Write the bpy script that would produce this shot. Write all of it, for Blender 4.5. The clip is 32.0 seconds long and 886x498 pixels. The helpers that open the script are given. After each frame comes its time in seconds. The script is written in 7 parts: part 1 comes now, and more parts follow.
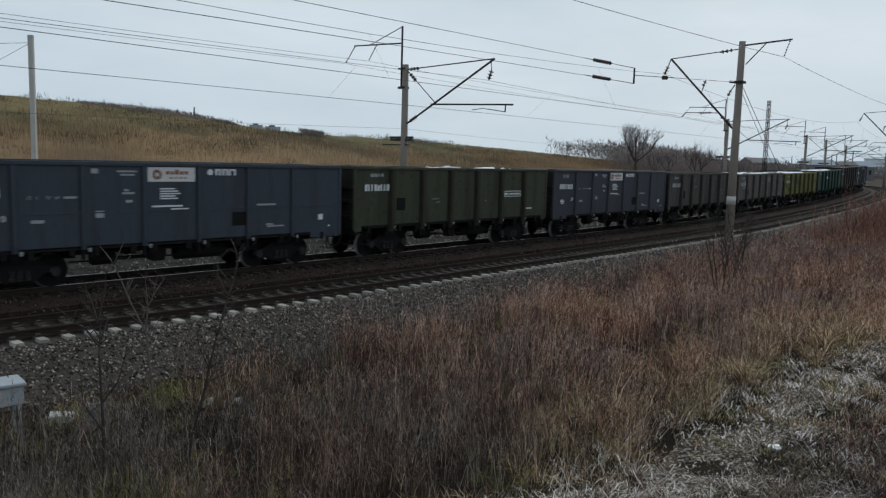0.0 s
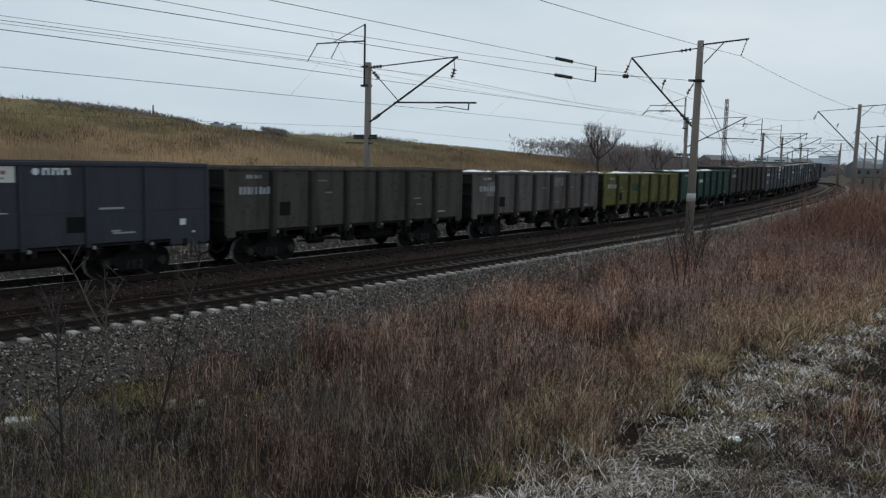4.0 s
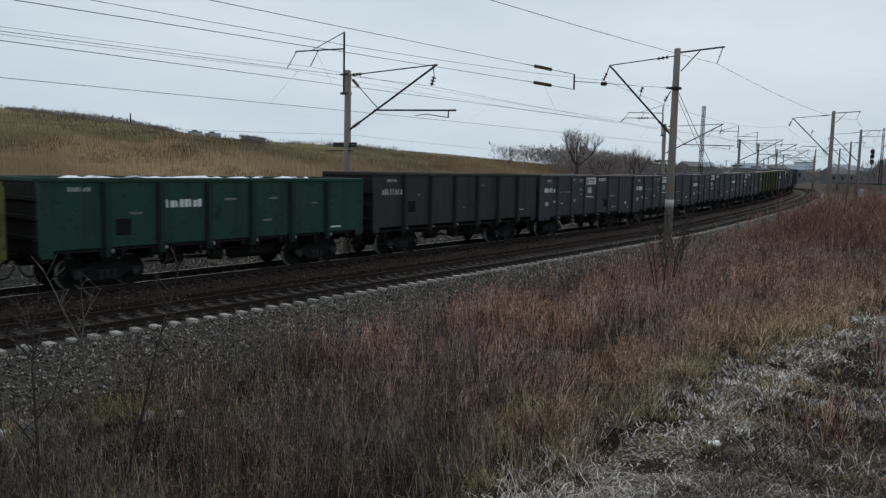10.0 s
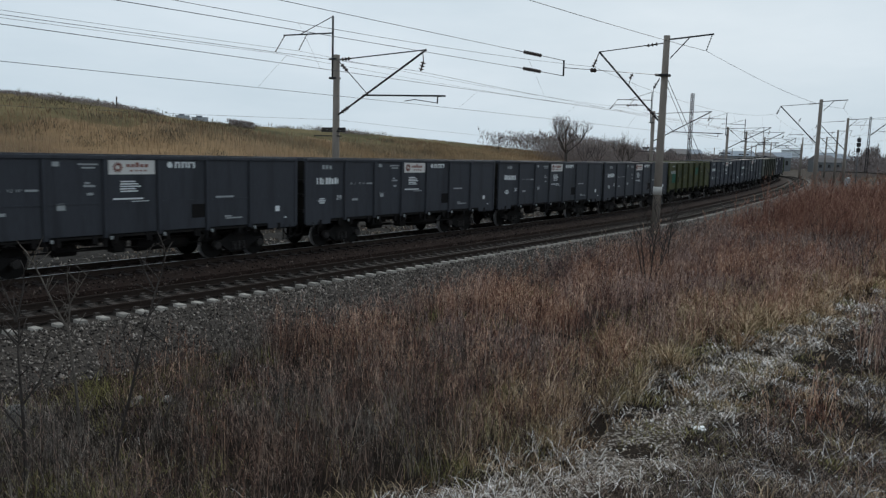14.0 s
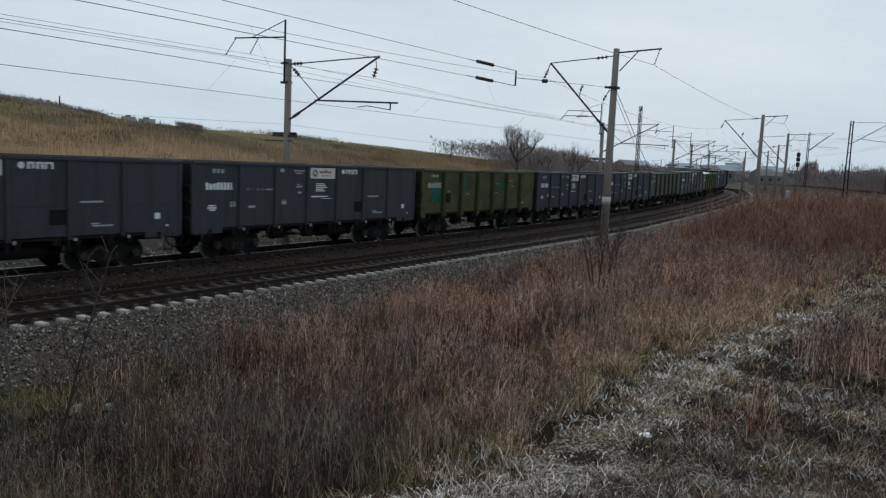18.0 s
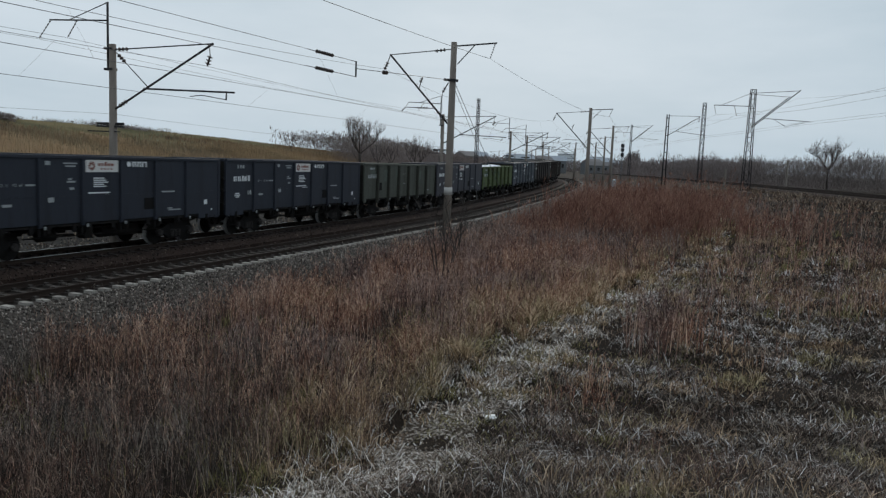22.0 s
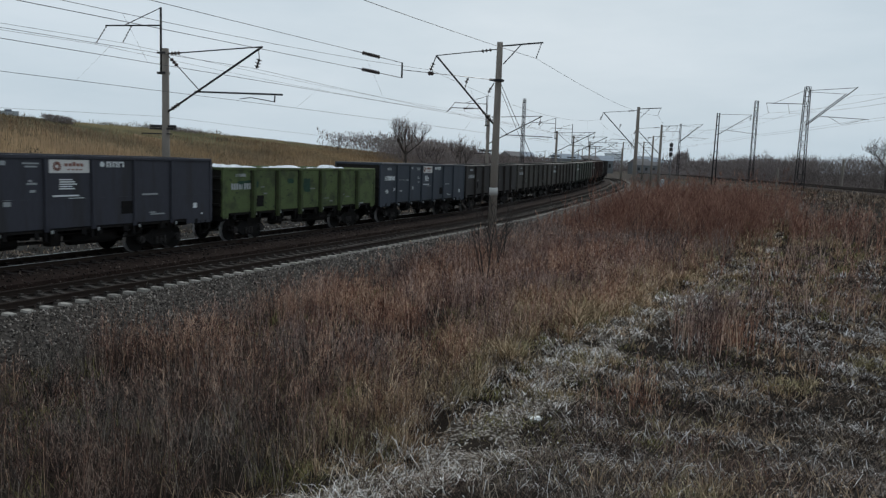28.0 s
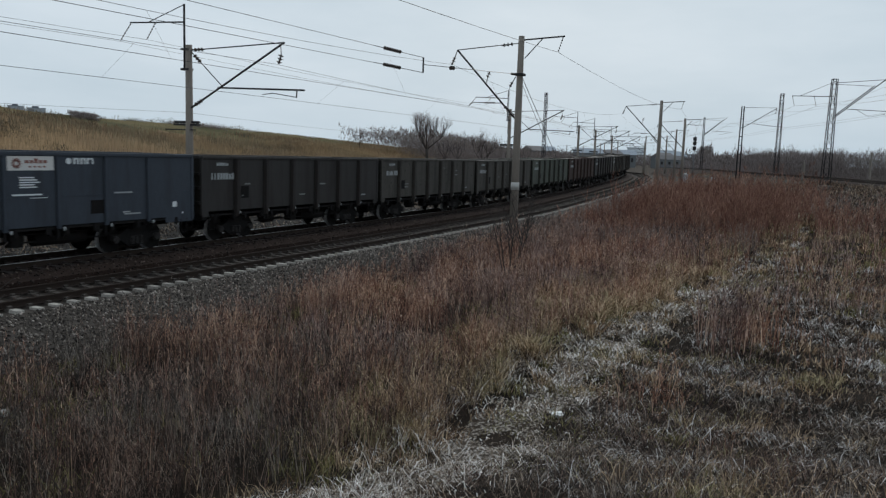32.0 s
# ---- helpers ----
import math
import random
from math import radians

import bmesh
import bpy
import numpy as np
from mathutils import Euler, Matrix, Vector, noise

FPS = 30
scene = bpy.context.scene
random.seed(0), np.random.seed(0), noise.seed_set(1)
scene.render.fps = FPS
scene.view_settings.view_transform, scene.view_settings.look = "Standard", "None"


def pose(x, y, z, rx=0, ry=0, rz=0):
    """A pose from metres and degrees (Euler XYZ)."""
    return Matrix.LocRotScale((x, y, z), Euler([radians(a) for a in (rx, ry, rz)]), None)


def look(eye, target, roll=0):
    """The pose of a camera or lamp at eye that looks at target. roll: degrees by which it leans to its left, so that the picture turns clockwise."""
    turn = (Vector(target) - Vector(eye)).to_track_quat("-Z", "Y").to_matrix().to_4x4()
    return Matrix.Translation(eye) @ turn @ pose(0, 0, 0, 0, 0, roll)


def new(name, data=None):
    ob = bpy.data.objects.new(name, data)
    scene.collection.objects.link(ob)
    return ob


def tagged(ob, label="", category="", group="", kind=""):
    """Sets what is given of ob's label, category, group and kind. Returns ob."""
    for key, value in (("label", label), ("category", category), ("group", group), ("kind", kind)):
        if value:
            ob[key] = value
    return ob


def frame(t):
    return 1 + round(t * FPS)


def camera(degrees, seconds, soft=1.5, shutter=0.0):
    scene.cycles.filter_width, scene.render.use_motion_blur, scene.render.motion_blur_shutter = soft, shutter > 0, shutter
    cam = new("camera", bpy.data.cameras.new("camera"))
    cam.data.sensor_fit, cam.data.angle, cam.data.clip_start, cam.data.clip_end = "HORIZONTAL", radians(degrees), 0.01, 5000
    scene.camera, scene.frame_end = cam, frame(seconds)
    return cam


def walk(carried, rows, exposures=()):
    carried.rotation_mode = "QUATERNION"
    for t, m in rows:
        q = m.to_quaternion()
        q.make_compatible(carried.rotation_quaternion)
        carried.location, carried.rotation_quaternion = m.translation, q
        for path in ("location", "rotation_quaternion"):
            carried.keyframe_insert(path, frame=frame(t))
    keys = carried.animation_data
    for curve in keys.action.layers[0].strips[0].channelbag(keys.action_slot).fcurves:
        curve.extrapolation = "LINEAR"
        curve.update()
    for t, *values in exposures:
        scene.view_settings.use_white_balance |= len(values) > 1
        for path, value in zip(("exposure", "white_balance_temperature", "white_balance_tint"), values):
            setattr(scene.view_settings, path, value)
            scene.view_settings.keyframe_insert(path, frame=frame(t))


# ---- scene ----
# ------------------------------------------------ camera
EYE = (0.0, 0.0, 3.957)
cam = camera(60.0, 32.0, soft=1.3, shutter=0.35)
# seconds, tilt, roll, turn of the hand-held camera
TURNS = (
    (0.0, 83.34, -1.59, -0.96),
    (0.5, 83.46, -1.43, -0.86),
    (1.0, 83.61, -1.41, -1.34),
    (1.5, 83.60, -1.02, -1.89),
    (2.0, 83.80, -0.94, -2.28),
    (2.5, 83.67, -1.22, -3.16),
    (3.0, 83.28, -1.50, -3.57),
    (3.5, 83.29, -1.47, -3.58),
    (5.5, 83.23, -1.77, -4.26),
    (6.0, 83.57, -2.24, -4.61),
    (6.5, 83.32, -1.89, -4.86),
    (7.0, 83.57, -1.34, -3.71),
    (7.5, 83.37, -1.75, -2.75),
    (8.0, 82.96, -1.74, -2.50),
    (8.5, 83.79, -1.43, -3.22),
    (9.0, 84.48, -1.30, -3.92),
    (9.5, 84.24, -1.41, -4.76),
    (10.0, 83.86, -1.22, -5.12),
    (10.5, 83.13, -1.57, -5.19),
    (11.0, 83.29, -1.68, -4.71),
    (11.5, 83.49, -1.49, -5.19),
    (12.0, 84.38, -1.21, -5.34),
    (12.5, 84.14, -1.49, -5.72),
    (13.0, 83.43, -1.73, -5.84),
    (13.5, 83.13, -1.22, -5.72),
    (14.0, 82.84, -1.56, -5.94),
    (14.5, 82.73, -1.53, -5.72),
    (16.5, 83.78, -1.93, -7.16),
    (17.0, 83.70, -2.26, -8.37),
    (17.5, 83.81, -2.75, -9.10),
    (18.0, 83.51, -2.59, -9.49),
    (18.5, 83.25, -2.88, -9.96),
    (19.0, 83.28, -2.87, -12.12),
    (19.5, 83.36, -3.03, -17.75),
    (20.0, 82.61, -2.66, -21.42),
    (20.5, 82.51, -2.88, -21.59),
    (21.0, 82.55, -2.54, -20.92),
    (21.5, 83.16, -2.19, -21.06),
    (22.0, 83.38, -2.35, -21.13),
    (22.5, 83.34, -2.24, -20.87),
    (23.0, 83.05, -2.70, -20.21),
    (23.5, 82.96, -2.97, -19.48),
    (24.0, 83.03, -2.96, -18.78),
    (24.5, 82.76, -3.21, -19.26),
    (25.0, 82.98, -2.98, -19.10),
    (25.5, 82.98, -3.01, -18.19),
    (27.5, 83.35, -1.97, -17.80),
    (28.0, 83.28, -2.12, -17.76),
    (28.5, 83.29, -1.59, -17.92),
    (29.0, 83.07, -1.85, -16.76),
    (29.5, 82.61, -1.74, -17.41),
    (30.0, 82.80, -1.34, -16.75),
    (30.5, 82.97, -1.30, -16.59),
    (31.0, 83.36, -1.25, -16.67),
    (31.5, 83.04, -1.72, -16.38),
    (32.0, 82.84, -1.92, -16.18),
)
WALK = [(t, pose(*EYE, a, b, c)) for t, a, b, c in TURNS]
walk(cam, WALK, [(0.0, 0.04), (6.0, 0.05), (11.0, 0.07), (14.0, 0.13), (17.0, 0.06), (19.0, 0.11), (21.0, 0.02), (24.0, -0.04), (28.0, 0.02), (32.0, 0.03)])

# ------------------------------------------------ light: a closed, bright overcast sky
world = bpy.data.worlds.new("overcast_sky")
scene.world = world
world.use_nodes = True
wn = world.node_tree.nodes
wl = world.node_tree.links
bg = wn["Background"]
sky = wn.new("ShaderNodeTexSky")
sky.sky_type = "NISHITA"
sky.sun_disc = False
sky.sun_elevation = radians(24)
sky.sun_rotation = radians(25)
sky.air_density, sky.dust_density, sky.ozone_density = 1.0, 4.0, 1.0
coord = wn.new("ShaderNodeTexCoord")
mapping = wn.new("ShaderNodeMapping")
mapping.inputs["Scale"].default_value = (1.0, 1.0, 4.0)
cloud = wn.new("ShaderNodeTexNoise")
cloud.inputs["Scale"].default_value = 1.6
cloud.inputs["Detail"].default_value = 6.0
cloud.inputs["Roughness"].default_value = 0.55
ramp = wn.new("ShaderNodeValToRGB")
ramp.color_ramp.elements[0].position, ramp.color_ramp.elements[0].color = 0.3, (5.8, 7.2, 8.25, 1)
ramp.color_ramp.elements[1].position, ramp.color_ramp.elements[1].color = 0.7, (8.05, 9.2, 10.15, 1)
mix = wn.new("ShaderNodeMix")
mix.data_type = "RGBA"
mix.inputs["Factor"].default_value = 0.985
wl.new(coord.outputs["Generated"], mapping.inputs["Vector"])
wl.new(mapping.outputs["Vector"], cloud.inputs["Vector"])
wl.new(cloud.outputs["Fac"], ramp.inputs["Fac"])
wl.new(sky.outputs["Color"], mix.inputs["A"])
wl.new(ramp.outputs["Color"], mix.inputs["B"])
wl.new(mix.outputs["Result"], bg.inputs["Color"])
bg.inputs["Strength"].default_value = 0.077
sun = new("sun", bpy.data.lights.new("sun", "SUN"))
sun.data.energy = 1.0
sun.data.angle = radians(25)
sun.data.color = (1.0, 0.96, 0.9)
sun.matrix_world = look((60, 90, 60), (0, 0, 0))


# ------------------------------------------------ materials
def material(name, base, rough=0.8, metal=0.0, vary=0.25, scale=3.0, fine=40.0, bump=0.15, second=None, amount=0.5, stretch=(1, 1, 1), rnd=0.0, spec=0.4, space="Object"):
    """Base colour broken up at two scales; second is a stain or wear colour that covers part of it."""
    m = bpy.data.materials.new(name)
    m.use_nodes = True
    nt = m.node_tree
    n, l = nt.nodes, nt.links
    b = n["Principled BSDF"]
    b.inputs["Roughness"].default_value = rough
    b.inputs["Metallic"].default_value = metal
    b.inputs["Specular IOR Level"].default_value = spec
    tc = n.new("ShaderNodeTexCoord")
    mp = n.new("ShaderNodeMapping")
    mp.inputs["Scale"].default_value = stretch
    if space == "Object":
        l.new(tc.outputs["Object"], mp.inputs["Vector"])
    else:
        geo = n.new("ShaderNodeNewGeometry")
        l.new(geo.outputs["Position"], mp.inputs["Vector"])
    big = n.new("ShaderNodeTexNoise")
    big.inputs["Scale"].default_value = scale
    big.inputs["Detail"].default_value = 5.0
    small = n.new("ShaderNodeTexNoise")
    small.inputs["Scale"].default_value = fine
    small.inputs["Detail"].default_value = 3.0
    for t in (big, small):
        l.new(mp.outputs["Vector"], t.inputs["Vector"])
    col = n.new("ShaderNodeMix")
    col.data_type = "RGBA"
    col.inputs["A"].default_value = (*[c * (1 - vary) for c in base], 1)
    col.inputs["B"].default_value = (*[min(1, c * (1 + vary)) for c in base], 1)
    l.new(small.outputs["Fac"], col.inputs["Factor"])
    out = col.outputs["Result"]
    if second:
        r = n.new("ShaderNodeValToRGB")
        r.color_ramp.elements[0].position = 0.62 - amount * 0.25
        r.color_ramp.elements[1].position = 0.72 - amount * 0.1
        l.new(big.outputs["Fac"], r.inputs["Fac"])
        mul = n.new("ShaderNodeMath")
        mul.operation = "MULTIPLY"
        mul.inputs[1].default_value = min(1.0, amount * 1.4)
        l.new(r.outputs["Color"], mul.inputs[0])
        c2 = n.new("ShaderNodeMix")
        c2.data_type = "RGBA"
        c2.inputs["B"].default_value = (*second, 1)
        l.new(mul.outputs[0], c2.inputs["Factor"])
        l.new(out, c2.inputs["A"])
        out = c2.outputs["Result"]
    if rnd:
        info = n.new("ShaderNodeObjectInfo")
        hsv = n.new("ShaderNodeHueSaturation")
        ma = n.new("ShaderNodeMapRange")
        ma.inputs["To Min"].default_value, ma.inputs["To Max"].default_value = 1 - rnd, 1 + rnd
        l.new(info.outputs["Random"], ma.inputs["Value"])
        l.new(ma.outputs["Result"], hsv.inputs["Value"])
        l.new(out, hsv.inputs["Color"])
        out = hsv.outputs["Color"]
    l.new(out, b.inputs["Base Color"])
    if bump:
        bp = n.new("ShaderNodeBump")
        bp.inputs["Strength"].default_value = bump
        bp.inputs["Distance"].default_value = 0.02
        l.new(small.outputs["Fac"], bp.inputs["Height"])
        l.new(bp.outputs["Normal"], b.inputs["Normal"])
    return m


def blades_material(name, colours, clump=0.35, clump_gain=1.1, single=0.55, shift=0.0, rough=0.9, other=None, spread=0.25, bias=0.5):
    """Dry stems: a tint by clump and by single stem (mesh island), between the colours; other is a second family of tints that takes over in larger patches."""
    m = bpy.data.materials.new(name)
    m.use_nodes = True
    n, l = m.node_tree.nodes, m.node_tree.links
    b = n["Principled BSDF"]
    b.inputs["Roughness"].default_value = rough
    b.inputs["Specular IOR Level"].default_value = 0.25
    geo = n.new("ShaderNodeNewGeometry")
    r = n.new("ShaderNodeValToRGB")
    els = r.color_ramp.elements
    while len(els) < len(colours):
        els.new(0.5)
    for i, c in enumerate(colours):
        els[i].position, els[i].color = i / max(1, len(colours) - 1), (*c, 1)
    out = r.outputs["Color"]
    if other:
        r2 = n.new("ShaderNodeValToRGB")
        els = r2.color_ramp.elements
        while len(els) < len(other):
            els.new(0.5)
        for i, c in enumerate(other):
            els[i].position, els[i].color = i / max(1, len(other) - 1), (*c, 1)
        big = n.new("ShaderNodeTexNoise")
        big.inputs["Scale"].default_value = spread
        big.inputs["Detail"].default_value = 3.0
        l.new(geo.outputs["Position"], big.inputs["Vector"])
        cut = n.new("ShaderNodeMapRange")
        cut.inputs["From Min"].default_value, cut.inputs["From Max"].default_value = bias - 0.07, bias + 0.07
        l.new(big.outputs["Fac"], cut.inputs["Value"])
        mx = n.new("ShaderNodeMix")
        mx.data_type = "RGBA"
        l.new(cut.outputs["Result"], mx.inputs["Factor"])
        l.new(out, mx.inputs["A"])
        l.new(r2.outputs["Color"], mx.inputs["B"])
        out = mx.outputs["Result"]
    patch = n.new("ShaderNodeTexNoise")
    patch.inputs["Scale"].default_value = clump
    patch.inputs["Detail"].default_value = 4.0
    patch.inputs["Roughness"].default_value = 0.6
    l.new(geo.outputs["Position"], patch.inputs["Vector"])
    sub = n.new("ShaderNodeMath")
    sub.operation = "MULTIPLY_ADD"
    sub.inputs[1].default_value = clump_gain
    sub.inputs[2].default_value = 0.5 - clump_gain * 0.5 - single * 0.5 + shift
    add = n.new("ShaderNodeMath")
    add.operation = "MULTIPLY_ADD"
    add.inputs[1].default_value = single
    l.new(patch.outputs["Fac"], sub.inputs[0])
    l.new(geo.outputs["Random Per Island"], add.inputs[0])
    l.new(sub.outputs[0], add.inputs[2])
    l.new(add.outputs[0], r.inputs["Fac"])
    if other:
        l.new(add.outputs[0], r2.inputs["Fac"])
    l.new(out, b.inputs["Base Color"])
    return m


STEEL_DARK = material("sooty_steel", (0.012, 0.011, 0.011), 0.8, 0.0, 0.5, 2.0, 30, 0.2, (0.022, 0.018, 0.015), 0.4, spec=0.1)
DUSTY_STEEL = material("dusty_cast_steel", (0.034, 0.031, 0.030), 0.75, 0.0, 0.5, 3.0, 30, 0.2, (0.014, 0.012, 0.011), 0.5, spec=0.2)
TREAD = material("worn_wheel_tread", (0.36, 0.36, 0.37), 0.5, 0.5, 0.15, 3.0, 30, 0.0)
WHEEL_STEEL = material("wheel_steel", (0.011, 0.010, 0.0095), 0.75, 0.0, 0.4, 3.0, 30, 0.1, spec=0.1)
RAIL_RUST = material("rusty_rail", (0.030, 0.021, 0.017), 0.8, 0.0, 0.3, 2.0, 40, 0.2, spec=0.15)
RAIL_SHINE = material("worn_rail_head", (0.30, 0.30, 0.31), 0.36, 0.85, 0.1, 2.0, 40, 0.0)
CONCRETE = material("sleeper_concrete", (0.30, 0.278, 0.25), 0.9, 0, 0.25, 2.5, 35, 0.3, (0.20, 0.175, 0.15), 0.45, rnd=0.25)
OILY = material("oily_sleeper", (0.026, 0.018, 0.016), 0.9, 0, 0.4, 2.5, 35, 0.3, (0.05, 0.034, 0.029), 0.5, rnd=0.3)
DUSTY = material("rust_dusted_sleeper", (0.046, 0.038, 0.033), 0.9, 0, 0.35, 2.5, 35, 0.3, (0.035, 0.027, 0.023), 0.5, rnd=0.25)
POLE_CONCRETE = material("pole_concrete", (0.20, 0.172, 0.148), 0.9, 0, 0.25, 0.8, 30, 0.25, (0.115, 0.094, 0.082), 0.6, stretch=(1, 1, 0.3))
PALE_CONCRETE = material("pale_concrete", (0.42, 0.41, 0.39), 0.9, 0, 0.15, 0.8, 30, 0.25, (0.3, 0.29, 0.27), 0.4)
WIRE = material("wire", (0.035, 0.035, 0.04), 0.6, 0.1, 0.1, 2, 20, 0)
IRON = material("dark_iron", (0.024, 0.023, 0.025), 0.75, 0.1, 0.2, 2, 30, 0.1)
INSULATOR = material("brown_insulator", (0.05, 0.035, 0.03), 0.35, 0, 0.2, 2, 30, 0)
GREY_STEEL = material("grey_galvanised_steel", (0.16, 0.165, 0.175), 0.6, 0.4, 0.2, 2, 30, 0.1)
BALLAST = material("ballast_stone", (0.056, 0.047, 0.041), 0.95, 0, 0.75, 1.2, 16, 0.9, (0.028, 0.024, 0.021), 0.4, space="World", spec=0.15)
INNER_BALLAST = material("dusty_inner_ballast", (0.030, 0.025, 0.022), 0.95, 0, 0.7, 1.2, 14, 0.8, (0.030, 0.023, 0.020), 0.5, space="World", spec=0.05)
OIL_BALLAST = material("oily_ballast", (0.034, 0.022, 0.018), 0.95, 0, 0.6, 1.2, 16, 0.7, (0.022, 0.014, 0.012), 0.5, space="World", spec=0.1)
STONE = material("loose_stone", (0.17, 0.166, 0.162), 0.9, 0, 0.35, 6, 40, 0.3)
COAL = material("coal", (0.018, 0.018, 0.019), 0.7, 0, 0.4, 5, 25, 0.9)
SNOW = material("crusted_snow", (0.78, 0.80, 0.83), 0.8, 0, 0.06, 3, 20, 0.4)
WHITE_PAINT = material("white_stencil_paint", (0.64, 0.66, 0.67), 0.7, 0, 0.2, 6, 50, 0.0)
DULL_PAINT = material("faded_stencil_paint", (0.30, 0.315, 0.32), 0.7, 0, 0.3, 6, 50, 0.0)
FAINT_PAINT = material("rubbed_stencil_paint", (0.17, 0.175, 0.17), 0.75, 0, 0.4, 6, 50, 0.0)
PANEL_WHITE = material("white_panel_paint", (0.60, 0.58, 0.56), 0.7, 0, 0.08, 4, 40, 0.0)
PANEL_RED = material("brown_red_paint", (0.23, 0.10, 0.08), 0.7, 0, 0.1, 4, 40, 0.0)

# ------------------------------------------------ the line of the railway
KNOTS = (-200, -60, -20, 20, 50, 80, 110, 140, 180, 230, 300, 400, 900)
BEND = (1.19, 1.19, 1.19, 1.85, 1.01, 1.18, 1.23, 0.72, 0.66, 1.07, 1.36, 1.36, 1.36)
START = (1.17, 36.05, 47.61)
SL = np.arange(-200, 901, 1.0)
_k = np.interp(SL, KNOTS, BEND) / 1000
_th = np.concatenate([[0], np.cumsum((_k[1:] + _k[:-1]) / 2)])
SH = _th - _th[200] + radians(START[2])
_x = np.concatenate([[0], np.cumsum((np.cos(SH[1:]) + np.cos(SH[:-1])) / 2)])
_y = np.concatenate([[0], np.cumsum((np.sin(SH[1:]) + np.sin(SH[:-1])) / 2)])
SX, SY = _x - _x[200] + START[0], _y - _y[200] + START[1]
NEAR_TRACK, NEAR_Z = 4.5, -0.18


def on_line(s, off=0.0):
    """The place and heading at s metres along the far track, off metres to the side of the camera."""
    a = np.interp(s, SL, SH)
    return np.interp(s, SL, SX) + off * np.sin(a), np.interp(s, SL, SY) - off * np.cos(a), a


def line_coords(x, y):
    """s and side offset of places (arrays)."""
    x, y = np.atleast_1d(np.asarray(x, float)), np.atleast_1d(np.asarray(y, float))
    s, n = np.empty(len(x)), np.empty(len(x))
    for i in range(0, len(x), 4000):
        j = slice(i, i + 4000)
        k = np.argmin((SX[None, ::2] - x[j, None]) ** 2 + (SY[None, ::2] - y[j, None]) ** 2, axis=1) * 2
        dx, dy, a = x[j] - SX[k], y[j] - SY[k], SH[k]
        s[j], n[j] = SL[k] + dx * np.cos(a) + dy * np.sin(a), dx * np.sin(a) - dy * np.cos(a)
    return s, n


# the rails bend harder and climb a little past the second pair of poles
RAIL_BEND = (1.19, 1.19, 1.19, 1.85, 0.33, 2.1, 5.2, 3.2, 1.5, 1.0, 1.0, 1.0, 1.0)
_k = np.interp(SL, KNOTS, RAIL_BEND) / 1000
_th = np.concatenate([[0], np.cumsum((_k[1:] + _k[:-1]) / 2)])
RH = _th - _th[200] + radians(START[2])
_x = np.concatenate([[0], np.cumsum((np.cos(RH[1:]) + np.cos(RH[:-1])) / 2)])
_y = np.concatenate([[0], np.cumsum((np.sin(RH[1:]) + np.sin(RH[:-1])) / 2)])
RX, RY = _x - _x[200] + START[0], _y - _y[200] + START[1]


def rail_at(s, off=0.0):
    """Place, heading and rise of the rails at s metres along the far track."""
    a = np.interp(s, SL, RH)
    up = np.interp(s, (28, 60, 100, 140, 200, 300, 500), (0, 0.4, 1.15, 1.25, 0.4, -0.8, -1.6))
    return np.interp(s, SL, RX) + off * np.sin(a), np.interp(s, SL, RY) - off * np.cos(a), a, up


def rail_coords(x, y):
    """s and side offset from the rails (arrays)."""
    s, n = np.empty(len(x)), np.empty(len(x))
    for i in range(0, len(x), 4000):
        j = slice(i, i + 4000)
        k = np.argmin((RX[None, 220:620:2] - x[j, None]) ** 2 + (RY[None, 220:620:2] - y[j, None]) ** 2, axis=1) * 2 + 220
        dx, dy, a = x[j] - RX[k], y[j] - RY[k], RH[k]
        s[j], n[j] = SL[k] + dx * np.cos(a) + dy * np.sin(a), dx * np.sin(a) - dy * np.cos(a)
    return s, n


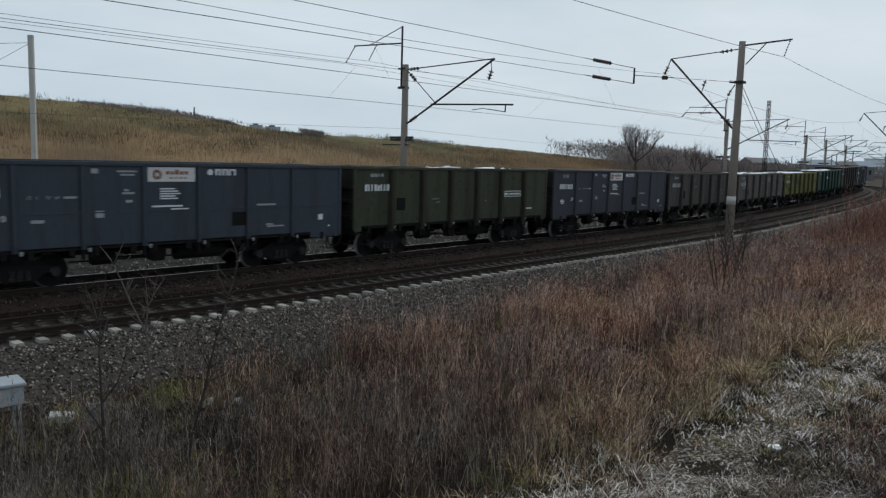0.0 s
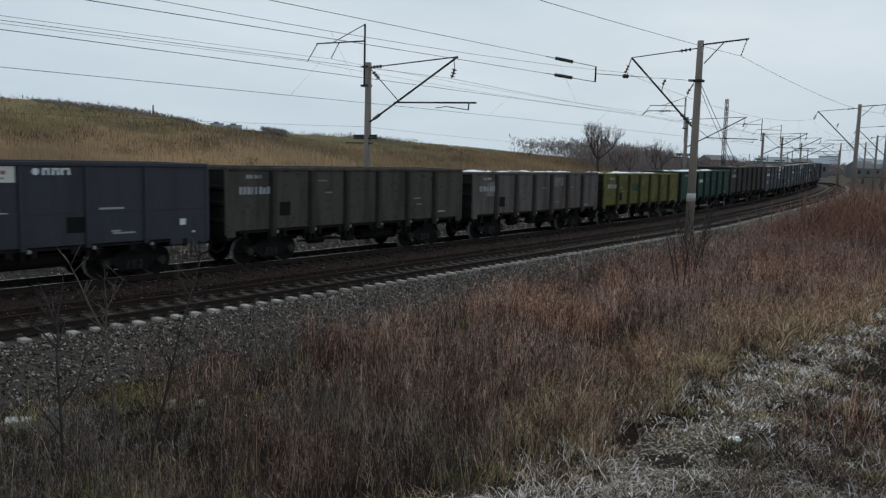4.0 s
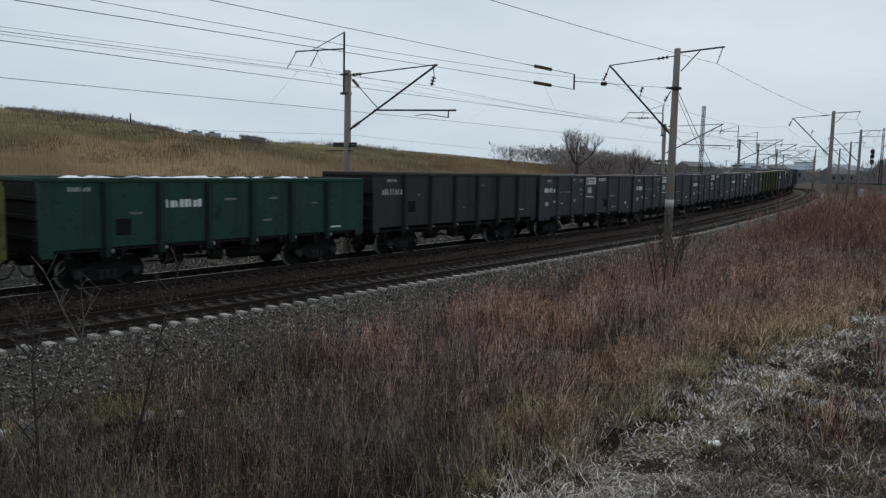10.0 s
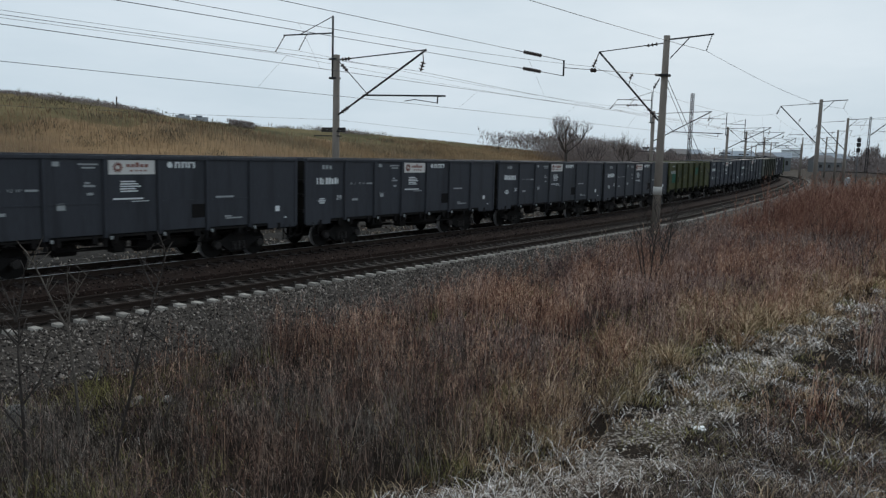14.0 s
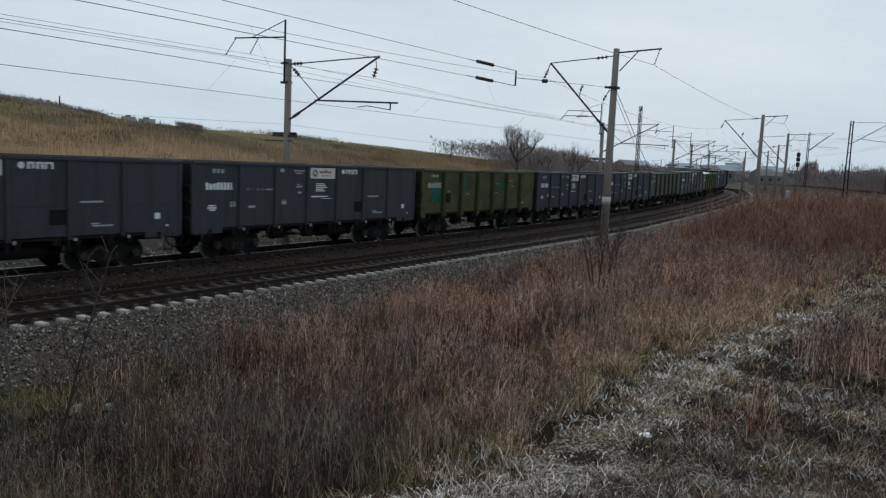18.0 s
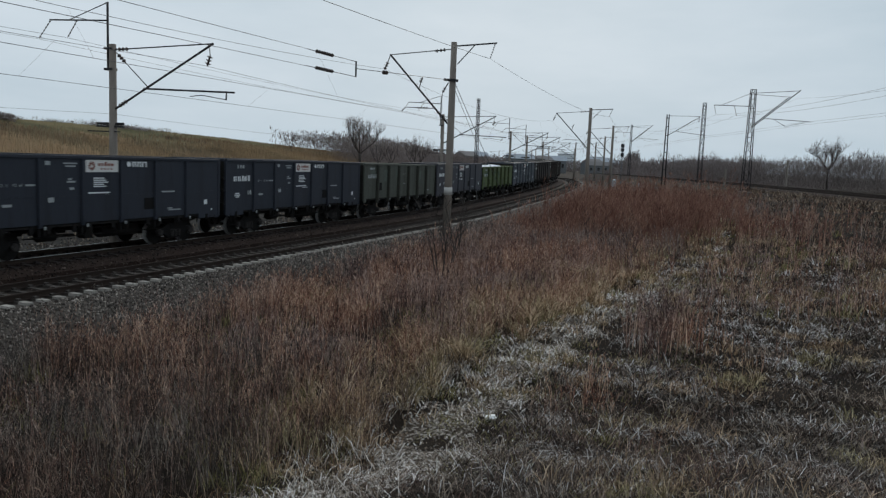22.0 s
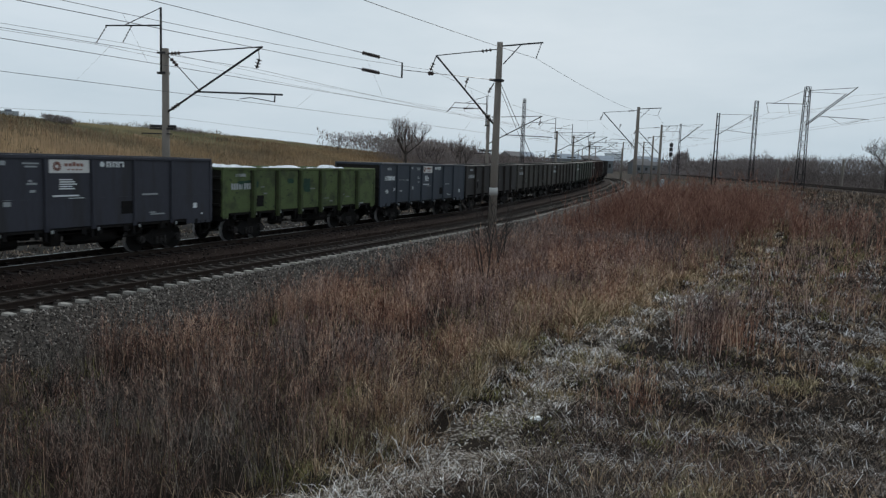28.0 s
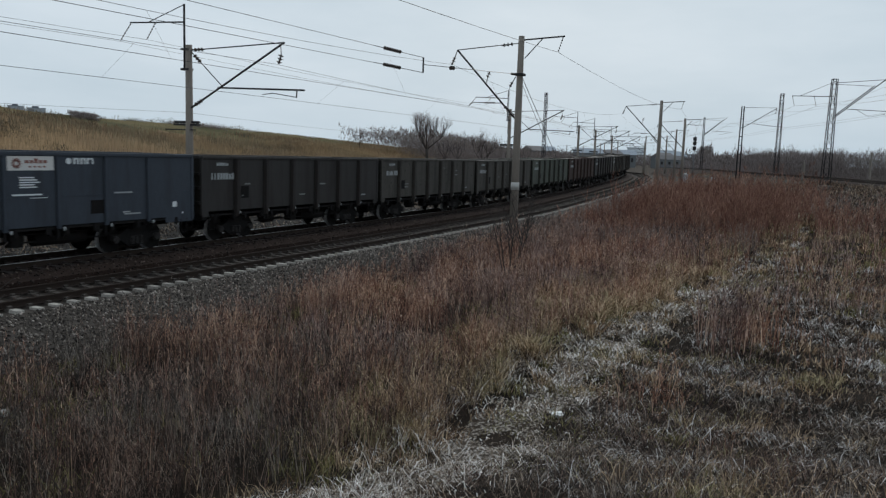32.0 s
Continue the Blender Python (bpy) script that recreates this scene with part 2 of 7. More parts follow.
def ground_z(x, y, rough=True):
    x, y = np.atleast_1d(np.asarray(x, float)), np.atleast_1d(np.asarray(y, float))
    s, n = line_coords(x, y)
    z = np.interp(n, (-400, -170, -120, -90, -60, -38, -16, -4.6, -2.6, 6.5, 8.6, 12, 400), (6, 8.6, 9.2, 8.8, 4.2, 0.6, -1.0, -0.9, -0.42, -0.56, -0.95, -1.0, -1.0))
    hill = np.interp(s, (-120, 0, 45, 62, 80, 116, 160, 300, 500), (1.32, 1.24, 1.14, 0.97, 0.92, 0.92, 0.86, 0.6, 0.3))
    z = np.where(n < -16, (z + 1.0) * hill - 1.0, z)
    r2 = x * x + y * y
    z = z + 3.1 * np.exp(-r2 / 60.0) * np.clip((n - 8) / 6, 0, 1)
    z = z + 0.75 * np.exp(-((x - 6.5) ** 2 + (y - 6.0) ** 2) / 9.0)
    # the other line's low bank, off to the side
    xr, zr = other_line(y)
    d = x - xr
    rise = np.interp(d, (-30, -13, -6, 7, 12, 40), (0, 0.72, 0.93, 0.93, 0.7, 0.5)) * (zr + 0.6)
    z = z + rise * np.clip((n - 7) / 9, 0, 1) * np.clip((y - 5) / 30, 0, 1) * np.clip((420 - y) / 150, 0, 1)
    # the bank that carries the rising rails
    m = np.where((s > 28) & (s < 330) & (n > -90) & (n < 60))[0]
    if len(m):
        s2, n2 = rail_coords(x[m], y[m])
        w = np.clip((15 - np.abs(n2 - 2.2)) / 8, 0, 1) * np.clip((s2 - 28) / 20, 0, 1) * np.clip((330 - s2) / 40, 0, 1)
        bank = np.interp(s2, (28, 60, 100, 140, 200, 300, 500), (0, 0.4, 1.15, 1.25, 0.4, -0.8, -1.6)) + np.interp(n2, (-12, -4.6, -2.6, 6.5, 8.6, 12), (-1.0, -0.9, -0.42, -0.56, -0.95, -1.0))
        z[m] = z[m] * (1 - w) + bank * w
    if rough:
        w = np.clip((np.abs(n - 2) - 7) / 3, 0, 1)
        z = z + w * 0.10 * (np.sin(x * 0.9 + 1.3 * np.sin(y * 0.45)) * np.cos(y * 0.8) + 0.5 * np.sin(2.3 * x + y * 1.7))
    return z


def other_line(y):
    """Centre x and rail height of the second railway at y."""
    return np.interp(y, (-40, 20, 61, 97, 135, 162, 200, 300, 600), (28, 53, 70.5, 87.5, 100.5, 112.5, 128.5, 170, 290)), np.interp(y, (0, 160, 200, 300, 420), (2.1, 2.1, 1.8, 0.9, -0.1))


# ------------------------------------------------ mesh helpers
def part(name, bm, mat, parent=None, label="", at=None):
    """Links a bmesh or mesh as one object under a thing or part."""
    if isinstance(bm, bmesh.types.BMesh):
        me = bpy.data.meshes.new(name)
        bm.to_mesh(me)
        bm.free()
        me.materials.append(mat)
    else:
        me = bm
    ob = new(name, me)
    ob.parent = parent
    if at is not None:
        ob.matrix_basis = at
    if label:
        ob["label"] = label
    return ob


def thing(name, label, category, at=None, group="", kind=""):
    ob = new(name)
    ob.empty_display_size = 0.3
    if at is not None:
        ob.matrix_basis = at
    return tagged(ob, label, category, group, kind)


def box(bm, x0, x1, y0, y1, z0, z1, bevel=0.0):
    vs = [bm.verts.new((x, y, z)) for x in (x0, x1) for y in (y0, y1) for z in (z0, z1)]
    fs = [bm.faces.new([vs[i] for i in q]) for q in ((0, 1, 3, 2), (4, 6, 7, 5), (0, 4, 5, 1), (2, 3, 7, 6), (0, 2, 6, 4), (1, 5, 7, 3))]
    if bevel:
        es = list({e for f_ in fs for e in f_.edges})
        bmesh.ops.bevel(bm, geom=es, offset=bevel, segments=1, affect="EDGES")
    return bm


def boxes(*dims, bevel=0.0):
    bm = bmesh.new()
    for d in dims:
        box(bm, *d, bevel=bevel)
    return bm


def tube(bm, a, b, r0, r1=None, sides=8, caps=True):
    """A tapered round bar from a to b."""
    a, b = Vector(a), Vector(b)
    r1 = r0 if r1 is None else r1
    d = (b - a).normalized()
    u = d.orthogonal().normalized()
    v = d.cross(u)
    rings = []
    for p, r in ((a, r0), (b, r1)):
        rings.append([bm.verts.new(p + (u * math.cos(q) + v * math.sin(q)) * r) for q in (2 * math.pi * i / sides for i in range(sides))])
    for i in range(sides):
        f_ = bm.faces.new((rings[0][i], rings[0][(i + 1) % sides], rings[1][(i + 1) % sides], rings[1][i]))
        f_.smooth = True
    if caps:
        bm.faces.new(rings[0][::-1])
        bm.faces.new(rings[1])
    return bm


def tubes(*bars, sides=8):
    bm = bmesh.new()
    for a, b, *r in bars:
        tube(bm, a, b, *r, sides=sides)
    return bm


MESHES = {}


def shared(key, make, mat):
    """One mesh for alike parts."""
    k = (key, mat.name)
    if k not in MESHES:
        me = bpy.data.meshes.new(str(key[0]) if isinstance(key, tuple) else key)
        bm = make()
        bm.to_mesh(me)
        bm.free()
        me.materials.append(mat)
        MESHES[k] = me
    return MESHES[k]


def mesh_from(name, verts, faces, mat, smooth=False):
    me = bpy.data.meshes.new(name)
    me.from_pydata(verts, [], faces)
    me.materials.append(mat)
    if smooth:
        me.polygons.foreach_set("use_smooth", [True] * len(me.polygons))
    me.update()
    return me


def sweep(profile, s0, s1, step, off, z):
    """Verts and faces of a profile of (side, up) points drawn along the line."""
    verts, faces = [], []
    ss = np.arange(s0, s1 + step * 0.5, step)
    k = len(profile)
    for i, s in enumerate(ss):
        for (u, w) in profile:
            x, y, a, up = rail_at(s, off + u)
            verts.append((x, y, z + w + up))
        if i:
            b = (i - 1) * k
            for j in range(k):
                jj = (j + 1) % k
                faces.append((b + j, b + jj, b + k + jj, b + k + j))
    faces.append(tuple(range(k)))
    faces.append(tuple(range(len(verts) - k, len(verts)))[::-1])
    return verts, faces

# ------------------------------------------------ ground
GROUND = material("winter_soil_litter", (0.020, 0.014, 0.010), 0.95, 0, 0.9, 1.4, 22, 1.0, (0.009, 0.0065, 0.005), 0.6, space="World", spec=0.05)
HILLSIDE = material("hillside_turf", (0.175, 0.135, 0.070), 0.95, 0, 0.45, 0.07, 0.9, 0.6, (0.085, 0.078, 0.040), 0.75, space="World", spec=0.03)
REEDBED = material("reed_litter", (0.25, 0.165, 0.092), 0.95, 0, 0.4, 0.05, 1.1, 0.6, (0.15, 0.098, 0.06), 0.7, space="World", spec=0.03)
GRAVEL = material("trodden_grey_gravel", (0.036, 0.033, 0.030), 0.95, 0, 0.9, 0.9, 5, 0.6, (0.012, 0.010, 0.009), 0.6, space="World", spec=0.03)
PLAIN = material("far_plain", (0.060, 0.049, 0.040), 0.95, 0, 0.5, 0.08, 0.6, 0.4, (0.036, 0.030, 0.026), 0.6, space="World", spec=0.03)


def ground():
    # fine near the camera, coarse towards the horizon; one sheet
    def axis(lo, hi, fine0, fine1):
        mid = list(np.arange(fine0, fine1 + 0.1, 1.0))
        up, v, d = [], fine1, 1.0
        while v < hi:
            d *= 1.13
            v += d
            up.append(v)
        down, v, d = [], fine0, 1.0
        while v > lo:
            d *= 1.13
            v -= d
            down.append(v)
        return np.array(down[::-1] + mid + up)
    xs, ys = axis(-3500, 4000, -45, 75), axis(-900, 4500, -8, 110)
    X, Y = np.meshgrid(xs, ys)
    Z = ground_z(X.ravel(), Y.ravel())
    verts = np.stack([X.ravel(), Y.ravel(), Z], 1).tolist()
    w = len(xs)
    faces = [(j * w + i, j * w + i + 1, (j + 1) * w + i + 1, (j + 1) * w + i) for j in range(len(ys) - 1) for i in range(w - 1)]
    me = mesh_from("ground", verts, faces, GROUND, True)
    me.materials.append(HILLSIDE)
    me.materials.append(PLAIN)
    me.materials.append(REEDBED)
    me.materials.append(GRAVEL)
    n = line_coords(X.ravel(), Y.ravel())[1].reshape(X.shape)
    far = np.hypot(X, Y)
    edge = -66 + 7 * np.sin(X * 0.09) + 4 * np.sin(Y * 0.23 + X * 0.3)
    kind = np.where(n < edge, 1, np.where(n < -15, 3, np.where(n < -2.2, 4, np.where(far > 110, 2, 0))))[:-1, :-1]
    me.polygons.foreach_set("material_index", kind.ravel().astype(np.int32))
    ob = part("ground", me, None)
    tagged(ob, "brown winter ground with dry grass and frost", "ground", kind="structure")


ground()


# ------------------------------------------------ tracks
def track(name, off, z, mat_head, mat_sleeper, bed, s_parts, label):
    t = thing(name, label, "railway track", kind="structure")
    v, f_ = sweep(bed[1], -90, 620, 4, off, z)
    part("ballast_bed", mesh_from("ballast_bed", v, f_, bed[0]), None, t, "crushed stone ballast")
    if bed[2]:
        v, f_ = sweep(((-0.7, -0.235), (-0.5, -0.225), (0.5, -0.225), (0.7, -0.235), (0.7, -0.3), (-0.7, -0.3)), -90, 620, 4, off, z)
        part("inner_ballast", mesh_from("inner_ballast", v, f_, INNER_BALLAST), None, t, "dark dirty ballast between the rails")
    prof = ((-0.036, 0), (0.036, 0), (0.036, -0.035), (0.01, -0.05), (0.01, -0.15), (0.066, -0.165), (0.066, -0.18), (-0.066, -0.18), (-0.066, -0.165), (-0.01, -0.15), (-0.01, -0.05), (-0.036, -0.035))
    for side in (-0.76, 0.76):
        v, f_ = sweep([(u, w) for u, w in prof], -90, 620, 2, off + side, z)
        r = part("rail", mesh_from("rail", v, f_, RAIL_RUST), None, t)
        v, f_ = sweep(((-0.026, 0.002), (0.026, 0.002), (0.026, -0.004), (-0.026, -0.004)), -90, 620, 2, off + side, z + 0.003)
        part("rail_head", mesh_from("rail_head", v, f_, mat_head), None, r, "polished running surface")

    def sleeper():
        bm = bmesh.new()
        for x0, x1, z1 in ((-1.35, -0.45, -0.17), (-0.45, 0.45, -0.19), (0.45, 1.0, -0.17), (1.0, 1.33, -0.17)):
            lo, hi = 0.13, 0.095
            vs = [bm.verts.new((x, y, zz)) for x in (x0, x1) for y, zz in ((-lo, -0.36), (lo, -0.36), (hi, z1), (-hi, z1))]
            for q in ((0, 1, 2, 3), (7, 6, 5, 4), (0, 3, 7, 4), (1, 5, 6, 2), (3, 2, 6, 7)):
                bm.faces.new([vs[i] for i in q])
        for x in (-0.76, 0.76):
            box(bm, x - 0.17, x - 0.07, -0.06, 0.06, -0.18, -0.11)
            box(bm, x + 0.07, x + 0.17, -0.06, 0.06, -0.18, -0.11)
        return bm
    me = shared(("sleeper",), sleeper, mat_sleeper)
    if len(me.materials) < 2:
        # only the ends towards the field stay clean
        me.materials.append(OILY if mat_sleeper is OILY else DUSTY)
        for p in me.polygons:
            p.material_index = 0 if p.center.x > 1.0 else 1
    far = bmesh.new()
    for i, s in enumerate(np.arange(-34, 200, 0.545)):
        x, y, a, up = rail_at(s, off)
        m = pose(x, y, z + up + random.uniform(-0.012, 0.012), 0, 0, math.degrees(a) - 90 + random.uniform(-0.8, 0.8))
        if i < s_parts:
            part("sleeper", me, None, t, at=m)
        else:
            far.from_mesh(me)
            k = len(me.vertices)
            for vv in list(far.verts)[-k:]:
                vv.co = m @ vv.co
    ob = part("distant_sleepers", far, mat_sleeper, t)
    ob.data.materials.append(OILY if mat_sleeper is OILY else DUSTY)
    ob["kind"] = "stuff"
    return t


track("far_track", 0.0, 0.0, RAIL_SHINE, OILY, (OIL_BALLAST, ((-2.9, -0.48), (-1.7, -0.215), (1.75, -0.21), (2.4, -0.3), (2.4, -0.7), (-2.9, -0.7)), False), 130, "railway track with rusty rails on oil-stained reddish ballast")
track("near_track", NEAR_TRACK, NEAR_Z, RAIL_RUST, CONCRETE, (BALLAST, ((-1.9, -0.3), (-1.5, -0.255), (1.55, -0.235), (2.05, -0.26), (4.6, -0.86), (4.6, -1.1), (-1.9, -1.1)), True), 290, "empty railway track with pale concrete sleepers on grey ballast")


# ------------------------------------------------ freight wagons
PAINT = {
    "blue": material("blue_grey_paint", (0.044, 0.052, 0.066), 0.55, 0, 0.25, 1.7, 22, 0.05, (0.032, 0.036, 0.044), 0.5, stretch=(1.5, 1, 0.17), spec=0.2),
    "olive": material("olive_paint", (0.048, 0.051, 0.031), 0.6, 0, 0.25, 1.7, 22, 0.05, (0.028, 0.026, 0.020), 0.6, stretch=(1.5, 1, 0.17), spec=0.2),
    "navy": material("dark_blue_grey_paint", (0.043, 0.044, 0.056), 0.55, 0, 0.25, 1.7, 22, 0.05, (0.031, 0.030, 0.031), 0.5, stretch=(1.5, 1, 0.17), spec=0.2),
    "drab": material("drab_grey_olive_paint", (0.067, 0.061, 0.054), 0.7, 0, 0.3, 1.7, 22, 0.05, (0.034, 0.031, 0.028), 0.6, stretch=(1.5, 1, 0.17), spec=0.2),
    "grey": material("weathered_grey_paint", (0.118, 0.105, 0.099), 0.75, 0, 0.25, 1.7, 22, 0.05, (0.070, 0.058, 0.053), 0.7, stretch=(1.5, 1, 0.17), spec=0.15),
    "yellow": material("stained_yellow_paint", (0.115, 0.108, 0.027), 0.65, 0, 0.3, 1.7, 22, 0.05, (0.064, 0.058, 0.023), 0.6, stretch=(0.9, 1, 1.1), spec=0.2),
    "teal": material("worn_green_paint", (0.016, 0.052, 0.037), 0.6, 0, 0.25, 1.7, 22, 0.05, (0.014, 0.034, 0.028), 0.6, stretch=(1.5, 1, 0.17), spec=0.2),
    "brown": material("dark_brown_paint", (0.037, 0.034, 0.033), 0.65, 0, 0.3, 1.7, 22, 0.05, (0.025, 0.021, 0.020), 0.6, stretch=(1.5, 1, 0.17), spec=0.2),
    "moss": material("moss_green_paint", (0.066, 0.068, 0.025), 0.65, 0, 0.3, 1.7, 22, 0.05, (0.035, 0.042, 0.024), 0.75, stretch=(0.9, 1, 1.1), spec=0.2),
    "lime": material("pale_green_paint", (0.086, 0.114, 0.046), 0.65, 0, 0.375, 1.7, 22, 0.05, (0.048, 0.058, 0.03), 0.62, stretch=(1.0, 1, 1.0), spec=0.2),
    "sage": material("grey_green_paint", (0.074, 0.080, 0.066), 0.65, 0, 0.25, 1.7, 22, 0.05, (0.05, 0.05, 0.042), 0.6, stretch=(1.5, 1, 0.17), spec=0.2),
}
PAINT["slate"] = material("blackish_slate_paint", (0.041, 0.044, 0.053), 0.55, 0, 0.25, 1.7, 22, 0.05, (0.024, 0.026, 0.031), 0.5, stretch=(1.5, 1, 0.17), spec=0.2)
PAINT["midnight"] = material("midnight_blue_paint", (0.026, 0.030, 0.041), 0.55, 0, 0.25, 1.7, 22, 0.05, (0.019, 0.021, 0.027), 0.5, stretch=(1.5, 1, 0.17), spec=0.2)
PAINT["rust"] = material("rust_brown_paint", (0.062, 0.040, 0.036), 0.7, 0, 0.3, 1.7, 22, 0.05, (0.034, 0.026, 0.024), 0.6, stretch=(1.5, 1, 0.17), spec=0.15)
CHIPS = {"yellow": (0.030, 0.024, 0.014), "lime": (0.026, 0.036, 0.022), "moss": (0.030, 0.034, 0.018), "grey": (0.052, 0.044, 0.038), "sage": (0.036, 0.036, 0.030), "teal": (0.012, 0.022, 0.019), "drab": (0.026, 0.023, 0.020), "olive": (0.022, 0.021, 0.015)}


def chipped(m, colour):
    """Lays small dark chips and flaked patches over a wagon paint."""
    n, l = m.node_tree.nodes, m.node_tree.links
    b = n["Principled BSDF"]
    old = b.inputs["Base Color"].links[0].from_socket
    tc = n.new("ShaderNodeTexCoord")
    mp = n.new("ShaderNodeMapping")
    mp.inputs["Scale"].default_value = (1.0, 1.0, 1.7)
    l.new(tc.outputs["Object"], mp.inputs["Vector"])
    fine = n.new("ShaderNodeTexNoise")
    fine.inputs["Scale"].default_value = 3.4
    fine.inputs["Detail"].default_value = 7.0
    fine.inputs["Roughness"].default_value = 0.7
    l.new(mp.outputs["Vector"], fine.inputs["Vector"])
    ramp_ = n.new("ShaderNodeValToRGB")
    ramp_.color_ramp.elements[0].position, ramp_.color_ramp.elements[1].position = 0.58, 0.64
    l.new(fine.outputs["Fac"], ramp_.inputs["Fac"])
    mx = n.new("ShaderNodeMix")
    mx.data_type = "RGBA"
    mx.inputs["B"].default_value = (*colour, 1)
    l.new(ramp_.outputs["Color"], mx.inputs["Factor"])
    l.new(old, mx.inputs["A"])
    l.new(mx.outputs["Result"], b.inputs["Base Color"])


for c_, k_ in CHIPS.items():
    chipped(PAINT[c_], k_)
# posts of the older wagons, darker than the sheets between: rubbed, rusted, side shade painted in
POST_PAINT = {}
for c_, k_ in (("olive", (0.036, 0.036, 0.024)), ("drab", (0.046, 0.041, 0.037)), ("grey", (0.068, 0.056, 0.050)), ("yellow", (0.072, 0.067, 0.022)), ("teal", (0.014, 0.040, 0.032)), ("brown", (0.033, 0.029, 0.028)), ("moss", (0.044, 0.048, 0.020)), ("lime", (0.060, 0.080, 0.034)), ("sage", (0.048, 0.050, 0.042)), ("rust", (0.050, 0.032, 0.028))):
    POST_PAINT[c_] = material(c_ + "_post_paint", k_, 0.7, 0, 0.35, 2.2, 25, 0.08, (0.030, 0.021, 0.017), 0.5, stretch=(1, 1, 0.4), spec=0.15)
# Soot colour that also stands for shade at post edges and wagon ends.
SOOT_SHADE = material("soot_and_shade", (0.022, 0.02, 0.018), 0.85, 0, 0.5, 2.0, 25, 0.1, (0.035, 0.03, 0.026), 0.5, spec=0.1)
SAY = {"blue": "blue-grey", "olive": "dark olive", "navy": "dark slate-blue", "drab": "drab grey-olive", "grey": "weathered grey", "yellow": "stained yellow",
       "teal": "worn dark green", "brown": "sooty dark brown", "moss": "moss-green", "lime": "pale green", "sage": "grey-green", "slate": "blackish slate", "midnight": "midnight-blue", "rust": "rust-brown"}
PITCH = 13.92


def wheelset():
    bm = bmesh.new()
    for side in (-1, 1):
        y = side * 0.76
        rings = []
        for r, yy in ((0.09, -0.07), (0.40, -0.065), (0.478, -0.065), (0.478, 0.05), (0.50, 0.06), (0.50, 0.085), (0.40, 0.08), (0.30, 0.04), (0.09, 0.1)):
            rings.append([bm.verts.new((r * math.cos(q), y - side * yy, r * math.sin(q))) for q in (2 * math.pi * i / 20 for i in range(20))])
        for a, b in zip(rings, rings[1:]):
            for i in range(20):
                bm.faces.new((a[i], a[(i + 1) % 20], b[(i + 1) % 20], b[i]))
        bm.faces.new(rings[0])
    tube(bm, (0, -1.1, 0), (0, 1.1, 0), 0.075, sides=10)
    return bm


def side_frame(y):
    """Cast truss with two openings, axle boxes and a nest of springs."""
    bm = bmesh.new()
    out = [(-1.15, 0.50), (-1.1, 0.66), (-0.72, 0.66), (-0.35, 0.88), (0.35, 0.88), (0.72, 0.66), (1.1, 0.66), (1.15, 0.50), (0.98, 0.42), (0.75, 0.48), (0.35, 0.22), (-0.35, 0.22), (-0.75, 0.48), (-0.98, 0.42)]
    a = [bm.verts.new((x, y - 0.09, z)) for x, z in out]
    b = [bm.verts.new((x, y + 0.09, z)) for x, z in out]
    bm.faces.new(a)
    bm.faces.new(b[::-1])
    for i in range(len(out)):
        j = (i + 1) % len(out)
        bm.faces.new((a[i], b[i], b[j], a[j]))
    return bm


def axle_box(y):
    bm = bmesh.new()
    s = -1 if y < 0 else 1
    tube(bm, (0, y + s * 0.06, 0.478), (0, y + s * 0.19, 0.478), 0.15, 0.13, sides=12)
    tube(bm, (0, y + s * 0.19, 0.478), (0, y + s * 0.215, 0.478), 0.085, sides=10)
    return bm


def spring():
    """A coil spring as a stack of swelling rings, one skin."""
    bm = bmesh.new()
    rings = []
    for k in range(13):
        r = 0.085 if k % 2 else 0.06
        rings.append([bm.verts.new((r * math.cos(q), r * math.sin(q), k * 0.025)) for q in (2 * math.pi * i / 8 for i in range(8))])
    for a, b in zip(rings, rings[1:]):
        for i in range(8):
            bm.faces.new((a[i], a[(i + 1) % 8], b[(i + 1) % 8], b[i]))
    bm.faces.new(rings[0][::-1])
    bm.faces.new(rings[-1])
    return bm


def wheelset_mesh():
    me = shared("wheelset", wheelset, WHEEL_STEEL)
    if len(me.materials) < 2:
        me.materials.append(TREAD)
        for p in me.polygons:
            if math.hypot(p.center.x, p.center.z) > 0.465:
                p.material_index = 1
    return me


def bogie(parent, x):
    b = part("bogie", shared("bogie_bolster", lambda: boxes((-0.22, 0.22, -1.05, 1.05, 0.56, 0.78), (-0.5, 0.5, -0.2, 0.2, 0.6, 0.74), bevel=0.02), STEEL_DARK), None, parent, at=pose(x, 0, 0))
    for y in (-1.02, 1.02):
        part("side_frame", shared(("side_frame", y), lambda: side_frame(y), STEEL_DARK), None, b)
    for dx in (-0.2, 0, 0.2):
        part("spring", shared(("spring",), spring, DUSTY_STEEL), None, b, at=pose(dx, -1.13, 0.27))
    for dx in (-0.925, 0.925):
        part("axle_box", shared(("axle_box",), lambda: axle_box(-1.02), DUSTY_STEEL), None, b, at=pose(dx, 0, 0))
    out = []
    for dx in (-0.925, 0.925):
        out.append(part("wheelset", wheelset_mesh(), None, b, at=pose(dx, 0, 0.478)))
    return out


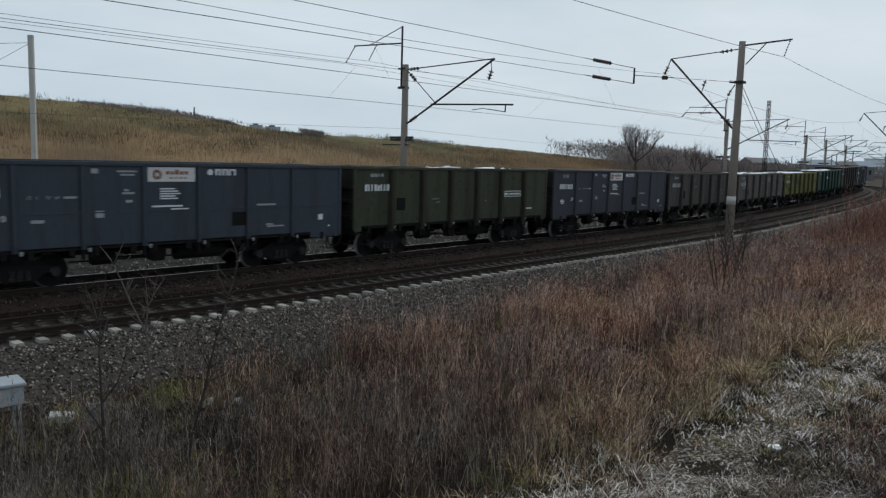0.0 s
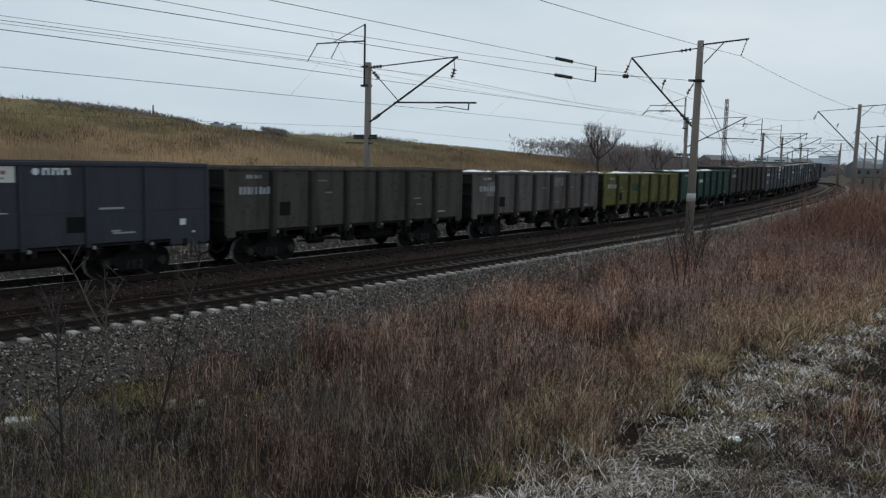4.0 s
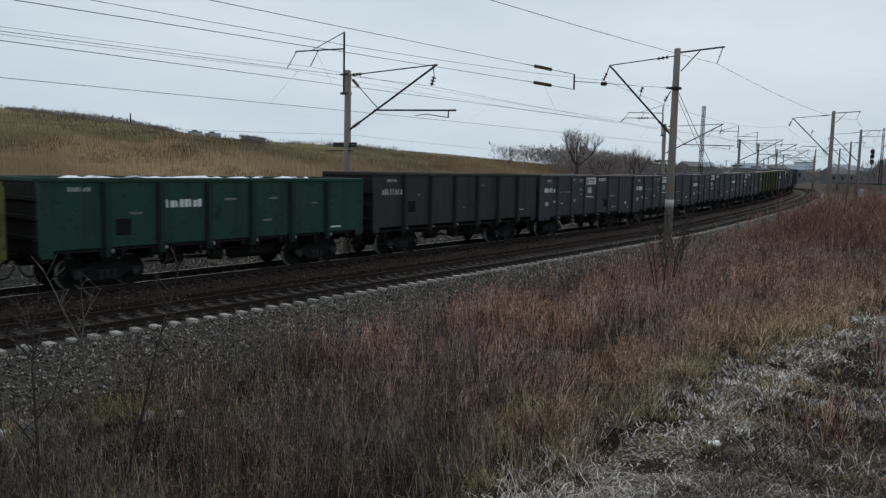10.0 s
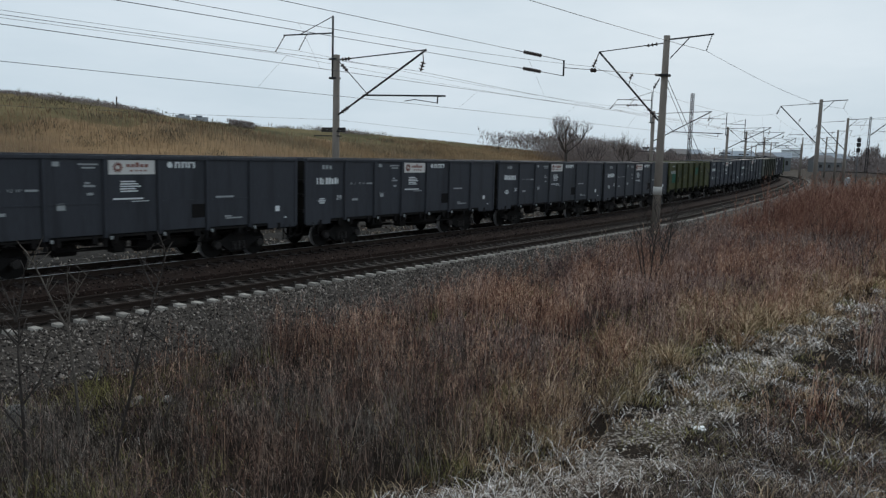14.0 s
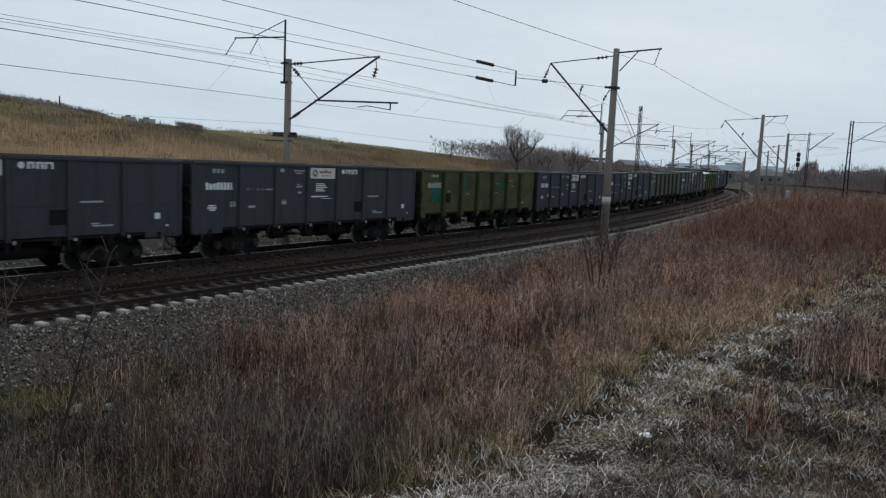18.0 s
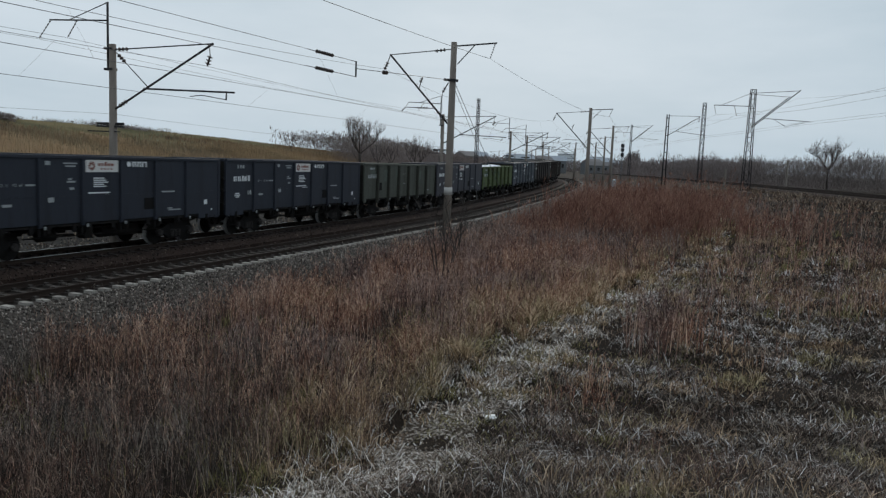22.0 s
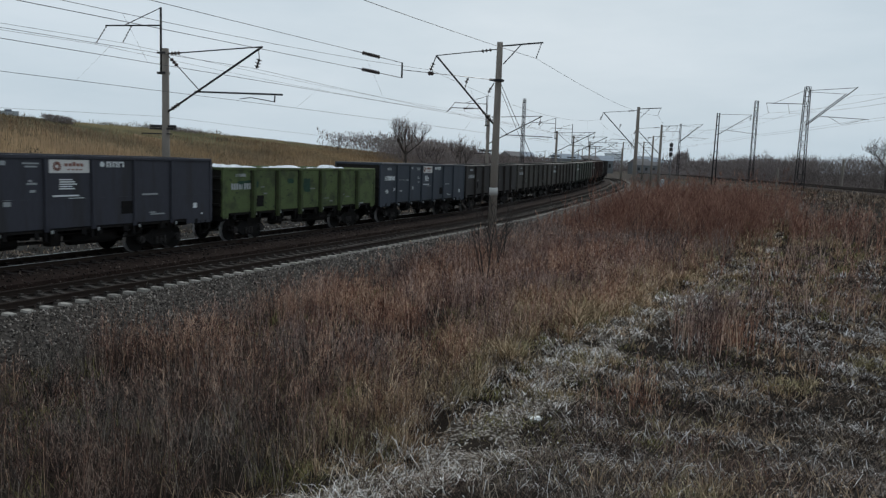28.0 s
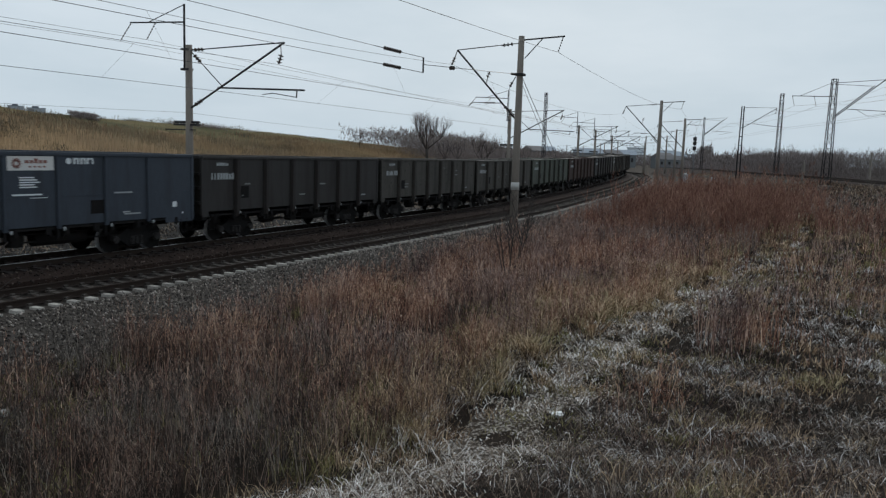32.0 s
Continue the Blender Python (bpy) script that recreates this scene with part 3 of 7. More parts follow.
def hose():
    """A sagging loop of rubber hose, one skin."""
    bm = bmesh.new()
    rings = []
    for k in range(10):
        q = math.pi * k / 9
        c, d = math.cos(q), math.sin(q)
        rings.append([bm.verts.new((c * (0.34 + 0.03 * math.cos(a)), -1.1 + 0.03 * math.sin(a), 0.98 - d * (0.42 + 0.03 * math.cos(a)))) for a in (2 * math.pi * i / 6 for i in range(6))])
    for a, b in zip(rings, rings[1:]):
        for i in range(6):
            bm.faces.new((a[i], a[(i + 1) % 6], b[(i + 1) % 6], b[i]))
    bm.faces.new(rings[0][::-1])
    bm.faces.new(rings[-1])
    return bm


def post_mesh(z0, z1, y, w, depth=0.085):
    bm = bmesh.new()
    s = -1 if y < 0 else 1
    pts = ((-w / 2, 0), (-w * 0.4, depth), (w * 0.4, depth), (w / 2, 0))
    lo = [bm.verts.new((px, y + s * py * 0.6, z0)) for px, py in pts]
    mid = [bm.verts.new((px, y + s * py, z0 + 0.2)) for px, py in pts]
    hi = [bm.verts.new((px, y + s * py, z1)) for px, py in pts]
    for r0, r1 in ((lo, mid), (mid, hi)):
        for i in range(3):
            bm.faces.new((r0[i], r0[i + 1], r1[i + 1], r1[i]))
    bm.faces.new(lo[::-1])
    bm.faces.new(hi)
    return bm


def marks(spec, y, mat, parent, name="stencil"):
    """Small flat stencil blocks, each a part: x, z, width, height."""
    for x, z, w, h in spec:
        w, h = round(w, 2), round(h, 2)
        part(name, shared((name, w, h), lambda: boxes((0, w, -0.004, 0.004, 0, h)), mat), None, parent, at=pose(x, y, z))


def written(text, x, z, size, y, mat, parent):
    """Stencilled characters on the side of a wagon, each a part."""
    for k, ch in enumerate(text):
        if ch == " ":
            continue
        key = ("stencil", ch, size, mat.name)
        if key not in MESHES:
            cu = bpy.data.curves.new("stencil", "FONT")
            cu.body, cu.size, cu.extrude, cu.resolution_u = ch, size, 0.003, 2
            ob = bpy.data.objects.new("stencil", cu)
            me = bpy.data.meshes.new_from_object(ob)
            me.materials.clear()
            me.materials.append(mat)
            bpy.data.objects.remove(ob)
            MESHES[key] = me
        part("stencil", MESHES[key], None, parent, at=pose(x + k * size * 0.62, y, z, 90, 0, 0))


def glyph_row(x, z, n, w, h, gap=0.35, seed=1):
    rr = random.Random(seed)
    return [(x + i * w * (1 + gap), z, w * rr.choice((0.5, 0.9, 1.0, 1.0)), h * rr.choice((0.85, 1.0, 1.0))) for i in range(n)]


def wagon(colour, top, long, tall, detail, seed):
    """An open high-sided freight wagon; x along the track, the lettered side at -y."""
    rr = random.Random(seed)
    mat = PAINT[colour]
    w = thing("freight_wagon", "%s steel open freight wagon on two bogies" % SAY[colour], "freight wagon", group="wagons of the train")
    hl, hw = long / 2, 1.5
    zb = 1.20 if tall else 1.30
    edge = 2.15 if tall else 1.95
    step = (long - 2 * edge) / 5
    xs = [-hl + edge + step * i for i in range(6)]
    for y in (-hw, hw):
        s = -1 if y < 0 else 1
        key = (colour, top, long, y)

        def plate():
            bm = bmesh.new()
            box(bm, -hl, hl, y - 0.02, y + 0.02, zb, top - 0.1)
            if tall:
                box(bm, -hl + 0.03, hl - 0.03, y + s * 0.021, y + s * 0.034, zb + 0.93, zb + 0.97)
                for x0, x1 in ((-hl, -hl + edge * 0.62), (hl - edge * 0.62, hl)):
                    box(bm, x0, x1, y - 0.02, y + 0.02, zb - 0.20, zb)
            else:
                for x0, x1 in ((-hl, -hl + 0.35), (hl - 0.35, hl)):
                    box(bm, x0, x1, y - 0.02, y + 0.02, zb - 0.22, zb)
            return bm
        part("side_wall", shared(("side_wall",) + key, plate, mat), None, w)
        part("top_chord", shared(("top_chord",) + key, lambda: boxes((-hl - 0.02, hl + 0.02, y - 0.07, y + 0.07, top - 0.12, top), bevel=0.012), mat), None, w)
        for x in xs:
            part("side_post", shared(("side_post", colour, top, tall, y), lambda: post_mesh(zb - (0.10 if tall else 0.28), top - 0.12, y + s * 0.021, 0.17 if tall else 0.2, 0.085 if tall else 0.15), mat if tall else POST_PAINT[colour]), None, w, at=pose(x, 0, 0))
            if detail and s < 0:
                # Dirt line plus the shade beside the post, laid on as one dark strip.
                part("post_seam", shared(("post_seam", top, tall), lambda: boxes((-0.165, 0.165, y - 0.028, y - 0.021, zb + 0.02, top - 0.12)) if not tall else boxes((-0.095, 0.095, y - 0.028, y - 0.021, zb + 0.02, top - 0.12)), SOOT_SHADE), None, w, "dark strip beside the post, dirt and painted shade", at=pose(x, 0, 0))
        if detail and s < 0:
            for x in xs:
                part("latch_hook", shared(("latch_hook",), lambda: boxes((-0.035, 0.035, -0.03, 0.03, -0.06, 0.05), bevel=0.012), DULL_PAINT), None, w, "worn bright latch hook", at=pose(x + 0.12, y - 0.13, zb - 0.1))
        for x in (-hl, hl):
            part("corner_post", shared(("corner_post", top, y), lambda: boxes((-0.07, 0.07, y - 0.05, y + 0.05, zb - 0.15, top - 0.12), bevel=0.01), mat), None, w, at=pose(x, 0, 0))
        if detail:
            for i in range(7):
                x0 = -hl + 0.45 + i * (long - 0.9) / 7
                part("floor_hatch", shared(("floor_hatch", y, round(long, 2)), lambda: boxes((0.05, (long - 0.9) / 7 - 0.05, min(y, y - s * 1.2), max(y, y - s * 1.2), zb - 0.11, zb - 0.04), (0.25, 0.38, y - 0.03, y + 0.03, zb - 0.30, zb - 0.02), ((long - 0.9) / 7 - 0.45, (long - 0.9) / 7 - 0.3, y - 0.03, y + 0.03, zb - 0.27, zb - 0.02), bevel=0.0), STEEL_DARK), None, w, at=pose(x0, 0, 0))
    for x in (-hl, hl):
        # Ends are coloured near black: coal soot and the shaded gap between wagons.
        e_ = part("end_wall", shared(("end_wall", top), lambda: boxes((-0.02, 0.02, -1.45, 1.45, zb - 0.1, top - 0.1)), SOOT_SHADE), None, w, at=pose(x, 0, 0))
        part("end_chord", shared(("end_chord", colour, top), lambda: boxes((-0.06, 0.06, -1.43, 1.43, top - 0.12, top - 0.002), bevel=0.01), mat), None, w, at=pose(x, 0, 0))
        if detail:
            sx = 1 if x > 0 else -1
            for z in (zb + 0.35, zb + 0.95, zb + 1.5):
                part("end_rib", shared(("end_rib", colour, sx), lambda: boxes((min(0.02 * sx, 0.11 * sx), max(0.02 * sx, 0.11 * sx), -1.44, 1.44, -0.07, 0.07), bevel=0.02), SOOT_SHADE), None, e_, at=pose(0, 0, z))
        sx = 1 if x > 0 else -1
        part("coupler", shared(("coupler", sx), lambda: boxes((min(-0.3 * sx, 0.35 * sx), max(-0.3 * sx, 0.35 * sx), -0.1, 0.1, 0.92, 1.14), (min(0.3 * sx, 0.48 * sx), max(0.3 * sx, 0.48 * sx), -0.19, 0.19, 0.86, 1.2), bevel=0.03), STEEL_DARK), None, w, at=pose(x, 0, 0))
        part("buffer_beam", shared(("buffer_beam",), lambda: boxes((-0.12, 0.12, -1.48, 1.48, 0.95, 1.25), bevel=0.015), STEEL_DARK), None, w, at=pose(x - sx * 0.14, 0, 0))
    part("floor", shared(("floor", long, tall), lambda: boxes((-hl + 0.05, hl - 0.05, -1.45, 1.45, zb - 0.03, zb + 0.03)), STEEL_DARK), None, w)
    for x in xs:
        part("cross_beam", shared(("cross_beam", tall), lambda: boxes((-0.12, 0.12, -1.42, 1.42, 0.98 if tall else 1.02, zb - 0.035), (-0.16, 0.16, -0.5, 0.5, 0.74, 1.0)), STEEL_DARK), None, w, at=pose(x, 0, 0))
    if detail:
        for x in xs[1:-1]:
            part("hatch_lock", shared(("hatch_lock",), lambda: boxes((-0.30, -0.22, -1.46, -1.3, 0.86, 1.14), (0.2, 0.3, -1.46, -1.3, 0.82, 1.14), (-0.05, 0.05, -1.5, -1.4, 0.80, 1.1), (-0.34, 0.34, -1.44, -1.36, 1.06, 1.12)), STEEL_DARK), None, w, at=pose(x, 0, 0))
        part("lever_rod", shared(("lever_rod",), lambda: tubes(((-3.0, -1.05, 0.70), (3.1, -1.05, 0.66), 0.03), ((-1.2, -0.9, 0.72), (-0.2, -0.3, 0.62), 0.035), ((0.8, -1.05, 0.67), (0.8, -0.4, 0.9), 0.03), sides=6), STEEL_DARK), None, w)
        part("distributor_box", shared(("distributor_box",), lambda: boxes((-0.22, 0.22, -0.2, 0.2, -0.24, 0.24), (-0.32, 0.32, -0.1, 0.1, -0.1, 0.12), bevel=0.04), STEEL_DARK), None, w, at=pose(-0.25, -0.9, 0.78))
    part("centre_sill", shared(("centre_sill", long), lambda: boxes((-hl, hl, -0.22, 0.22, 0.78, 1.2), (-4.6, -4.05, -1.3, 1.3, 0.85, 1.2), (4.05, 4.6, -1.3, 1.3, 0.85, 1.2)), STEEL_DARK), None, w)
    if detail:
        part("brake_reservoir", shared("brake_reservoir", lambda: tubes(((-0.95, 0, 0), (0.95, 0, 0), 0.24), sides=12), STEEL_DARK), None, w, at=pose(1.35, -0.85, 0.74))
        part("brake_cylinder", shared("brake_cylinder", lambda: tubes(((-0.35, 0, 0), (0.35, 0, 0), 0.2), ((0.35, 0, 0), (1.4, 0.3, -0.05), 0.03), sides=12), STEEL_DARK), None, w, at=pose(-1.9, -0.8, 0.72))
        part("brake_pipe", shared(("brake_pipe", long), lambda: tubes(((-hl, -0.95, 0.98), (-3, -1.2, 0.95), 0.025), ((-3, -1.2, 0.95), (3, -1.2, 0.95), 0.025), ((3, -1.2, 0.95), (hl, -0.95, 0.98), 0.025), sides=6), STEEL_DARK), None, w)
        for x in (-hl + 0.5, hl - 0.45):
            part("step", shared("step", lambda: boxes((-0.17, -0.14, -1.53, -1.5, 0.55, 1.1), (0.14, 0.17, -1.53, -1.5, 0.55, 1.1), (-0.17, 0.17, -1.56, -1.48, 0.55, 0.58)), STEEL_DARK), None, w, at=pose(x, 0, 0))
        for x in (-hl - 0.1, hl + 0.1):
            part("brake_hose", shared(("brake_hose",), hose, STEEL_DARK), None, w, at=pose(x, 0, 0))
    wheels = bogie(w, -4.33) + bogie(w, 4.33)
    if detail:
        patches(w, colour, top, seed)
        lettering(w, colour, top, zb, hl, xs, tall, seed)
    return w, wheels


def lettering(w, colour, top, zb, hl, xs, tall, seed):
    y = -1.527
    if colour in ("blue", "navy", "slate", "midnight"):
        marks(glyph_row(-hl + 0.85, top - 0.42, 3, 0.13, 0.16, 0.5, seed), y, DULL_PAINT, w, "stencil")
        marks(glyph_row(-hl + 0.55, top - 1.02, 8, 0.125, 0.26, 0.3, seed + 1), y, WHITE_PAINT, w, "stencil")
        marks([(-hl + 0.68, top - 1.62, 0.3, 0.05), (-hl + 0.62, top - 1.70, 0.42, 0.05), (-hl + 0.72, top - 1.78, 0.26, 0.05), ], y, WHITE_PAINT, w, "stencil")
        marks([(xs[0] + 1.3, top - 1.05, 0.36, 0.06), (xs[0] + 0.42, top - 1.72, 0.34, 0.09)], y, DULL_PAINT, w, "stencil")
        marks([(xs[1] + 0.25, top - 0.34, 0.2, 0.14), (xs[1] + 1.0, top - 0.30, 0.6, 0.05), (xs[1] + 1.1, top - 0.4, 0.42, 0.05), (xs[1] + 1.2, top - 0.86, 0.14, 0.06), (xs[1] + 1.15, top - 0.95, 0.36, 0.06), (xs[1] + 1.25, top - 1.2, 0.2, 0.08), (xs[1] + 0.35, top - 1.62, 0.24, 0.2)], y, DULL_PAINT, w, "stencil")
        written("20", xs[0] - 0.5, top - 1.65, 0.26, y, WHITE_PAINT, w)
        written("75 т", xs[0] + 0.32, top - 1.06, 0.13, y, DULL_PAINT, w)
        written("92 м³", xs[0] + 0.82, top - 1.06, 0.13, y, DULL_PAINT, w)
        panel = part("white_panel", boxes((xs[2] + 0.12, xs[3] - 0.14, y - 0.004, y + 0.01, top - 0.58, top - 0.14)), PANEL_WHITE, w, "white painted panel with a brown ring")
        bm = bmesh.new()
        cx, cz = xs[2] + 0.42, top - 0.36
        for i in range(12):
            q = 2 * math.pi * i / 12
            tube(bm, (cx + 0.07 * math.cos(q), y - 0.006, cz + 0.07 * math.sin(q)), (cx + 0.16 * math.cos(q + 0.5), y - 0.006, cz + 0.16 * math.sin(q + 0.5)), 0.022, sides=5)
        part("ring_mark", bm, PANEL_RED, panel)
        marks([(xs[2] + 0.70 + 0.155 * q, top - 0.36, 0.115, 0.1 if q != 2 else 0.15) for q in range(5)] + [(xs[2] + 0.82 + 0.16 * q, top - 0.49, 0.09, 0.05) for q in range(4)], y - 0.008, PANEL_RED, panel, "panel_mark")
        marks([(xs[2] + 0.5, top - 0.82 - 0.075 * i, 0.5 + 0.18 * ((i * 7) % 3) / 2, 0.04) for i in range(5)] + [(xs[2] + 0.25, top - 1.36, 1.0, 0.05), (xs[2] + 0.85, top - 1.45, 0.6, 0.04)], y, WHITE_PAINT, w, "stencil")
        part("round_mark", shared(("round_mark",), lambda: tubes(((0, 0.004, 0), (0, -0.005, 0), 0.1), sides=14), WHITE_PAINT), None, w, at=pose(xs[3] + 0.4, y, top - 0.28))
        for x, ww in ((0.58, 0.2), (0.84, 0.2), (1.08, 0.26)):
            part("white_mark", shared(("white_mark", ww), lambda: boxes((0, ww, -0.004, 0.004, 0.15, 0.2), (0, 0.07, -0.004, 0.004, 0, 0.15), (ww - 0.06, ww, -0.004, 0.004, 0, 0.15)), WHITE_PAINT), None, w, at=pose(xs[3] + x, y, top - 0.38))
        marks([(xs[4] - 0.62, top - 2.05, 0.56, 0.46)], y, STEEL_DARK, w, "dark_patch")
        marks([(xs[4] + 0.35, top - 1.4, 0.75, 0.06), (xs[4] + 0.7, top - 2.08, 0.3, 0.05), (xs[4] + 0.75, top - 2.15, 0.7, 0.05)], y, DULL_PAINT, w, "stencil")
        marks([(hl - 1.0, top - 1.98, 0.2, 0.2), (hl - 0.55, top - 2.25, 0.08, 0.06)], y, WHITE_PAINT, w, "stencil")
    else:
        rr = random.Random(seed)
        strong = WHITE_PAINT if colour in ("olive", "teal") else DULL_PAINT
        marks(glyph_row(-hl + 0.5 if colour != "teal" else xs[1] + 0.2, top - 0.95, 8, 0.13, 0.26, 0.3, seed), y, strong, w, "stencil")
        marks(glyph_row(-hl + 0.8, top - 0.4, 6, 0.09, 0.13, 0.3, seed + 2), y, DULL_PAINT, w, "stencil")
        spec = []
        for i in range(5):
            for j in range(rr.randint(0, 2)):
                spec.append((xs[i] + 0.3 + rr.random() * 0.7, top - 0.5 - rr.random() * 1.3, 0.12 + rr.random() * 0.4, 0.04 + 0.03 * rr.random()))
        marks(spec, y, FAINT_PAINT, w, "stencil")
        if colour == "olive":
            x0, z0 = xs[4] + 0.25, top - 1.32
            marks([(x0, z0, 1.35, 0.025), (x0, z0 + 0.24, 1.35, 0.025), (x0, z0, 0.025, 0.26), (x0 + 0.36, z0, 0.02, 0.26), (x0 + 1.33, z0, 0.025, 0.26), (x0 + 0.07, z0 + 0.08, 0.22, 0.1), (x0 + 0.44, z0 + 0.09, 0.34, 0.08), (x0 + 0.84, z0 + 0.09, 0.4, 0.08)], y, WHITE_PAINT, w)
        marks([(xs[0] + 0.3, top - 1.75, 0.5, 0.5)], y, STEEL_DARK, w, "dark_patch")
        marks([(xs[5] + 0.2, top - 1.95, 0.55, 0.06)], y, strong, w, "stencil")


PATCHES = {"moss": ((0.012, 0.085, 0.055), ((-5.7, -1.75, 1.35, 1.0), (-2.9, -1.1, 0.8, 0.8), (1.5, -1.2, 0.9, 0.7))), "yellow": ((0.032, 0.058, 0.048), ((-2.2, -1.2, 1.3, 0.5), (4.6, -1.6, 0.7, 0.4))),
           "lime": ((0.018, 0.050, 0.034), ((-5.6, -0.95, 1.5, 0.4), (-0.6, -1.2, 0.6, 0.7), (-1.9, -0.75, 0.5, 0.25))), "sage": ((0.085, 0.10, 0.085), ((-5.6, -0.8, 1.2, 0.35), (-3.4, -1.2, 1.1, 0.8), (-1.4, -0.9, 1.0, 0.5), (2.6, -1.4, 1.0, 0.9))),
           "grey": ((0.17, 0.165, 0.16), ((-5.4, -1.2, 1.2, 0.7), (1.0, -0.8, 1.3, 0.5))), "olive": ((0.035, 0.045, 0.022), ((-5.4, -1.9, 1.1, 0.5),)), "teal": ((0.016, 0.045, 0.036), ((-1.4, -1.4, 1.0, 0.6),))}
PATCH_PAINT = {}


def patches(w, colour, top, seed):
    """Repainted areas with ragged edges on the side of a wagon."""
    if colour not in PATCHES:
        return
    tint, spots = PATCHES[colour]
    if colour not in PATCH_PAINT:
        PATCH_PAINT[colour] = material(colour + "_patch_paint", tint, 0.65, 0, 0.3, 2.0, 22, 0.03, tuple(c * 0.55 for c in tint), 0.5, spec=0.2)
    rr = random.Random(seed)
    for x, z, pw, ph in spots:
        bm = bmesh.new()
        rim = []
        for q in range(24):
            a = 2 * math.pi * q / 24
            c, d = math.cos(a), math.sin(a)
            k = 1 / max(abs(c), abs(d)) ** 0.8 * rr.uniform(0.84, 1.05)
            rim.append(((0.5 + 0.5 * c * k) * pw, (0.5 + 0.5 * d * k) * ph))
        lo = [bm.verts.new((u, -0.003, v)) for u, v in rim]
        hi = [bm.verts.new((u, 0.003, v)) for u, v in rim]
        bm.faces.new(lo)
        bm.faces.new(hi[::-1])
        for q in range(24):
            bm.faces.new((lo[q], hi[q], hi[(q + 1) % 24], lo[(q + 1) % 24]))
        part("repainted_patch", bm, PATCH_PAINT[colour], w, "repainted patch of another shade", at=pose(x, -1.5245, top + z))


def load(long, top, snow, seed):
    """The coal in a wagon, with crusted snow on some."""
    rr = random.Random(seed)
    ld = thing("coal_load", "black coal heaped to the rim of the wagon" + (", crusted with snow" if snow else ""), "coal", group="coal loads")
    nx, ny = 40, 8
    verts, faces = [], []
    for i in range(nx + 1):
        for j in range(ny + 1):
            u, v = i / nx, j / ny
            x, y = (u - 0.5) * (long - 0.16), (v - 0.5) * 2.88
            edge = min(1, 8 * min(u, 1 - u)) * min(1, 4 * min(v, 1 - v))
            z = top - 0.42 + edge * (0.33 + (0.12 if snow > 2 else 0.05 if snow else 0.02) * math.sin(u * 18 + seed) * math.sin(v * 5 + seed)) + rr.uniform(-0.03, 0.03) * (2.6 if snow else 1)
            verts.append((x, y, z))
    for i in range(nx):
        for j in range(ny):
            a = i * (ny + 1) + j
            faces.append((a, a + 1, a + ny + 2, a + ny + 1))
    part("heap", mesh_from("coal_heap", verts, faces, COAL), None, ld)
    if snow:
        sv, sf = [], []
        for f_ in faces:
            m = sum((Vector(verts[k]) for k in f_), Vector()) / 4
            if noise.noise(Vector((m.x * 0.55 + seed * 3, m.y * 0.8, seed))) > -0.22 + (-0.15 if snow > 2 else 0.1 if snow > 1 else 0.25):
                b = len(sv)
                for k in f_:
                    p = Vector(verts[k])
                    sv.append(tuple(p + Vector((0, 0, 0.05))))
                for k in f_:
                    sv.append(verts[k])
                sf += [(b, b + 1, b + 2, b + 3), (b, b + 4, b + 5, b + 1), (b + 1, b + 5, b + 6, b + 2), (b + 2, b + 6, b + 7, b + 3), (b + 3, b + 7, b + 4, b)]
        if sv:
            part("snow_crust", mesh_from("snow_crust", sv, sf, SNOW), None, ld, "thin crusted snow")["kind"] = "stuff"
    return ld


# colour, top, length, tall, snow for each wagon in order
TRAIN = (("blue", 3.62, 13.4, 1, 0), ("olive", 3.6, 12.95, 0, 1), ("navy", 3.6, 13.4, 1, 0), ("drab", 3.5, 12.95, 0, 0), ("grey", 3.36, 12.95, 0, 2), ("yellow", 3.3, 12.95, 0, 2),
         ("teal", 3.4, 12.95, 0, 2), ("brown", 3.64, 13.4, 0, 0), ("slate", 3.6, 13.4, 1, 0), ("slate", 3.6, 13.4, 1, 0), ("slate", 3.6, 13.4, 1, 0), ("slate", 3.6, 13.4, 1, 0),
         ("moss", 3.55, 12.95, 0, 0), ("midnight", 3.58, 13.4, 1, 0), ("midnight", 3.6, 13.4, 1, 0), ("sage", 3.55, 12.95, 0, 0), ("navy", 3.6, 13.4, 1, 0), ("lime", 3.25, 12.95, 0, 3),
         ("blue", 3.56, 13.4, 1, 0), ("brown", 3.52, 13.4, 0, 0), ("drab", 3.52, 13.4, 0, 0), ("drab", 3.5, 12.95, 0, 0), ("sage", 3.5, 12.95, 0, 0), ("rust", 3.5, 12.95, 0, 0),
         ("brown", 3.5, 12.95, 0, 0), ("drab", 3.5, 12.95, 0, 0), ("drab", 3.5, 12.95, 0, 0), ("brown", 3.55, 12.95, 0, 0), ("brown", 3.5, 12.95, 0, 0), ("drab", 3.5, 12.95, 0, 0),
         ("navy", 3.55, 13.4, 1, 0), ("brown", 3.5, 12.95, 0, 0), ("drab", 3.5, 12.95, 0, 0), ("brown", 3.5, 12.95, 0, 0))
WAGONS = []
for i, (c_, top_, long_, tall_, snow_) in enumerate(TRAIN):
    w_, wheels_ = wagon(c_, top_, long_, tall_, i < 26, i)
    ld_ = load(long_, top_, snow_, i)
    WAGONS.append((i, w_, ld_, wheels_))


# ------------------------------------------------ overhead line
def insulator(bm, a, b, r, n=4):
    a, b = Vector(a), Vector(b)
    tube(bm, a, b, r * 0.3, sides=6)
    for i in range(n):
        p, q = a.lerp(b, (i + 0.25) / n), a.lerp(b, (i + 0.6) / n)
        tube(bm, p, q, r, r * 0.55, sides=9)


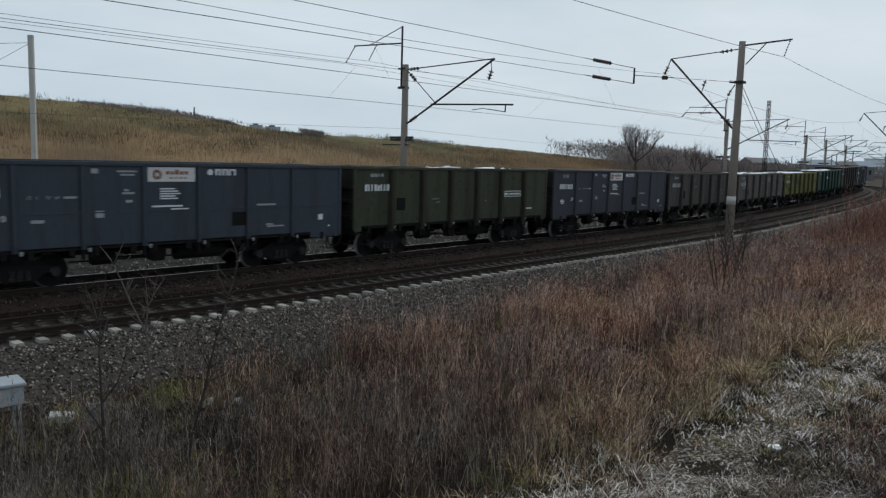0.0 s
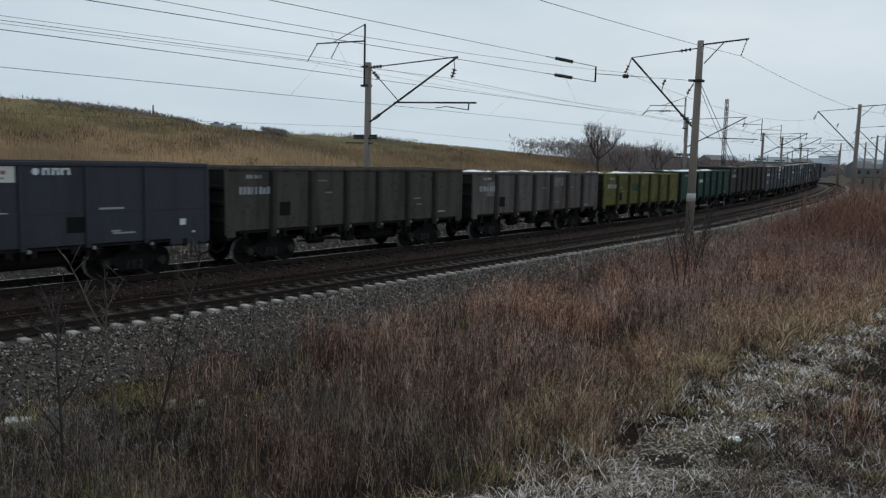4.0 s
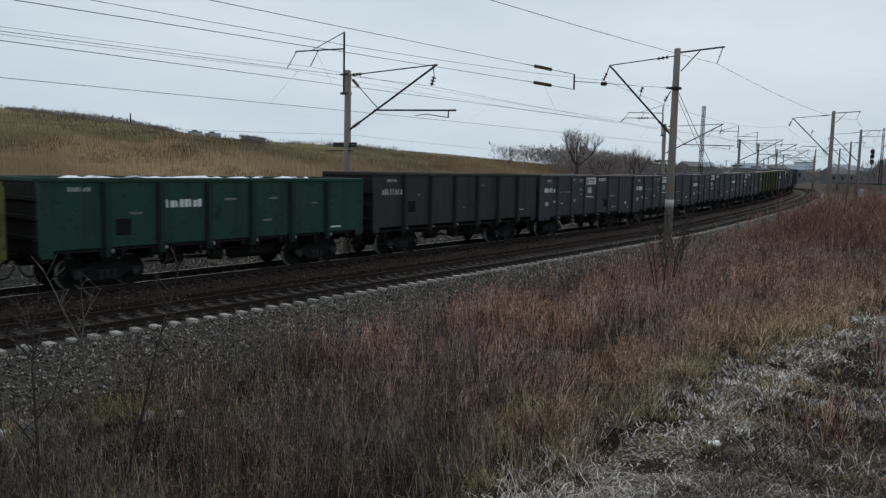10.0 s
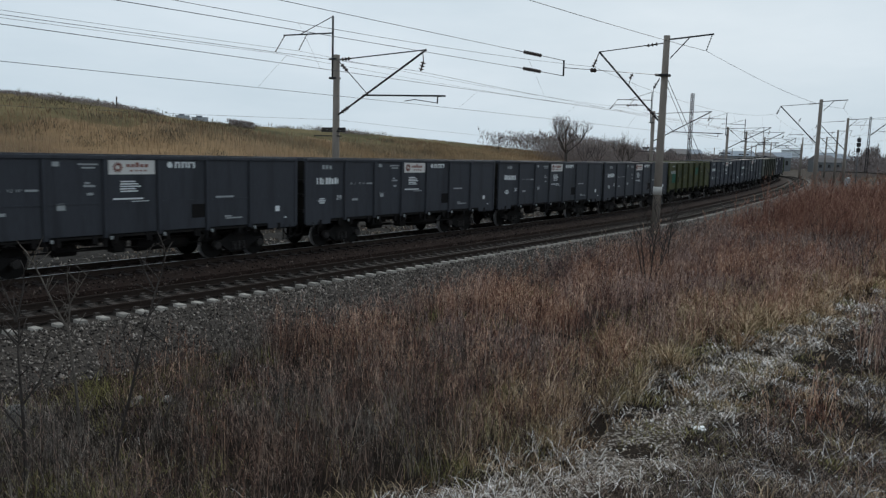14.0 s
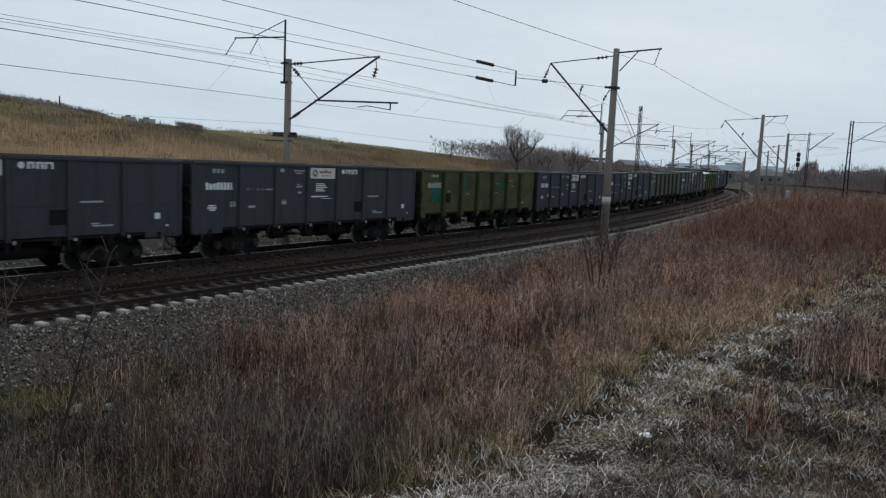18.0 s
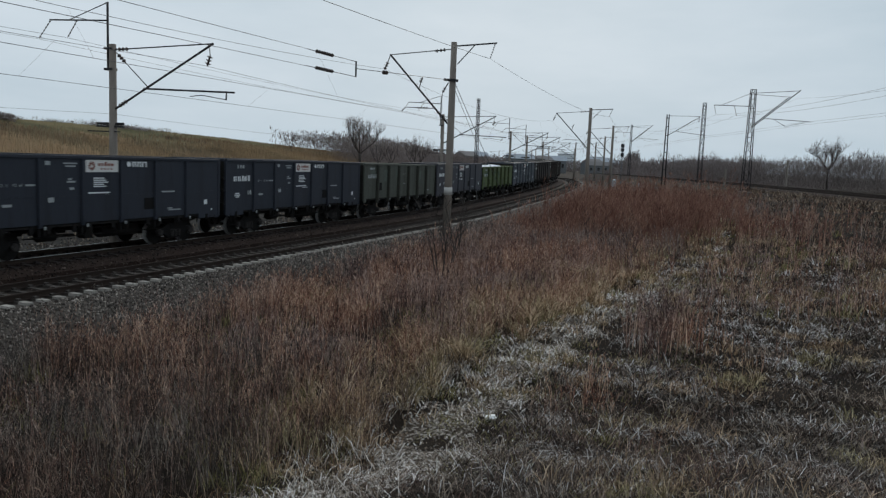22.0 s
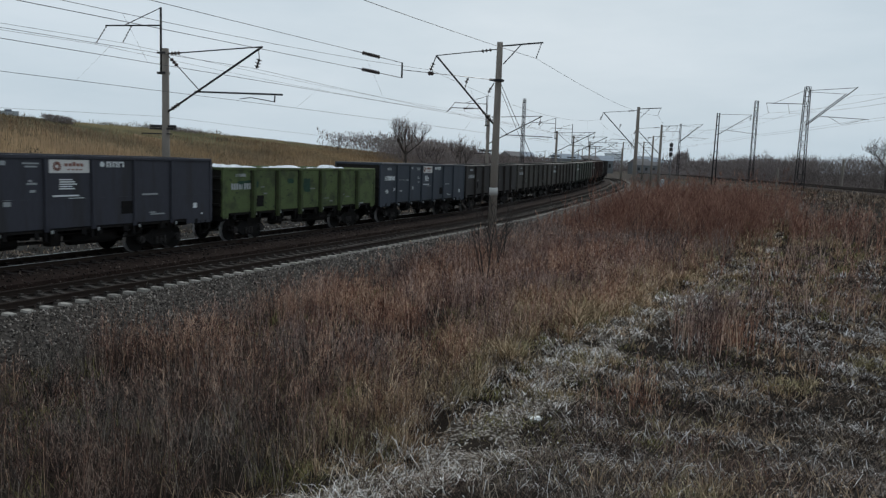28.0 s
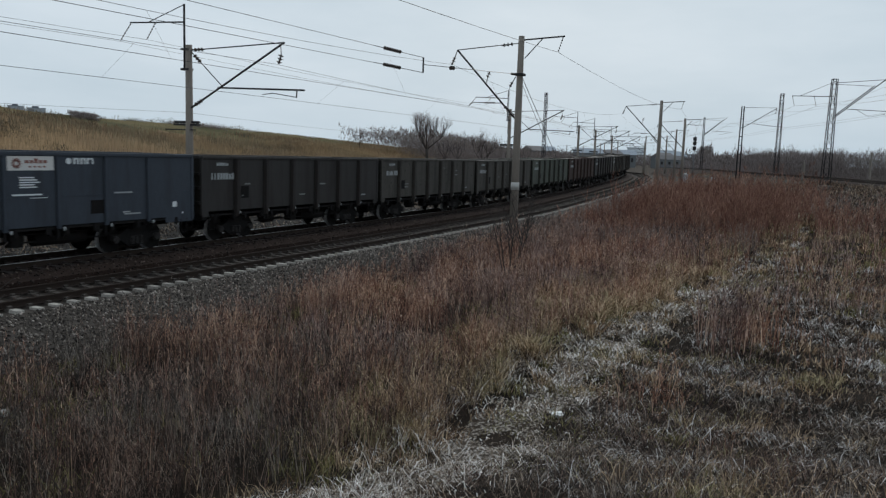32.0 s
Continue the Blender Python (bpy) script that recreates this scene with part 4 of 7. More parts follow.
def shaft(h, r0, r1):
    bm = bmesh.new()
    tube(bm, (0, 0, -1.0), (0, 0, h), r0, r1, sides=14)
    return bm


def pole_frame(s, n, zb):
    x, y, a = on_line(s, n)
    return pose(float(x), float(y), zb, 0, 0, math.degrees(a))


def far_side_pole(s, n0=-3.45, zb=-0.9, mast=True, scale=1.0):
    """Concrete pole beyond the far track with a cantilever over it and a feeder bracket on a pipe."""
    t = thing("catenary_pole", "grey concrete catenary pole with rusty steel cantilever", "catenary pole", pole_frame(s, n0, zb), "catenary poles")

    def P(dn, z, along=0.0):
        return Vector((along, -dn * scale, (z - zb) if scale == 1 else (z - zb) * scale))
    part("pole_shaft", shaft(P(0, 8.52).z, 0.21, 0.155), POLE_CONCRETE, t)
    if mast:
        m = part("feeder_mast", tubes((P(-0.27, 7.38), P(-0.27, 10.38), 0.05)), IRON, t)
        part("mast_clamp", boxes((-0.18, 0.18, -0.1, 0.35, P(0, 7.36).z, P(0, 7.46).z), (-0.18, 0.18, -0.1, 0.35, P(0, 8.28).z, P(0, 8.36).z)), IRON, m)
        part("feeder_arm", tubes((P(-0.27, 9.57), P(-3.75, 9.69), 0.035), (P(-0.27, 10.36), P(-2.6, 9.64), 0.022)), IRON, m)
        for d0, d1, z0, z1 in ((-3.7, -4.43, 9.66, 8.86), (-2.08, -2.66, 9.62, 8.87)):
            bm = bmesh.new()
            insulator(bm, P(d0, z0), P(d1, z1), 0.045, 6)
            part("hanging_insulator", bm, INSULATOR, m)
    tip = P(5.5, 8.46)
    part("cantilever_strut", tubes((P(0.16, 5.66), tip, 0.05)), IRON, t)
    part("tie_rod", tubes((P(0.15, 8.28), tip, 0.028)), IRON, t)
    part("brace", tubes((P(0.16, 8.2), P(2.0, 6.63), 0.022)), IRON, t)
    for a, b, r in ((P(0.35, 8.29), P(0.95, 8.3), 0.09), (P(0.35, 8.04), P(0.75, 7.7), 0.1), (P(0.4, 5.79), P(0.85, 6.02), 0.1)):
        bm = bmesh.new()
        insulator(bm, a, b, r, 3)
        part("insulator", bm, INSULATOR, t)
    bm = bmesh.new()
    tube(bm, P(5.3, 8.38), P(5.35, 7.95), 0.02, sides=6)
    insulator(bm, P(5.35, 7.95), P(5.2, 7.55), 0.14, 3)
    part("suspension_insulator", bm, INSULATOR, t)
    reg = part("registration_tube", tubes((P(1.75, 6.56), P(6.6, 6.42), 0.04)), IRON, t)
    part("steady_arm", tubes((P(6.2, 6.44), P(6.18, 6.1), 0.03), (P(6.18, 6.12), P(4.9, 6.3), 0.018), (P(4.9, 6.3), P(4.3, 6.24), 0.018)), IRON, reg)
    bm = boxes((-0.1, 0.1, -0.55, 0.9, P(0, 4.82).z, P(0, 4.9).z), (-0.1, 0.1, -0.3, 1.4, P(0, 4.6).z, P(0, 4.65).z))
    tube(bm, (0, -0.6, P(0, 4.98).z), (0, 0.9, P(0, 4.98).z), 0.06)
    part("low_bracket", bm, IRON, t)
    return t


def near_side_pole(s, n0=7.31, zb=-1.0, collar=True, top=10.82):
    """Tall concrete pole beside the near track, its cantilever reaching over that track and a feeder bracket behind."""
    t = thing("catenary_pole", "tall weathered concrete catenary pole with steel cantilever and bracket", "catenary pole", pole_frame(s, n0, zb), "catenary poles")

    def P(dn, z):
        return Vector((0, -dn, z - zb))
    part("pole_shaft", shaft(top - zb, 0.27, 0.175), POLE_CONCRETE, t)
    br = part("feeder_bracket", tubes((P(0.1, 10.6), P(2.6, 10.74), 0.045), (P(0.25, 9.56), P(1.3, 10.66), 0.03)), IRON, t)
    bm = bmesh.new()
    insulator(bm, P(2.5, 10.7), P(2.23, 9.86), 0.05, 6)
    part("hanging_insulator", bm, INSULATOR, br)
    tip = P(-4.04, 10.13)
    part("cantilever_strut", tubes((P(-0.2, 6.1), tip, 0.055)), IRON, t)
    part("tie_rod", tubes((P(-0.15, 10.42), tip, 0.028)), IRON, t)
    for a, b, r in ((P(-0.5, 10.39), P(-1.2, 10.32), 0.11), (P(-0.4, 6.3), P(-0.95, 6.87), 0.12)):
        bm = bmesh.new()
        insulator(bm, a, b, r, 3)
        part("insulator", bm, INSULATOR, t)
    bm = bmesh.new()
    tube(bm, tip, P(-4.2, 9.7), 0.03, sides=6)
    insulator(bm, P(-4.2, 9.7), P(-4.4, 9.25), 0.15, 3)
    part("suspension_insulator", bm, INSULATOR, t)
    bm = bmesh.new()
    tube(bm, P(-2.1, 8.15), P(-1.95, 8.75), 0.025, sides=6)
    insulator(bm, P(-2.05, 8.5), P(-1.9, 8.8), 0.13, 2)
    part("mid_insulator", bm, INSULATOR, t)
    reg = part("registration_tube", tubes((P(-1.05, 6.98), P(-2.9, 7.03), 0.022), (P(-2.9, 7.03), P(-3.2, 6.78), 0.018)), IRON, t)
    bm = bmesh.new()
    insulator(bm, P(-1.5, 7.0), P(-2.2, 7.0), 0.08, 4)
    part("insulator", bm, INSULATOR, reg)
    if collar:
        bm = boxes((-0.27, 0.27, -0.27, 0.27, P(0, 8.56).z, P(0, 8.7).z), bevel=0.02)
        tube(bm, (0, 0.2, P(0, 8.64).z), (0, 0.55, P(0, 8.68).z), 0.07)
        part("anchor_collar", bm, IRON, t)
        bm = bmesh.new()
        tube(bm, P(-0.25, 8.5), P(-0.5, 8.1), 0.03, sides=6)
        insulator(bm, P(-0.45, 8.2), P(-0.6, 7.9), 0.12, 2)
        tube(bm, P(-0.6, 7.9), P(-0.62, 5.2), 0.012, sides=5)
        part("jumper", bm, IRON, t)
        part("stay_wire", tubes((P(0.18, 8.4) , Vector((11, -1.6, 0.2)), 0.018), (P(0.2, 8.0), Vector((5.4, -0.9, 4.2)), 0.014), sides=5), WIRE, t)
        part("painted_band", tubes((P(0, 1.9), P(0, 2.35), 0.262, 0.257), sides=14), PALE_CONCRETE, t, "pale painted patch")
    return t


FAR_S = (0.1, 46.0, 82.0, 99.0, 128.0)
for s_ in FAR_S:
    far_side_pole(s_)
near_side_pole(15.4)
NEAR_POLES = ((15.4, 7.31), (64.5, 9.3), (103.0, 10.4), (150.0, 9.0), (196.0, 8.0))
for s_, n_ in NEAR_POLES[1:]:
    near_side_pole(s_, n_, -0.9, False)


def wire(points, r=0.011, label="thin dark overhead wire", name="overhead_wire"):
    pts = [Vector(p) for p in points]
    verts, faces = [], []
    for i, p in enumerate(pts):
        d = (pts[min(i + 1, len(pts) - 1)] - pts[max(i - 1, 0)]).normalized()
        u = d.cross(Vector((0, 0, 1))).normalized()
        v = u.cross(d)
        for q in range(4):
            a = math.pi / 2 * q
            verts.append(tuple(p + u * r * 0.74 * math.cos(a) + v * r * 0.74 * math.sin(a)))
        if i:
            b = 4 * (i - 1)
            faces += [(b + j, b + (j + 1) % 4, b + 4 + (j + 1) % 4, b + 4 + j) for j in range(4)]
    return verts, faces


def line_wire(stops, sag, r=0.011, name="overhead_wire", label="thin dark overhead wire along the track", drops=None):
    """stops: (s, n, z) of the supports."""
    pts = []
    for (s0, n0, z0), (s1, n1, z1) in zip(stops, stops[1:]):
        k = 16
        for i in range(k + (1 if (s1, n1, z1) == stops[-1] else 0)):
            u = i / k
            x, y, _ = on_line(s0 + (s1 - s0) * u, n0 + (n1 - n0) * u)
            pts.append((float(x), float(y), z0 + (z1 - z0) * u - 4 * sag * u * (1 - u)))
    v, f_ = wire(pts, r)
    ob = part(name, mesh_from(name, v, f_, WIRE), None)
    return tagged(ob, label, "wire", "overhead wires"), pts


def hangers(a, b, every, parent_label):
    """Thin droppers between a carrying wire and a contact wire."""
    for i in range(2, min(len(a), len(b)) - 1, every):
        p = Vector(a[i])
        q = min((Vector(c) for c in b), key=lambda c: (c.xy - p.xy).length)
        v, f_ = wire([p, p.lerp(Vector((q.x, q.y, q.z)), 1.0)], 0.005)
        tagged(part("dropper", mesh_from("dropper", v, f_, WIRE), None), parent_label, "dropper wire", "droppers")


# far track: carrier and contact wire
far_stops = [(-60, 0.3, 7.55)] + [(s_, 0.5 if i % 2 else 1.6, 7.55) for i, s_ in enumerate(FAR_S)] + [(300, 0, 7.6)]
_, c1 = line_wire(far_stops, 0.25, 0.011)
_, c2 = line_wire([(-60, -0.3, 6.24)] + [(s_, 0.3 if i % 2 else -0.3, 6.27) for i, s_ in enumerate(FAR_S)] + [(300, 0, 6.3)], 0.02, 0.012)
hangers(c1, c2, 4, "thin dropper wire between two overhead wires")
# near track
_, c3 = line_wire([(-48, 3.3, 9.25), (15.4, 2.94, 9.28), (64.5, 4.6, 9.25), (103, 5.6, 9.2), (150, 4.3, 9.2), (196, 4.3, 9.2), (300, 4.3, 9)], 1.05, 0.012)
_, c4 = line_wire([(-48, 4.3, 6.68), (15.4, 4.1, 6.74), (64.5, 4.6, 6.7), (103, 5, 6.7), (150, 4.3, 6.6), (300, 4.3, 6.5)], 0.03, 0.012)
hangers(c3, c4, 4, "thin dropper wire between two overhead wires")
# anchored pair that ends at the near pole
T_S = 4.9
_, c5 = line_wire([(-60, 4.8, 8.75), (T_S - 4, 6.15, 8.32)], 0.25, 0.013)
_, c6 = line_wire([(-60, 4.8, 6.95), (T_S - 4, 6.15, 7.62)], 0.02, 0.013)
# feeders on the pipe brackets of the far poles, and the line behind the near poles
for n_, z_ in ((-7.88, 8.8), (-6.11, 8.82)):
    line_wire([(-50, n_, z_)] + [(s_, n_, z_ + 0.03) for s_ in FAR_S] + [(300, n_, z_)], 0.3, 0.010)
line_wire([(-3.5 - 45, 9.54, 9.9), (15.4, 9.54, 9.86), (64.5, 11.53, 9.86), (103, 12.6, 9.86), (150, 11.2, 9.8), (300, 10, 9.5)], 0.75, 0.016)
line_wire([(-50, -4.4, 5.4), (0.1, -3.5, 5.42), (46, -3.5, 5.3), (82, -3.5, 5.3)], 0.35, 0.007)


def tensioner():
    """The yoke and strain insulators where two wires are anchored."""
    x0, y0, a = on_line(T_S, 6.35)
    t = thing("strain_yoke", "dark steel yoke with two long strain insulators hung in wires", "insulator yoke")
    X = lambda s, n, z: Vector((*[float(q) for q in on_line(s, n)[:2]], z))
    part("yoke_bar", tubes((X(T_S, 6.35, 8.33), X(T_S, 6.35, 7.62), 0.04)), IRON, t)
    for z in (8.32, 7.63):
        bm = bmesh.new()
        insulator(bm, X(T_S - 3.3, 6.18, z), X(T_S - 1.9, 6.25, z), 0.085, 7)
        tube(bm, X(T_S - 4, 6.15, z), X(T_S, 6.35, z), 0.016, sides=5)
        part("strain_insulator", bm, INSULATOR, t)
    bm = bmesh.new()
    tube(bm, X(T_S, 6.35, 8.0), X(15.2, 7.1, 8.64), 0.016, sides=5)
    insulator(bm, X(T_S + 2.6, 6.5, 8.14), X(T_S + 3.1, 6.54, 8.18), 0.11, 2)
    part("anchor_cable", bm, INSULATOR, t)
    v, f_ = wire([X(-20.6, 4.2, 8.2), X(-20.9, 4.2, 7.9), X(-20.6, 4.3, 7.75), X(-20.9, 4.2, 7.6), X(-20.7, 4.3, 7.45), X(-21.0, 4.2, 7.3), X(-21.2, 4.2, 6.95), X(-20.9, 4.2, 6.7)], 0.02)
    j = part("jumper_cable", mesh_from("jumper_cable", v, f_, WIRE), None)
    tagged(j, "kinked dark jumper cable between overhead wires", "cable")


tensioner()


# ------------------------------------------------ the other line, its masts and wires
def lattice_mast(x, y, zb, h, turn, w0=0.85, w1=0.5, name="lattice_mast", arms=True, lace=1.0):
    t = thing(name, "dark steel lattice catenary mast", "lattice mast", pose(x, y, zb, 0, 0, turn), "lattice masts")
    corners = [(sx, sy) for sx in (-1, 1) for sy in (-1, 1)]
    for sx, sy in corners:
        part("leg", tubes(((sx * w0 / 2, sy * w0 / 2, -0.5), (sx * w1 / 2, sy * w1 / 2, h), 0.045), sides=5), IRON, t)
    n = int(h / 1.0)
    for k, (ax, ay, bx, by) in enumerate(((-1, -1, 1, -1), (1, -1, 1, 1), (1, 1, -1, 1), (-1, 1, -1, -1))):
        for i in range(n):
            z0, z1 = h * i / n, h * (i + 1) / n
            a0, a1 = (w0 + (w1 - w0) * i / n) / 2, (w0 + (w1 - w0) * (i + 1) / n) / 2
            part("lacing_bar", tubes(((ax * a1, ay * a1, z1), (bx * a1, by * a1, z1), 0.03 * lace), sides=4), IRON, t)
            lo, hi = ((ax, ay), (bx, by)) if i % 2 else ((bx, by), (ax, ay))
            part("lacing_bar", tubes(((lo[0] * a0, lo[1] * a0, z0), (hi[0] * a1, hi[1] * a1, z1), 0.028 * lace), sides=4), IRON, t)
    part("footing", boxes((-0.6, 0.6, -0.6, 0.6, -0.6, 0.25), bevel=0.05), POLE_CONCRETE, t, "grey concrete footing")
    if arms:
        part("feeder_arm", tubes(((0, 0, h - 1.9), (-4.3, 0, h - 1.9), 0.04), ((0, 0, h - 0.3), (-3.4, 0, h - 1.85), 0.022)), IRON, t)
        for d in (-4.3, -2.0):
            bm = bmesh.new()
            insulator(bm, (d, 0, h - 1.9), (d + 0.3, 0, h - 3.0), 0.05, 6)
            part("hanging_insulator", bm, INSULATOR, t)
        part("cantilever_strut", tubes(((0.25, 0, h - 4.2), (5.3, 0, h + 0.1), 0.055)), IRON, t)
        part("cantilever_strut", tubes(((0.25, 0.4, h - 4.1), (4.3, 0.4, h - 0.6), 0.055)), IRON, t)
        part("tie_rod", tubes(((0.2, 0, h - 0.4), (5.3, 0, h + 0.05), 0.03), ((0.2, 0.4, h - 0.5), (4.3, 0.4, h - 0.65), 0.025)), IRON, t)
        part("registration_tube", tubes(((1.4, 0, h - 3.2), (6.8, 0, h - 3.4), 0.035), ((2.4, 0, h - 3.2), (3.9, 0, h - 4.0), 0.02), ((4.0, 0, h - 4.0), (6.2, 0, h - 3.5), 0.02)), IRON, t)
    return t


def twin_post(x, y, zb, h, turn):
    t = thing("twin_post_mast", "dark twin-post catenary mast with cantilever", "catenary mast", pose(x, y, zb, 0, 0, turn), "lattice masts")
    for d in (-0.28, 0.28):
        part("post", tubes(((d, 0, -0.5), (d * 0.6, 0, h), 0.11, 0.09), sides=8), IRON, t)
    for i in range(8):
        z = 0.6 + i * (h - 1.2) / 7
        part("rung", boxes((-0.3, 0.3, -0.05, 0.05, z - 0.06, z + 0.06)), IRON, t)
    part("cantilever_strut", tubes(((0.2, 0, h - 3.4), (5.2, 0, h - 0.2), 0.05)), IRON, t)
    part("tie_rod", tubes(((0.1, 0, h - 0.2), (5.2, 0, h - 0.15), 0.03)), IRON, t)
    part("registration_tube", tubes(((1.5, 0, h - 2.7), (6.3, 0, h - 3.2), 0.035)), IRON, t)
    bm = bmesh.new()
    insulator(bm, (5.1, 0, h - 0.3), (5.0, 0, h - 1.1), 0.1, 4)
    part("suspension_insulator", bm, INSULATOR, t)
    return t


TURN2 = -24
lattice_mast(65.0, 70.6, 1.5, 11.9, TURN2)
twin_post(80.3, 106.0, 1.9, 11.0, TURN2)
lattice_mast(87.2, 105.6, 1.6, 13.6, TURN2, 0.66, 0.48, arms=False)
lattice_mast(113.8, 164.4, 1.4, 13.2, TURN2, 0.5, 0.3, arms=True)
lattice_mast(60.0, 137.5, -0.9, 16.8, 20, 0.55, 0.42, arms=False, lace=1.5)
for x_, y_, h_ in ((108.0, 181.0, 10.5), (128.0, 232.0, 11.0), (139.0, 262.0, 10.5), (152.0, 290.0, 11), (122.0, 205.0, 9.5), (170.0, 342.0, 10.5), (150.0, 318.0, 10), (186.0, 380.0, 10.5)):
    t_ = thing("catenary_pole", "slim grey catenary pole far down the line", "catenary pole", pose(x_, y_, float(ground_z(x_, y_, False)[0]), 0, 0, TURN2), "distant catenary poles")
    part("pole_shaft", shaft(h_, 0.2, 0.15), POLE_CONCRETE, t_)
    part("cantilever_strut", tubes(((0, 0, h_ - 3), (-4.2, 0, h_ - 0.6), 0.05)), IRON, t_)
    part("tie_rod", tubes(((0, 0, h_ - 0.4), (-4.2, 0, h_ - 0.6), 0.03), ((0, 0, h_ - 0.2), (2.4, 0, h_ - 0.1), 0.035)), IRON, t_)


def free_wire(points, sag, r=0.014):
    pts = []
    for p, q in zip(points, points[1:]):
        for i in range(15):
            u = i / 14
            v = Vector(p).lerp(Vector(q), u)
            v.z -= 4 * sag * u * (1 - u)
            pts.append(v)
    v, f_ = wire(pts, r)
    tagged(part("overhead_wire", mesh_from("overhead_wire", v, f_, WIRE), None), "thin dark overhead wire of the second railway", "wire", "overhead wires")


for off_, za, sag_ in ((5.0, 12.4, 1.0), (5.2, 9.6, 0.1), (-4.0, 10.2, 0.7), (-1.8, 10.2, 0.7), (6.3, 9.5, 0.1)):
    free_wire([(x_ + off_ * 0.91, y_ - off_ * 0.41, za + dz) for x_, y_, dz in ((43.0, 22.0, 0.3), (65.0, 70.6, 0.2), (80.3, 106.0, -0.1), (113.8, 164.4, 0.3), (150.0, 250.0, -0.3))], sag_)


def second_railway():
    t = thing("second_track", "railway track on a low bank across the field", "railway track", kind="structure")
    ys = np.arange(-10, 214, 6.0)
    for off in (0.0, 4.2):
        for side in (-0.76, 0.76):
            verts, faces = [], []
            for i, y in enumerate(ys):
                x, z = other_line(y)
                for u, w in ((-0.05, -0.2), (0.05, -0.2), (0.05, 0.0), (-0.05, 0.0)):
                    verts.append((float(x) + (off + side + u), float(y), float(z) + w + 0.02))
                if i:
                    b = 4 * (i - 1)
                    faces += [(b + j, b + (j + 1) % 4, b + 4 + (j + 1) % 4, b + 4 + j) for j in range(4)]
            part("rail", mesh_from("rail", verts, faces, RAIL_RUST), None, t)
        verts, faces = [], []
        for i, y in enumerate(ys):
            x, z = other_line(y)
            for u, w in ((-6.5, -3.2), (-1.7, -0.16), (1.7, -0.16), (6.5, -3.2)) if off else ((-6.5, -3.2), (-1.7, -0.17), (1.7, -0.17), (2.4, -0.6)):
                verts.append((float(x) + off + u, float(y), float(z) + w))
            if i:
                b = 4 * (i - 1)
                faces += [(b + j, b + j + 1, b + 5 + j, b + 4 + j) for j in range(3)]
        part("ballast_bed", mesh_from("ballast_bed", verts, faces, OIL_BALLAST), None, t)


second_railway()


def telegraph_pole():
    x, y = -21.7, 42.8
    zb = float(ground_z(x, y, False)[0])
    t = thing("utility_pole", "pale slim concrete utility pole in dry grass", "utility pole", pose(x, y, zb))
    h = 10.0 - zb
    part("pole_shaft", boxes((-0.13, 0.13, -0.11, 0.11, -0.8, h), bevel=0.02), PALE_CONCRETE, t)
    part("stay_wire", tubes(((0, 0, h - 0.4), (-9, 2, h - 0.6), 0.012), ((0, 0, h - 0.4), (-7, 2, h - 3.5), 0.012), sides=5), WIRE, t)


telegraph_pole()


# ------------------------------------------------ vegetation
RNG = np.random.default_rng(7)


def blade_mesh(name, x, y, z, h, w, lean, mat, az=None):
    """Many thin bent stems in one mesh; arrays of base place, height, width and lean."""
    n = len(x)
    az = RNG.uniform(0, 2 * np.pi, n) if az is None else az
    face = RNG.uniform(0, np.pi, n)
    ca, sa, cf, sf = np.cos(az), np.sin(az), np.cos(face) * w / 2, np.sin(face) * w / 2
    co = np.empty((n, 5, 3))
    for k, (u, sgn, ww) in enumerate(((0, -1, 1), (0, 1, 1), (0.55, -1, 0.8), (0.55, 1, 0.8), (1.0, 0, 0))):
        out = lean * h * u ** 1.7
        co[:, k, 0] = x + ca * out + sgn * cf * ww
        co[:, k, 1] = y + sa * out + sgn * sf * ww
        co[:, k, 2] = z + h * u * np.sqrt(np.clip(1 - (0.75 * lean * u) ** 2, 0.05, 1))
    me = bpy.data.meshes.new(name)
    me.vertices.add(5 * n)
    me.vertices.foreach_set("co", co.ravel())
    base = (np.arange(n) * 5)[:, None]
    me.loops.add(7 * n)
    me.loops.foreach_set("vertex_index", (base + np.array([0, 1, 3, 2, 2, 3, 4])).ravel().astype(np.int32))
    me.polygons.add(2 * n)
    start = np.empty((n, 2), np.int32)
    start[:, 0], start[:, 1] = np.arange(n) * 7, np.arange(n) * 7 + 4
    me.polygons.foreach_set("loop_start", start.ravel())
    me.update(calc_edges=True)
    me.materials.append(mat)
    return me


def stuff(name, me, label, category):
    ob = part(name, me, None)
    return tagged(ob, label, category, kind="stuff")


def scatter(count, s0, s1, n0, n1, keep=None):
    s, n = RNG.uniform(s0, s1, count), RNG.uniform(n0, n1, count)
    if keep is not None:
        k = RNG.random(count) < keep(s, n)
        s, n = s[k], n[k]
    x, y, _ = on_line(s, n)
    m = np.where((s > 40) & (n > -60) & (n < 12))[0]
    if len(m):
        s2, n2 = rail_coords(x[m], y[m])
        k = np.ones(len(x), bool)
        k[m] = (n2 < -4.5) | (n2 > 8.2)
        s, n, x, y = s[k], n[k], x[k], y[k]
    return s, n, x, y


def lattice_noise(x, y, seed):
    """Value noise between random lattice heights."""
    def h(i, j):
        v = np.sin(i * 127.1 + j * 311.7 + seed * 74.7) * 43758.5453
        return v - np.floor(v)
    i, j = np.floor(x), np.floor(y)
    u, v = x - i, y - j
    u, v = u * u * (3 - 2 * u), v * v * (3 - 2 * v)
    return (h(i, j) * (1 - u) + h(i + 1, j) * u) * (1 - v) + (h(i, j + 1) * (1 - u) + h(i + 1, j + 1) * u) * v


